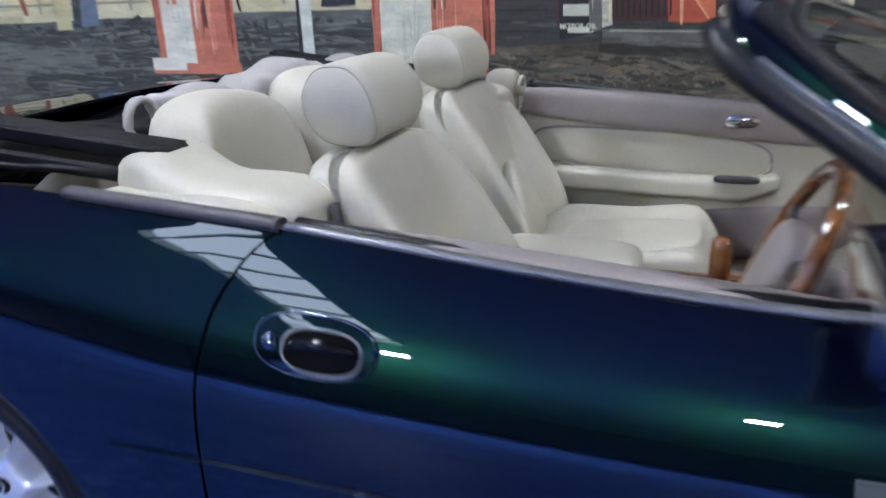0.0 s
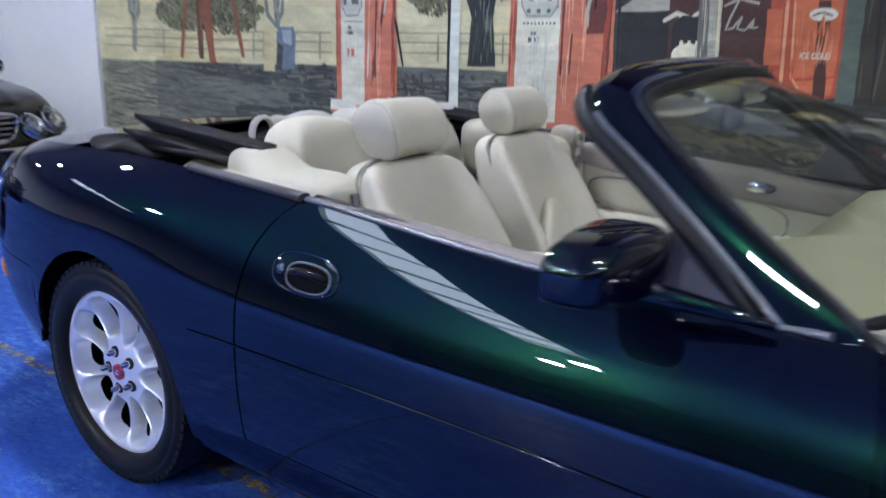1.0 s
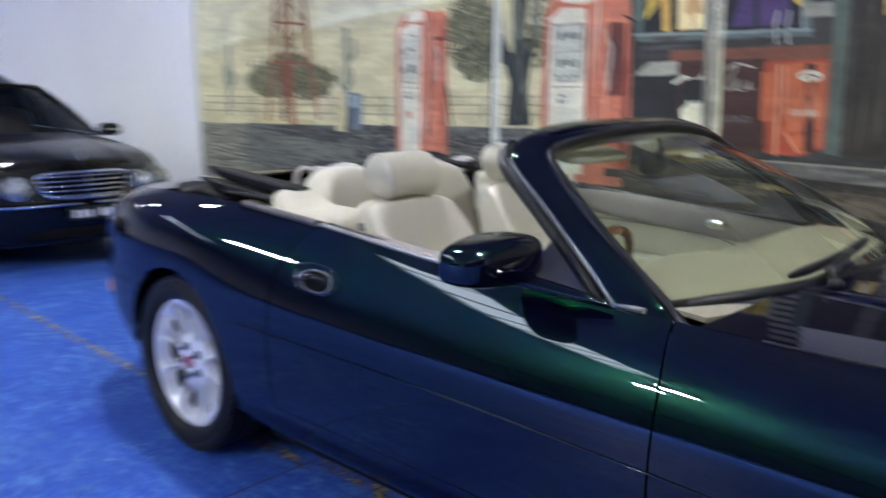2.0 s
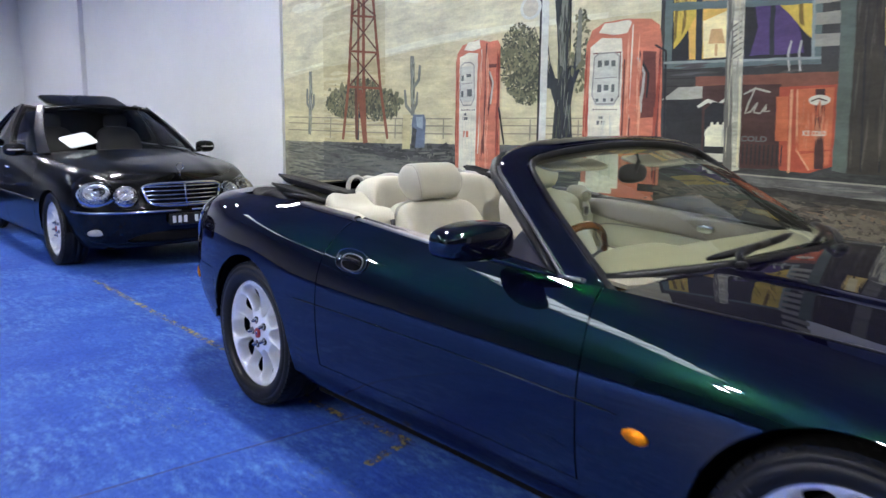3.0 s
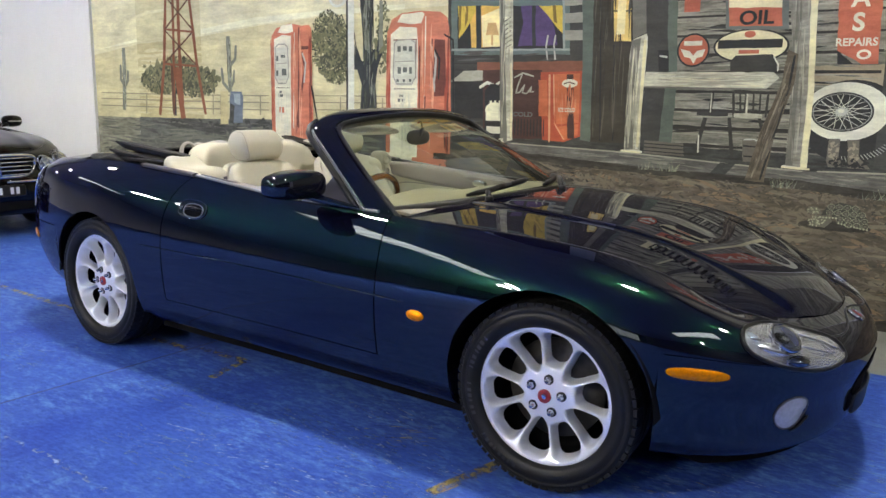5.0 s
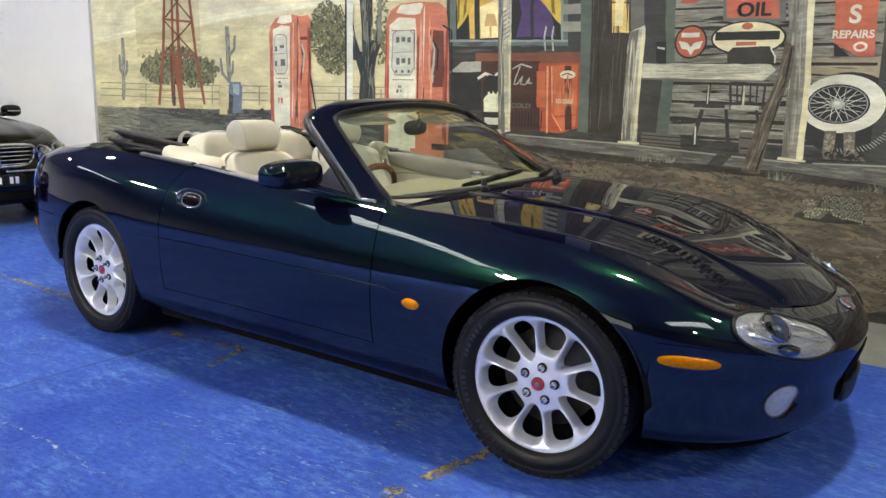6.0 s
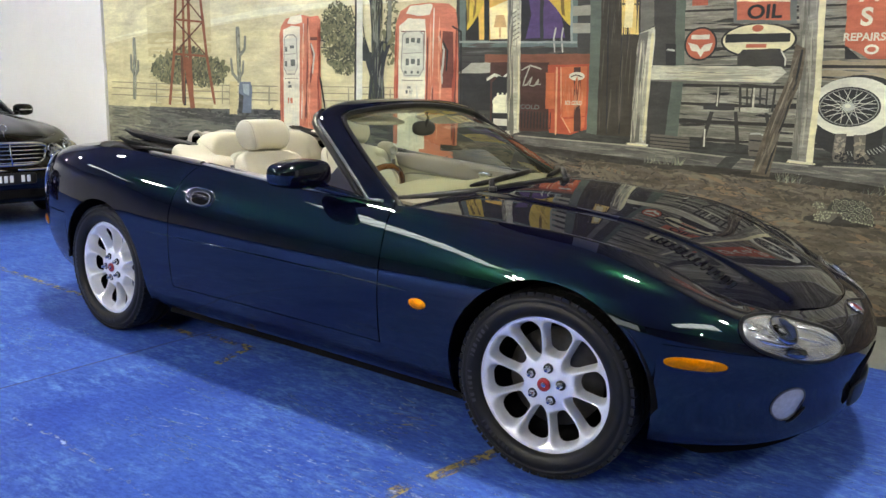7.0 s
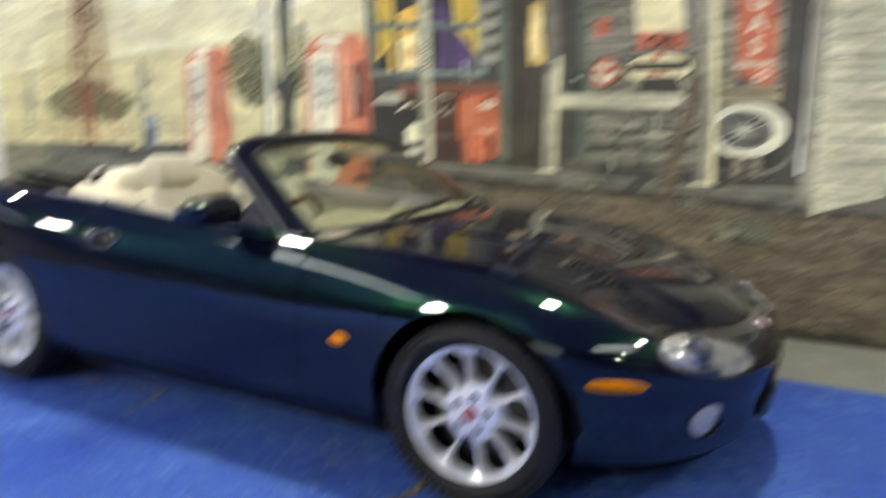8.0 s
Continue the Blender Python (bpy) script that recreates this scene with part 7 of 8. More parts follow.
# tree
dabs("tree", 8, "bush", -2.415, 1.742, 0.226, 0.249, 150, 0.037)
dabs("tree", 9, "bush_dark", -2.361, 1.644, 0.173, 0.174, 50, 0.027)
dabs("tree", 9, "bush_light", -2.449, 1.839, 0.175, 0.172, 40, 0.024)
flat("tree", 10, "trunk", (-2.081, 1.138), (-2.057, 1.428), (-2.11, 1.57), (-2.084, 1.641), (-2.02, 1.627), (-2.047, 1.852), (-2.088, 2.222), (-2.026, 2.399), (-1.915, 2.391), (-1.936, 2.032), (-1.945, 1.71), (-1.883, 1.755), (-1.862, 2.029), (-1.825, 2.027), (-1.821, 1.708), (-1.881, 1.569), (-1.904, 1.429), (-1.876, 1.144))
flat("tree", 11, "cactus", (-2.013, 2.308), (-1.951, 2.304), (-1.983, 1.711), (-2.021, 1.73), (-2.035, 1.898))
flat("tree", 11, "cactus", (-1.863, 2.119), (-1.827, 2.117), (-1.821, 1.754), (-1.87, 1.709))
dabs("tree", 10, "bush", -1.834, 1.8, 0.085, 0.273, 14, 0.049)
# pole
quad("pole", 12, "pole_white", -2.214, 0.586, -2.142, 2.592)
quad("pole", 13, "ink", -2.234, 0.582, -2.212, 2.595)
oval("pole", 14, "pole_white", -2.329, 2.177, 0.111, 0.089)
oval("pole", 15, "round_cream", -2.329, 2.177, 0.08, 0.067)
# large pump
flat("large_pump", 13, "pump_red", (-1.783, 1.661), (-1.774, 1.862), (-1.728, 1.96), (-1.622, 2.009), (-1.426, 2.018), (-1.236, 2.001), (-1.169, 1.956), (-1.143, 1.826), (-1.125, 1.479), (-1.115, 1.169), (-1.115, 0.82), (-1.783, 0.82))
flat("large_pump", 14, "pump_white", (-1.738, 1.843), (-1.643, 1.903), (-1.468, 1.888), (-1.453, 1.746), (-1.45, 1.158), (-1.45, 0.84), (-1.738, 0.84))
flat("large_pump", 14, "pump_white", (-1.668, 1.94), (-1.622, 2), (-1.414, 2.009), (-1.391, 1.991), (-1.423, 1.922), (-1.538, 1.917))
stroke("large_pump", 15, "pump_white", 0.012, (-1.379, 1.973), (-1.379, 1.745), (-1.39, 1.114))
stroke("large_pump", 15, "pump_shadow", 0.015, (-1.436, 1.746), (-1.431, 1.112))
stroke("large_pump", 15, "pump_white", 0.012, (-1.712, 1.752), (-1.726, 1.149))
flat("large_pump", 15, "dial", (-1.701, 1.788), (-1.471, 1.791), (-1.47, 1.486), (-1.515, 1.423), (-1.682, 1.43), (-1.714, 1.523))
stroke("large_pump", 16, "pump_shadow", 0.009, (-1.713, 1.797), (-1.466, 1.795))
stroke("large_pump", 16, "pump_shadow", 0.009, (-1.471, 1.791), (-1.47, 1.486))
quad("large_pump", 17, "frame_grey", -1.664, 1.7, -1.628, 1.746)
quad("large_pump", 17, "frame_grey", -1.607, 1.708, -1.566, 1.744)
quad("large_pump", 17, "frame_grey", -1.546, 1.701, -1.51, 1.742)
quad("large_pump", 17, "frame_grey", -1.66, 1.523, -1.624, 1.578)
quad("large_pump", 17, "frame_grey", -1.604, 1.534, -1.562, 1.575)
quad("large_pump", 17, "frame_grey", -1.538, 1.523, -1.51, 1.577)
quad("large_pump", 17, "frame_grey", -1.671, 1.456, -1.646, 1.479)
quad("large_pump", 17, "frame_grey", -1.605, 1.456, -1.581, 1.479)
quad("large_pump", 17, "frame_grey", -1.539, 1.457, -1.516, 1.48)
quad("large_pump", 17, "frame_grey", -1.638, 1.334, -1.602, 1.352)
quad("large_pump", 17, "frame_grey", -1.656, 1.292, -1.584, 1.32)
quad("large_pump", 17, "frame_grey", -1.634, 1.256, -1.604, 1.273)
flat("large_pump", 15, "pump_shadow", (-1.318, 1.796), (-1.185, 1.784), (-1.159, 1.346), (-1.316, 1.343))
stroke("large_pump", 16, "pump_red", 0.017, (-1.302, 1.831), (-1.164, 1.818))
stroke("large_pump", 17, "steel", 0.022, (-1.328, 1.753), (-1.269, 1.646), (-1.276, 1.523), (-1.296, 1.411))
stroke("large_pump", 17, "ink", 0.017, (-1.305, 1.743), (-1.235, 1.637), (-1.241, 1.478))
quad("large_pump", 17, "steel", -1.33, 1.38, -1.273, 1.442)
stroke("large_pump", 16, "ink", 0.017, (-1.197, 1.828), (-1.109, 1.782), (-1.087, 1.17))
stroke("large_pump", 16, "pump_shadow", 0.017, (-1.373, 1.343), (-1.379, 1.114))
quad("large_pump", 16, "pump_white", -1.8, 0.8, -1.5, 0.87)
quad("large_pump", 15, "pump_red", -1.8, 0.78, -1.15, 0.84)
# shopfront
flat("shopfront", 9, "wall_dark", (-1.137, 1.168), (-1.193, 2.829), (0.592, 2.616), (0.732, 1.041), (0.029, 1.024), (-1.15, 0.9))
quad("shopfront", 10, "wall_dark", -1.12, 0.9, -0, 4.25)
flat("shopfront", 11, "tan_wall", (1.385, 1.555), (1.893, 1.566), (1.911, 1.426), (1.525, 1.449), (1.397, 1.454))
# shop window
flat("shop_window", 12, "frame_blue", (-1.159, 2.744), (-0.157, 2.632), (-0.093, 1.652), (-1.121, 1.666))
flat("shop_window", 13, "pane_dark", (-1.099, 2.697), (-0.207, 2.601), (-0.15, 1.696), (-1.063, 1.713))
flat("shop_window", 14, "glow_yellow", (-0.882, 2.151), (-0.637, 2.216), (-0.572, 1.891), (-0.597, 1.721), (-0.936, 1.719), (-0.954, 1.905))
flat("shop_window", 15, "glow_white", (-0.853, 1.951), (-0.67, 2.009), (-0.656, 1.722), (-0.833, 1.721))
flat("shop_window", 16, "lampshade", (-0.79, 1.899), (-0.719, 1.897), (-0.69, 1.805), (-0.806, 1.808))
stroke("shop_window", 16, "lampshade", 0.021, (-0.75, 1.807), (-0.747, 1.732))
flat("shop_window", 14, "purple", (-0.559, 2.211), (-0.334, 2.118), (-0.226, 1.84), (-0.196, 1.721), (-0.524, 1.719), (-0.485, 1.888))
flat("shop_window", 14, "curtain", (-1.099, 2.697), (-0.915, 2.677), (-0.906, 1.987), (-0.984, 1.864), (-1.055, 1.79))
flat("shop_window", 15, "curtain_dark", (-1.056, 2.652), (-1.025, 2.649), (-1.037, 1.866), (-1.057, 1.824))
flat("shop_window", 15, "curtain_dark", (-0.984, 2.645), (-0.959, 2.642), (-0.976, 1.927), (-1, 1.873))
flat("shop_window", 14, "curtain", (-0.442, 2.626), (-0.207, 2.601), (-0.156, 1.798), (-0.204, 1.839), (-0.292, 1.94), (-0.36, 2.002))
flat("shop_window", 15, "curtain_dark", (-0.332, 2.614), (-0.305, 2.611), (-0.206, 1.87), (-0.234, 1.887))
flat("shop_window", 17, "frame_dark", (-0.93, 2.679), (-0.884, 2.674), (-0.843, 1.709), (-0.889, 1.71))
flat("shop_window", 17, "frame_dark", (-0.451, 2.627), (-0.423, 2.624), (-0.371, 1.716), (-0.4, 1.717))
flat("shop_window", 17, "frame_blue", (-1.077, 2.087), (-0.172, 2.039), (-0.169, 1.993), (-1.075, 2.036))
flat("shop_window", 17, "frame_light", (-1.123, 1.714), (-0.096, 1.695), (-0.095, 1.68), (-1.122, 1.696))
flat("shop_window", 17, "frame_light", (-0.21, 2.638), (-0.192, 2.636), (-0.131, 1.68), (-0.149, 1.681))
# cooler
flat("cooler", 13, "table_grey", (-1.003, 1.544), (-0.693, 1.552), (-0.689, 1.472), (-1.13, 1.461))
flat("cooler", 13, "ink", (-1.087, 1.461), (-0.822, 1.463), (-0.809, 1.179), (-1.076, 1.17))
flat("cooler", 14, "maroon_light", (-0.88, 1.608), (0.007, 1.608), (0.022, 1.514), (-0.322, 1.522), (-0.877, 1.548))
flat("cooler", 14, "maroon", (-0.825, 1.548), (-0.315, 1.547), (-0.285, 1.046), (-0.802, 1.022))
flat("cooler", 14, "cooler_red", (-0.323, 1.53), (0.012, 1.538), (0.025, 1.077), (-0.107, 1.03), (-0.285, 1.038))
flat("cooler", 15, "orange_red", (-0.338, 1.473), (-0.264, 1.474), (-0.248, 1.213), (-0.323, 1.211))
stroke("cooler", 16, "orange_pale", 0.017, (-0.248, 1.514), (-0.227, 1.024))
stroke("cooler", 16, "orange_pale", 0.011, (-0.215, 1.514), (-0.189, 1.158), (-0.108, 1.046))
flat("cooler", 15, "orange_red", (-0.211, 1.514), (-0.005, 1.522), (0.001, 1.173), (-0.18, 1.158))
flat("cooler", 15, "orange_red", (-0.178, 1.137), (0.002, 1.165), (-0.002, 1.084), (-0.099, 1.047))
flat("cooler", 16, "maroon", (-0.111, 1.514), (-0.057, 1.514), (-0.027, 1.058), (-0.081, 1.056))
oval("cooler", 17, "sign_white", -0.083, 1.45, 0.062, 0.03)
stroke("cooler", 18, "maroon", 0.008, (-0.13, 1.445), (-0.09, 1.46), (-0.04, 1.445))
stroke("cooler", 17, "table_grey", 0.012, (-0.545, 1.49), (-0.47, 1.525), (-0.375, 1.5))
stroke("cooler", 17, "table_grey", 0.012, (-0.475, 1.515), (-0.51, 1.43), (-0.525, 1.375), (-0.49, 1.385), (-0.45, 1.44))
stroke("cooler", 17, "table_grey", 0.01, (-0.45, 1.44), (-0.47, 1.38), (-0.43, 1.375), (-0.39, 1.43), (-0.4, 1.385), (-0.37, 1.39))
stroke("cooler", 17, "sign_white", 0.022, (-0.851, 1.415), (-0.78, 1.454), (-0.707, 1.43), (-0.659, 1.464))
stroke("cooler", 16, "steel", 0.014, (-0.272, 1.619), (-0.287, 1.715), (-0.274, 1.794))
stroke("cooler", 16, "steel", 0.014, (-0.208, 1.618), (-0.224, 1.721), (-0.214, 1.792))
# oil sign
flat("oil_sign", 18, "ink", (-0.798, 1.395), (-0.749, 1.446), (-0.678, 1.438), (-0.624, 1.371), (-0.615, 0.987), (-0.789, 0.961))
oval("oil_sign", 19, "shell_white", -0.704, 1.246, 0.086, 0.06)
quad("oil_sign", 19, "shell_white", -0.784, 1.165, -0.621, 1.247)
quad("oil_sign", 19, "sign_white", -0.774, 1.07, -0.631, 1.122)
quad("oil_sign", 19, "sign_white", -0.75, 0.992, -0.626, 1.018)
stroke("oil_sign", 19, "shell_white", 0.021, (-0.74, 1.258), (-0.743, 1.318))
stroke("oil_sign", 19, "shell_white", 0.02, (-0.699, 1.259), (-0.702, 1.319))
stroke("oil_sign", 19, "shell_white", 0.02, (-0.659, 1.26), (-0.662, 1.32))
# porch post
flat("porch_post", 20, "post_light", (-0.712, 2.772), (-0.607, 2.759), (-0.557, 1.605), (-0.537, 1.026), (-0.626, 1.004), (-0.672, 1.731))
flat("porch_post", 21, "post_shade", (-0.722, 2.773), (-0.679, 2.768), (-0.632, 1.73), (-0.586, 1.006), (-0.646, 0.994))
flat("porch_post", 20, "post_light", (0.366, 1.739), (0.47, 1.781), (0.48, 1.707), (0.465, 1.409), (0.474, 0.997), (0.359, 0.99), (0.352, 1.408))
flat("porch_post", 21, "post_shade", (0.366, 1.739), (0.429, 1.752), (0.417, 1.409), (0.424, 1.009), (0.367, 0.998), (0.352, 1.408))
flat("porch_post", 20, "post_shade", (0.302, 2.65), (0.403, 2.638), (0.466, 1.788), (0.374, 1.746))
stroke("porch_post", 22, "sign_white", 0.021, (0.468, 1.763), (0.465, 1.559), (0.449, 1.007))
stroke("porch_post", 22, "sign_white", 0.015, (0.342, 0.993), (0.491, 0.99))
flat("porch_post", 22, "post_grey", (1.31, 2.53), (1.471, 2.51), (1.531, 1.389), (1.543, 0.946), (1.418, 0.952), (1.406, 1.488))
flat("porch_post", 23, "sign_cream", (1.428, 2.516), (1.477, 2.51), (1.538, 1.389), (1.543, 0.946), (1.505, 0.943), (1.502, 1.422))
stroke("porch_post", 24, "sign_white", 0.017, (1.399, 0.95), (1.544, 0.939))
# shop door
flat("shop_door", 13, "door_brown", (0.009, 2.685), (0.325, 2.647), (0.447, 1.026), (0.095, 1.024))
flat("shop_door", 14, "frame_green", (-0.059, 2.693), (0.042, 2.681), (0.083, 1.638), (0.099, 1.04), (0.018, 1.052), (0.01, 1.561))
flat("shop_door", 14, "glow_window", (0.204, 2.159), (0.325, 2.151), (0.359, 1.732), (0.236, 1.735))
stroke("shop_door", 15, "ink", 0.013, (0.102, 2.313), (0.176, 1.052))
stroke("shop_door", 15, "ink", 0.013, (0.238, 1.712), (0.27, 1.056))
stroke("shop_door", 15, "ink", 0.011, (0.208, 1.938), (0.351, 1.932))
flat("shop_door", 14, "frame_green", (0.555, 2.62), (0.622, 2.612), (0.696, 1.449), (0.686, 1.039), (0.599, 1.042), (0.625, 1.559))
flat("shop_door", 13, "wall_dark", (0.317, 2.648), (0.578, 2.617), (0.678, 1.038), (0.447, 1.026))
flat("shop_door", 15, "ink", (0.554, 1.669), (0.623, 1.668), (0.635, 1.529), (0.566, 1.529))
stroke("shop_door", 15, "steel", 0.015, (0.565, 1.632), (0.619, 1.624))
# rail board
flat("rail_board", 21, "post_light", (0.479, 1.529), (1.298, 1.522), (1.334, 1.488), (1.262, 1.422), (0.463, 1.432))
stroke("rail_board", 22, "post_shade", 0.011, (0.471, 1.428), (1.262, 1.419))
stroke("rail_board", 22, "post_shade", 0.007, (0.616, 1.485), (1.057, 1.48))
# round sign
oval("round_sign", 20, "ink", 0.788, 1.665, 0.106, 0.107)
oval("round_sign", 21, "sign_red", 0.788, 1.665, 0.095, 0.096)
flat("round_sign", 22, "sign_white", (0.706, 1.674), (0.767, 1.659), (0.792, 1.63), (0.811, 1.658), (0.868, 1.671), (0.851, 1.622), (0.815, 1.615), (0.796, 1.579), (0.771, 1.615), (0.733, 1.623))
quad("round_sign", 22, "sign_white", 0.725, 1.694, 0.843, 1.723)
# oval sign
oval("oval_sign", 20, "ink", 1.144, 1.683, 0.228, 0.106)
oval("oval_sign", 21, "sign_cream", 1.144, 1.683, 0.215, 0.096)
quad("oval_sign", 22, "ink", 0.944, 1.67, 1.332, 1.722)
oval("oval_sign", 22, "sign_red", 1.136, 1.755, 0.034, 0.021)
quad("oval_sign", 22, "sign_red", 1.076, 1.636, 1.198, 1.66)
# small round sign
quad("small_round_sign", 20, "sign_red", 0.71, 1.906, 0.812, 2.018)
# oil plate
flat("oil_plate", 20, "frame_grey", (0.954, 2.109), (1.328, 2.084), (1.361, 1.775), (0.985, 1.787))
flat("oil_plate", 21, "sign_red", (0.978, 2.074), (1.293, 2.054), (1.321, 1.797), (1.004, 1.807))
flat("oil_plate", 22, "sign_cream", (0.964, 2.209), (1.279, 2.185), (1.309, 1.906), (0.993, 1.92))
# repairs sign
flat("repairs_sign", 20, "sign_red", (1.599, 2.252), (1.83, 2.231), (1.859, 1.566), (1.772, 1.566), (1.638, 1.645))
flat("repairs_sign", 21, "ink", (1.638, 1.645), (1.731, 1.567), (1.647, 1.567))
oval("repairs_sign", 22, "sign_white", 1.78, 1.621, 0.038, 0.028)
oval("repairs_sign", 23, "sign_red", 1.78, 1.621, 0.023, 0.015)
# painted chair
stroke("chair", 19, "chair_dark", 0.022, (0.938, 1.394), (0.928, 1.264))
stroke("chair", 19, "chair_dark", 0.033, (0.844, 1.261), (1.044, 1.26))
stroke("chair", 19, "chair_dark", 0.03, (0.902, 1.234), (0.85, 0.992))
stroke("chair", 19, "chair_dark", 0.024, (1.053, 1.239), (1.093, 0.98))
stroke("chair", 19, "chair_dark", 0.017, (1.066, 1.395), (1.081, 1.239))
stroke("chair", 19, "chair_dark", 0.014, (1.108, 1.396), (1.123, 1.241))
stroke("chair", 19, "chair_dark", 0.024, (1.149, 1.397), (1.151, 1.242))
stroke("chair", 19, "chair_dark", 0.013, (1.19, 1.397), (1.199, 1.243))
stroke("chair", 19, "chair_dark", 0.013, (1.231, 1.398), (1.236, 1.244))
stroke("chair", 19, "chair_dark", 0.017, (1.278, 1.398), (1.274, 1.246))
stroke("chair", 19, "chair_dark", 0.024, (1.236, 1.244), (1.271, 1.14))
stroke("chair", 20, "sign_white", 0.011, (0.868, 1.122), (0.872, 1.004))
stroke("chair", 20, "post_light", 0.032, (1.08, 1.254), (1.253, 1.252))
stroke("chair", 20, "post_light", 0.01, (0.931, 1.393), (0.931, 1.271))
stroke("chair", 20, "post_light", 0.014, (1.153, 1.39), (1.157, 1.249))
flat("chair", 24, "chair_dark", (1.029, 1.592), (1.06, 1.626), (1.28, 1.63), (1.318, 1.583), (1.317, 1.529), (1.035, 1.529))
stroke("chair", 25, "sign_white", 0.009, (1.288, 1.617), (1.319, 1.569), (1.32, 1.528))
# porch
flat("porch", 14, "deck", (-0.586, 1.006), (0.368, 0.983), (1.11, 0.945), (1.519, 0.927), (1.971, 0.943), (2.6, 0.93), (2.6, 0.78), (1.987, 0.812), (1.46, 0.87), (0.747, 0.872), (-0.099, 0.906), (-0.582, 0.928))
flat("porch", 13, "deck_dark", (-0.792, 1.026), (0.116, 1.041), (0.732, 1.041), (1.443, 1.027), (1.959, 1.034), (2.6, 1), (2.6, 0.9), (1.975, 0.91), (1.113, 0.916), (0.336, 0.961), (-0.584, 0.972))
# painted can
flat("can", 20, "tin", (1.148, 1.099), (1.227, 1.103), (1.241, 0.968), (1.162, 0.963))
stroke("can", 21, "ink", 0.01, (1.155, 1.064), (1.232, 1.061))
stroke("can", 21, "ink", 0.01, (1.161, 0.999), (1.238, 0.997))
# dirt
flat("dirt", 12, "dirt", (-1.3, 0.92), (-0.583, 0.946), (-0.099, 0.906), (0.747, 0.872), (1.46, 0.87), (1.987, 0.812), (2.6, 0.8), (8.9, 0.8), (8.9, 0), (-1.3, 0))
quad("dirt", 14, "dirt_dark", -1.3, 0, 8.9, 0.07)
# plank
flat("plank", 26, "plank", (1.368, 1.656), (1.429, 1.628), (1.422, 1.454), (1.335, 1.108), (1.302, 0.84), (1.184, 0.848), (1.247, 1.139), (1.348, 1.454))
stroke("plank", 28, "ink", 0.014, (1.41, 1.622), (1.394, 1.42), (1.277, 0.856))
stroke("plank", 28, "plank_light", 0.01, (1.371, 1.454), (1.294, 1.176), (1.224, 0.866))
# spare tyre
oval("spare_tyre", 15, "tyre_black", 1.752, 1.235, 0.28, 0.243)
oval("spare_tyre", 16, "sign_white", 1.72, 1.292, 0.232, 0.172)
oval("spare_tyre", 17, "tyre_black", 1.7, 1.29, 0.17, 0.117)
oval("spare_tyre", 18, "tyre_grey", 1.7, 1.29, 0.16, 0.108)
oval("spare_tyre", 19, "tyre_black", 1.7, 1.29, 0.153, 0.103)
# painted boot
flat("boot", 22, "tin", (1.648, 1.13), (1.71, 1.133), (1.71, 1.026), (1.747, 0.974), (1.662, 0.954), (1.645, 0.994))
flat("boot", 22, "tin", (1.747, 1.128), (1.812, 1.131), (1.819, 1.026), (1.886, 0.963), (1.768, 0.948))
# siding column
flat("siding_column", 15, "wall_dark", (1.86, 4.2), (2.08, 4.2), (2.02, 1), (1.9, 0.98))
flat("siding_column", 16, "post_light", (2.08, 4.2), (2.62, 4.2), (2.52, 0.92), (2.32, 0.86), (2.12, 0.78), (2.06, 1.2))
flat("siding_column", 17, "post_grey", (2.06, 4.2), (2.14, 4.2), (2.12, 0.82), (2.04, 0.9))

# clouds and the sky's brushwork
for x0, x1, z, h in ((-5.9, -5.3, 2.5, 0.12), (-4.0, -3.2, 2.45, 0.2), (-4.1, -3.4, 3.0, 0.3), (-2.6, -1.6, 2.3, 0.12), (-5.9, -4.9, 3.2, 0.2), (-3.1, -1.9, 2.8, 0.25)):
    oval("cloud", 3, "sky_pale", (x0 + x1) / 2, z, (x1 - x0) / 2, h / 2)
grain("sky", 4, ("sky_pale", "sky_dim", "sky"), [(-6.1, 1.95), (-1.2, 2.1), (-1.2, 4.2), (-6.1, 4.2)], 240, 0.9, 0.05, 4, base="sky", thin=0.8)
grain("sky", 4, ("hill", "hill_dim", "sky_dim"), [(-6.1, 1.1), (-1.2, 1.15), (-1.2, 2.0), (-6.1, 1.75)], 240, 0.8, 0.04, 2, base="hill", thin=0.8)
grain("desert", 5, ("ground_dark", "ground_mid", "ground_pale"), [(-6.1, 0.02), (-1.2, 0.02), (-1.2, 1.1), (-6.1, 1.04)], 900, 0.4, 0.022, 1, base="ground")
dabs("desert", 6, "ground_dark", -3.0, 1.02, 2.0, 0.06, 160, 0.03)
dabs("desert", 6, "ground_mid", -3.0, 0.8, 2.2, 0.2, 160, 0.03)

# foliage, painted leaf by leaf over thin limbs
stroke("bush", 8, "trunk", 0.05, (-4.66, 1.1), (-4.66, 1.35), (-4.62, 1.52))
for k in range(14):
    a = radians(15 + 150 * k / 13)
    stroke("bush", 8, "trunk", 0.014, (-4.62, 1.33), (-4.6 + 0.28 * math.cos(a), 1.38 + 0.14 * math.sin(a)), (-4.58 + 0.62 * math.cos(a), 1.4 + 0.26 * math.sin(a)))
for tone, n in (("bush_dark", 420), ("bush", 420), ("bush_light", 260)):
    dabs("bush", 9, tone, -4.87, 1.47, 0.36, 0.14, n // 2, 0.024)
    dabs("bush", 9, tone, -4.3, 1.44, 0.34, 0.14, n // 2, 0.024)
    dabs("bush", 9, tone, -4.58, 1.58, 0.3, 0.13, n // 2, 0.024)
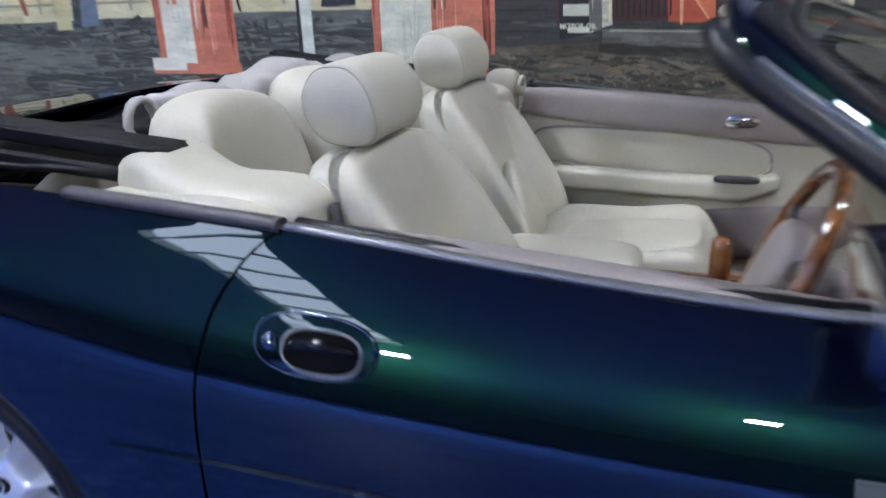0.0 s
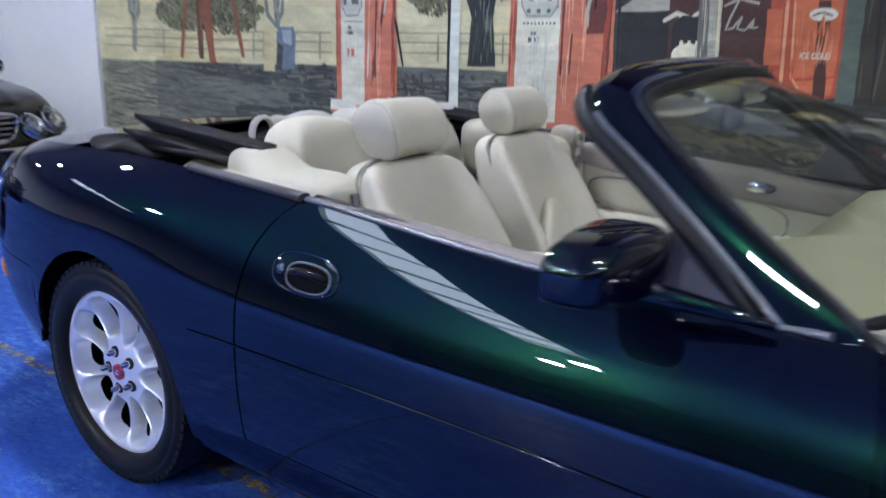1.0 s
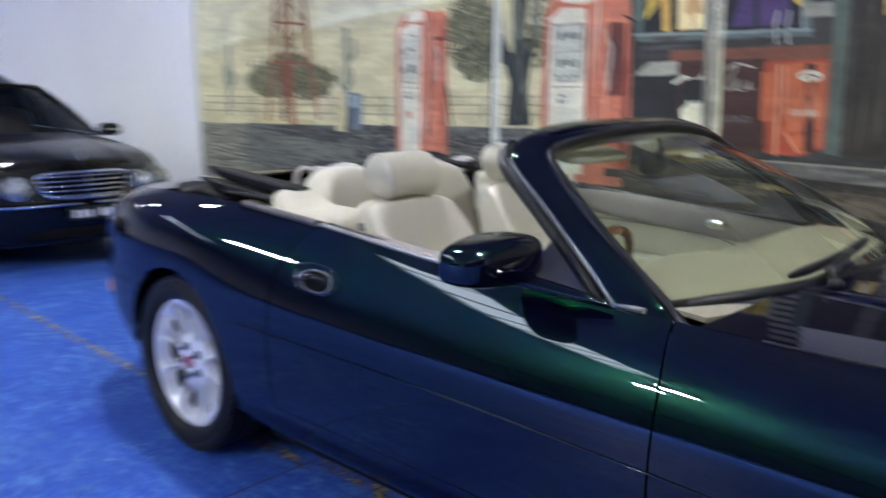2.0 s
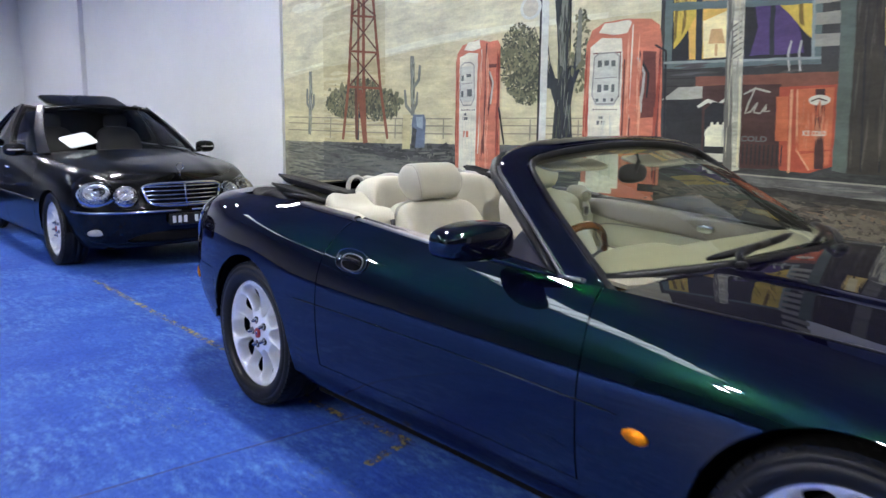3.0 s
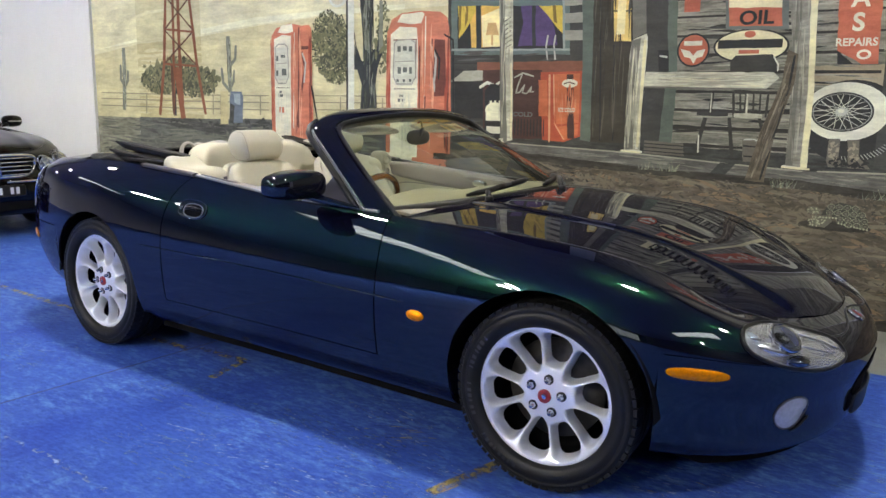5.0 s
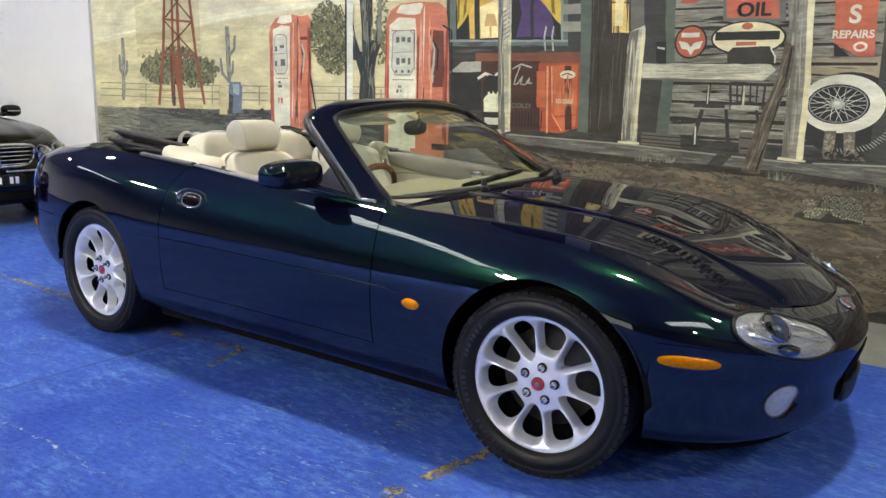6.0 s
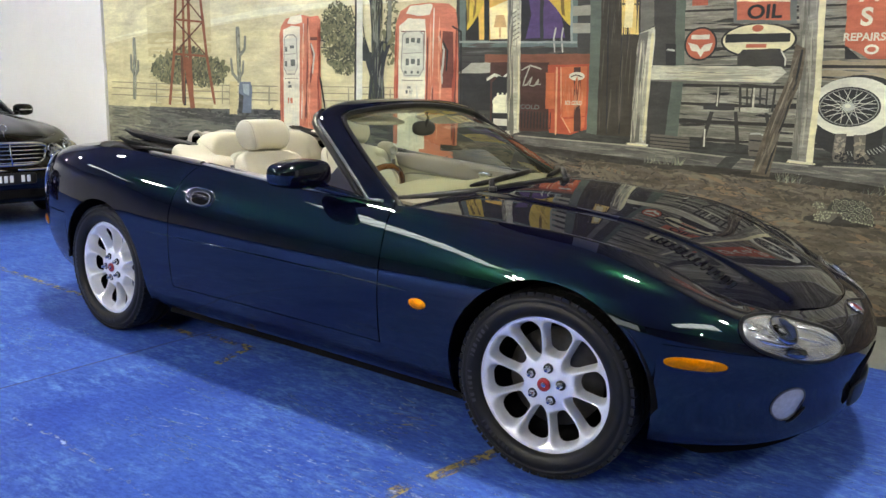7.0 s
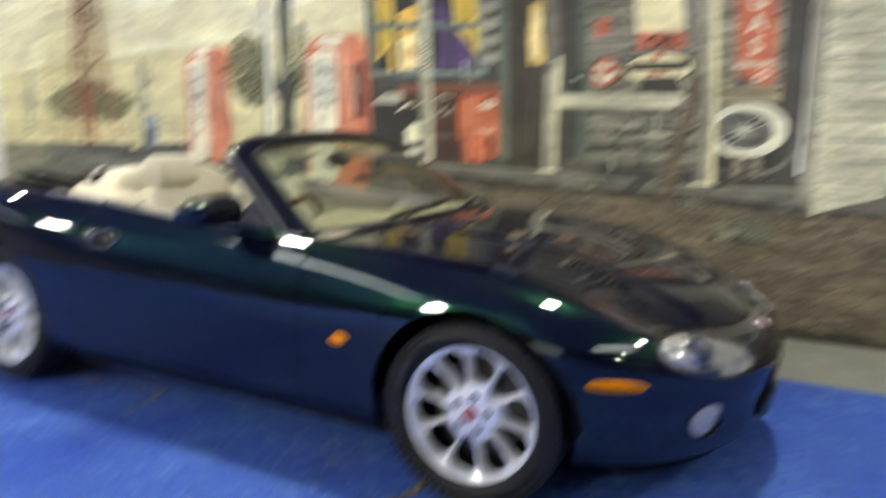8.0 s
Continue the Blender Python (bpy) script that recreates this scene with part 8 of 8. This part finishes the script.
for k in range(16):
    a = radians(50 + 200 * k / 15)
    stroke("tree", 8, "trunk", 0.012, (-2.03, 1.55), (-2.2 + 0.12 * math.cos(a), 1.68 + 0.1 * math.sin(a)), (-2.36 + 0.3 * math.cos(a), 1.76 + 0.28 * math.sin(a)))
for tone, n in (("bush_dark", 420), ("bush", 420), ("bush_light", 240)):
    dabs("tree", 9, tone, -2.44, 1.83, 0.22, 0.24, n // 2, 0.02)
    dabs("tree", 9, tone, -2.35, 1.6, 0.18, 0.16, n // 3, 0.02)
    dabs("tree", 9, tone, -1.83, 1.85, 0.08, 0.28, n // 8, 0.02)
grain("tree", 12, ("cactus", "bush_dark", "tyre_black"), [(-2.08, 1.14), (-2.05, 1.45), (-2.04, 2.2), (-1.93, 2.2), (-1.9, 1.14)], 160, 0.2, 0.012, 88)
for x, z0, z1 in ((-5.55, 1.15, 1.8), (-3.775, 1.35, 1.88)):
    grain("cactus", 8, ("bush_dark", "steel", "scute"), [(x - 0.03, z0), (x + 0.03, z0), (x + 0.03, z1), (x - 0.03, z1)], 70, 0.16, 0.008, 90)

# pumps: round shading down the sides
for x0, x1, top in ((-3.175, -2.64, 1.9), (-1.775, -1.125, 1.95)):
    w = x1 - x0
    for u, tones in ((0.03, ("pump_deep", "pump_red")), (0.58, ("pump_pale", "pump_red")), (0.72, ("pump_pale", "pump_red")), (0.95, ("pump_deep", "pump_shadow"))):
        grain("petrol_pump", 18, tones, [(x0 + w * (u - 0.03), 0.84), (x0 + w * (u + 0.03), 0.84), (x0 + w * (u + 0.03), top), (x0 + w * (u - 0.03), top)], 60, 0.45, 0.014, 90, 2)
    grain("petrol_pump", 18, ("dial", "sign_white", "pump_white"), [(x0 + 0.05, 0.86), (x0 + w * 0.45, 0.86), (x0 + w * 0.45, 1.4), (x0 + 0.05, 1.4)], 50, 0.3, 0.014, 90, 3)
    x, h = (-3.12, 0.18) if x0 < -2 else (-1.705, 0.235)
    stroke("pump_dial_frame", 19, "tyre_grey", 0.011, (x, 1.5), (x + 0.01, 1.77), (x + 0.05, 1.795), (x + h - 0.05, 1.795), (x + h - 0.01, 1.77), (x + h, 1.5), (x + h - 0.04, 1.44), (x + 0.04, 1.44), (x, 1.5))
    stroke("pump_dial_frame", 19, "tyre_grey", 0.008, (x + 0.02, 1.62), (x + h - 0.02, 1.625))
    for k in range(9):
        quad("pump_dial_print", 19, "ink", x0 + w * (0.13 + 0.038 * k), 1.395, x0 + w * (0.15 + 0.038 * k), 1.405)

# weathered boards, each with a lit upper edge and a ragged gap below it
for k in range(28):
    z = 0.93 + 0.118 * k
    flat("board", 10, "board", (0.58, z + 0.006), (1.9, z + 0.004), (1.9, z + 0.116), (0.58, z + 0.117))
    stroke("board_gap", 12, "board_gap", 0.02 * hand.uniform(0.6, 1.3), (0.6, z), (1.0, z + hand.uniform(-0.008, 0.008)), (1.88, z + hand.uniform(-0.006, 0.006)))
    if k < 14:
        area = [(0.6, z + 0.01), (1.88, z + 0.01), (1.88, z + 0.11), (0.6, z + 0.11)]
        grain("board", 12, ("wall_light", "post_light", "wall_grey"), area, 26, 0.36, 0.012, 0, 2, base="board")
        grain("board", 12, ("board_gap", "deck_dark", "wall_dark"), area, 22, 0.2, 0.012, 0, 4, base="board")
quad("board", 9, "wall_dark", 0.58, 0.93, 1.9, 4.25)
grain("board_crack", 13, ("board_gap", "ink", "deck_dark"), [(0.6, 0.95), (1.88, 0.95), (1.88, 2.6), (0.6, 2.6)], 130, 0.3, 0.018, 0, 5)
flat("porch_post", 23, "post_shade", (1.312, 2.53), (1.37, 2.522), (1.446, 1.45), (1.462, 0.95), (1.42, 0.952), (1.408, 1.488))
for k in range(14):
    z = 1.75 + 0.12 * k
    quad("board", 12, "wall_light", -0.19, z, 0.02, z + 0.07)
    z = 1.0 + 0.05 * k
    stroke("board_gap", 11, "board_gap", 0.008, (-1.1, z), (-0.85, z))
quad("shop_side", 13, "wall_dark", 2.55, 0.8, 8.9, 4.25)
for k in range(28):
    quad("side_board", 14, "board", 2.55, 0.81 + 0.118 * k, 8.9, 0.918 + 0.118 * k)
for k in range(26):
    stroke("board_gap", 18, "post_shade", 0.012, (2.15, 1.0 + 0.12 * k), (2.58, 1.0 + 0.12 * k))
grain("siding_column", 18, ("post_grey", "sign_white", "wall_light"), [(2.1, 0.9), (2.5, 0.95), (2.55, 2.6), (2.1, 2.6)], 200, 0.25, 0.016, 0, base="post_light")
grain("wall", 12, ("wall_dark", "board_gap", "frame_grey", "deck"), [(-1.1, 0.95), (0.0, 1.0), (0.0, 1.7), (-1.1, 1.7)], 120, 0.3, 0.018, 0, base="wall_dark")
for x in (-0.55 + 0.027 * k for k in range(11)):
    stroke("cooler_rib", 16, "ink", 0.009, (x, 1.187), (x + 0.002, 1.063))
grain("cooler", 18, ("orange_pale", "orange_red", "cooler_red"), [(-0.2, 1.1), (-0.01, 1.14), (-0.01, 1.5), (-0.2, 1.5)], 60, 0.2, 0.01, 90, base="orange_red")
grain("curtain", 16, ("curtain_dark", "glow_yellow", "curtain"), [(-1.05, 1.82), (-0.92, 1.98), (-0.92, 2.6), (-1.08, 2.6)], 60, 0.3, 0.016, 100, base="curtain")
grain("curtain", 16, ("curtain_dark", "glow_yellow", "curtain"), [(-0.4, 2.1), (-0.18, 1.85), (-0.22, 2.5), (-0.4, 2.5)], 60, 0.3, 0.016, 75, base="curtain")
for k in range(7):
    stroke("post_band", 23, "post_shade", 0.009, (-0.66 - 0.0015 * k, 1.689 + 0.033 * k), (-0.574 - 0.0015 * k, 1.737 + 0.033 * k))
wood = ("post_shade", "post_grey", "wall_light", "sign_cream")
grain("porch_post", 23, wood, [(-0.66, 1.0), (-0.54, 1.02), (-0.6, 2.7), (-0.71, 2.7)], 90, 0.35, 0.01, 92, 3, base="post_light")
grain("porch_post", 23, wood, [(0.36, 1.0), (0.47, 1.0), (0.47, 1.72), (0.36, 1.72)], 90, 0.3, 0.01, 90, 3, base="post_light")
grain("porch_post", 24, ("post_shade", "post_light", "wall_grey", "board_gap"), [(1.42, 0.96), (1.5, 0.96), (1.44, 2.5), (1.33, 2.5)], 120, 0.35, 0.012, 93, 3, base="post_grey")
grain("rail_board", 23, ("post_shade", "post_grey", "sign_cream", "wall_light"), [(0.47, 1.44), (1.27, 1.43), (1.3, 1.52), (0.48, 1.525)], 110, 0.35, 0.009, 0, 3, base="post_light")
grain("plank", 28, ("plank_light", "ink", "tin", "dirt_dark"), [(1.37, 1.64), (1.42, 1.6), (1.41, 1.45), (1.33, 1.1), (1.29, 0.85), (1.19, 0.855), (1.25, 1.14), (1.35, 1.45)], 260, 0.2, 0.012, 76, 6, base="plank")
grain("shop_door", 16, ("wall_dark", "tin", "ink"), [(0.1, 1.04), (0.43, 1.04), (0.34, 2.5), (0.06, 2.5)], 120, 0.4, 0.012, 90, 3, base="door_brown")
quad("window_glow", 17, "glow_white", 0.25, 1.78, 0.31, 2.1)

# lamplight along the edges of the posts
stroke("post_edge", 24, "sign_cream", 0.022, (0.462, 1.74), (0.46, 1.4), (0.455, 1.02))
stroke("post_edge", 25, "sign_cream", 0.03, (1.487, 2.0), (1.52, 1.4), (1.526, 0.97))
stroke("post_edge", 24, "sign_cream", 0.014, (-0.572, 1.6), (-0.556, 1.3), (-0.55, 1.04))
stroke("post_foot", 25, "sign_cream", 0.014, (0.335, 0.992), (0.48, 0.985))
stroke("post_foot", 26, "sign_cream", 0.014, (1.395, 0.945), (1.56, 0.94))
# tin by the leaning plank
quad("jar", 17, "tin", 1.155, 0.985, 1.235, 1.1)
oval("jar", 18, "steel", 1.195, 1.1, 0.042, 0.012)
quad("jar", 18, "brick_orange", 1.165, 1.02, 1.225, 1.055)
stroke("jar", 18, "steel", 0.006, (1.155, 1.0), (1.235, 0.998))
# crate, jar, deck and grass along its foot
flat("crate", 16, "tin", (0.5, 0.985), (0.78, 0.975), (0.77, 1.06), (0.5, 1.07))
for k in range(3):
    stroke("crate", 17, "ink", 0.007, (0.5, 1.0 + 0.025 * k), (0.78, 0.992 + 0.025 * k))
grain("porch", 15, ("deck_dark", "wall_light", "deck", "tin"), [(-0.5, 0.93), (0.74, 0.88), (1.5, 0.875), (2.5, 0.8), (2.5, 0.92), (1.5, 0.92), (0.4, 0.97), (-0.5, 0.99)], 420, 0.3, 0.012, -2, base="deck")
stroke("porch", 16, "wall_light", 0.01, (-0.55, 1.0), (0.37, 0.98), (1.1, 0.942), (1.52, 0.925))
stroke("porch", 16, "wall_light", 0.01, (1.6, 0.93), (2.0, 0.94), (2.5, 0.93))
flat("plank_shadow", 17, "deck_dark", (1.02, 0.95), (1.12, 0.95), (1.06, 0.875), (0.96, 0.875))
stroke("dirt", 14, "dirt_dark", 0.05, (-0.6, 0.92), (0.0, 0.885), (0.75, 0.855), (1.46, 0.845), (2.0, 0.8), (2.6, 0.785))
ground_ = [(-1.2, 0.05), (4.5, 0.05), (4.5, 0.78), (2.0, 0.79), (1.4, 0.83), (0.0, 0.87), (-1.2, 0.9)]
grain("dirt", 14, ("dirt_light", "dirt_dark", "dirt", "brick_orange", "tin", "plank_light"), ground_, 1500, 0.26, 0.03, -2, 16, base="dirt", thin=0.62)
grain("dirt", 15, ("dirt_dark", "dirt_light", "ink", "tin"), ground_, 4200, 0.055, 0.012, -4, 50, base="dirt", thin=0.4)
for _ in range(46):
    gx, gz = hand.uniform(-1.1, 3.6), hand.uniform(0.1, 0.8)
    tone_ = thinned(hand.choice(("dirt_dark", "dirt_light", "brick_orange", "dirt_dark")), "dirt", 0.6)
    dabs("dirt", 15, tone_, gx, gz, hand.uniform(0.1, 0.3), hand.uniform(0.015, 0.05), 26, 0.024)
dabs("dirt", 15, "dirt_light", 0.6, 0.72, 1.8, 0.12, 90, 0.005)
dabs("dirt", 15, "ink", 0.8, 0.7, 2.0, 0.14, 120, 0.006)
tuft(0.62, 0.875, 0.16, 60)
tuft(1.42, 0.82, 0.08, 40)
tuft(2.05, 0.79, 0.2, 40)

shade_ = [(-1.28, 0.89), (-0.1, 0.87), (0.55, 0.62), (-0.1, 0.3), (-1.28, 0.2)]
flat("dirt", 13, "dirt_dark", *shade_)
grain("dirt", 14, ("ground_dark", "ground_mid", "tin", "ink"), shade_, 300, 0.3, 0.02, 0, 9, base="dirt_dark")
night_ = [(-3.7, 0.98), (-1.1, 1.02), (-1.1, 0.05), (-3.5, 0.05)]
flat("desert", 5, "ground_dark", *night_)
grain("desert", 6, ("ground_mid", "ground", "ink", "ground_pale"), night_, 500, 0.3, 0.02, 0, 9, base="ground_dark")

# the whitewall tyre's wire spokes, tread and hub
oval("wheel_well", 19, "ink", 1.7, 1.29, 0.154, 0.104)
for k in range(28):
    a, c = TAU * k / 28, TAU * (k + (4 if k % 2 else -4)) / 28
    stroke("wire_spoke", 20, "sign_white" if k % 3 else "steel", 0.0036, (1.7 + 0.03 * math.cos(c), 1.29 + 0.023 * math.sin(c)), (1.7 + 0.15 * math.cos(a), 1.29 + 0.1 * math.sin(a)))
oval("hub_cap", 21, "steel", 1.7, 1.291, 0.034, 0.025)
oval("hub_cap", 22, "sign_white", 1.696, 1.296, 0.018, 0.012)
for k in range(26):
    a = radians(-95 + 100 * k / 25)
    stroke("tyre_tread", 16, "tyre_grey", 0.005, (1.745 + 0.25 * math.cos(a), 1.242 + 0.212 * math.sin(a)), (1.75 + 0.277 * math.cos(a + 0.04), 1.236 + 0.24 * math.sin(a + 0.04)))
for x in (1.68, 1.79):
    dabs("boot", 23, "plank_light", x, 1.06, 0.03, 0.06, 30, 0.012)
    dabs("boot", 23, "ink", x + 0.03, 0.99, 0.05, 0.025, 26, 0.014)
    stroke("boot_sole", 23, "ink", 0.012, (x - 0.03, 0.955), (x + 0.08, 0.955))

# the tortoise
TX, TZ = 1.748, 0.665
oval("tortoise", 16, "dirt_dark", TX - 0.02, TZ - 0.06, 0.2, 0.03)
flat("tortoise", 17, "tortoise_dark", (TX - 0.1, TZ - 0.005), (TX - 0.07, TZ + 0.055), (TX, TZ + 0.088), (TX + 0.09, TZ + 0.07), (TX + 0.15, TZ + 0.01), (TX + 0.165, TZ - 0.06), (TX + 0.05, TZ - 0.062), (TX, TZ - 0.03), (TX - 0.05, TZ + 0.01))
flat("tortoise", 17, "tortoise", (TX - 0.17, TZ + 0.05), (TX - 0.12, TZ + 0.05), (TX - 0.09, TZ + 0.01), (TX - 0.13, TZ), (TX - 0.18, TZ + 0.02))
flat("tortoise", 17, "tortoise", (TX - 0.13, TZ), (TX - 0.06, TZ), (TX - 0.03, TZ - 0.03), (TX - 0.07, TZ - 0.075), (TX - 0.17, TZ - 0.07), (TX - 0.14, TZ - 0.04))
for row, (n, z, x0) in enumerate(((4, 0.058, -0.045), (5, 0.022, -0.05), (4, -0.016, 0.01), (3, -0.045, 0.06))):
    for k in range(n):
        x = TX + x0 + 0.044 * k
        oval("scute", 18, "scute", x, TZ + z, 0.021, 0.017, 7)
        oval("scute", 19, "tortoise_dark", x, TZ + z, 0.0185, 0.0148, 7)
        oval("scute", 20, "tortoise", x, TZ + z, 0.01, 0.008, 7)
for k in range(16):
    u = k / 15
    oval("shell_rim", 20, "scute", TX - 0.1 + 0.26 * u, TZ - 0.01 - 0.055 * u ** 0.7 + 0.03 * math.sin(math.pi * u) * (u < 0.4), 0.006, 0.006, 8)
dabs("tortoise", 18, "scute", TX - 0.12, TZ - 0.04, 0.05, 0.03, 40, 0.007)
dabs("tortoise", 18, "scute", TX - 0.14, TZ + 0.025, 0.035, 0.02, 26, 0.006)

for motif, marks in BRUSH.items():
    tones = sorted({t for t, _ in marks})
    verts, faces, idx = [], [], []
    for tone, pts in marks:
        area = sum(pts[i][0] * pts[(i + 1) % len(pts)][2] - pts[(i + 1) % len(pts)][0] * pts[i][2] for i in range(len(pts)))
        faces.append(tuple(range(len(verts), len(verts) + len(pts))))
        verts += pts if area > 0 else pts[::-1]
        idx.append(tones.index(tone))
    me = bpy.data.meshes.new("brushwork")
    me.from_pydata(verts, [], faces)
    for t in tones:
        me.materials.append(MURAL_MATS[t])
    me.polygons.foreach_set("material_index", idx)
    ob = new("brushwork", me)
    ob.parent = mural
    tagged(ob, kind="stuff")


def lettering(text, x, z, size, tone, layer, squeeze=1.0):
    cu = bpy.data.curves.new("lettering", "FONT")
    cu.body, cu.size, cu.align_x, cu.align_y = text, size, "CENTER", "CENTER"
    cu.offset = 0.028 * size
    tmp = new("lettering", cu)
    me = bpy.data.meshes.new_from_object(tmp.evaluated_get(bpy.context.evaluated_depsgraph_get()))
    bpy.data.objects.remove(tmp)
    me.materials.clear()
    me.materials.append(MURAL_MATS[tone])
    ob = new("painted_lettering", me)
    ob.parent = mural
    ob.matrix_basis = pose(x, WALL_Y - 0.001 - 0.0008 * layer, z, 90, 0, 0) @ Matrix.Diagonal((squeeze, 1, 1, 1))
    ob["label"] = "painted word " + text
    return ob


lettering("ICE COLD", -0.095, 1.26, 0.04, "sign_white", 25, 0.75)
lettering("COLD", -0.455, 1.219, 0.045, "frame_grey", 25, 1.35)
lettering("MOTOR OIL", -0.7, 1.02, 0.034, "shell_white", 25, 0.95)
lettering("OIL", 1.165, 1.85, 0.115, "ink", 25, 1.15)
lettering("REPAIRS", 1.735, 1.69, 0.062, "sign_white", 25, 1.0)
for k, ch in enumerate("SAG"):
    lettering(ch, 1.735, 1.8 + 0.135 * k, 0.14, "sign_white", 25, 1.0)
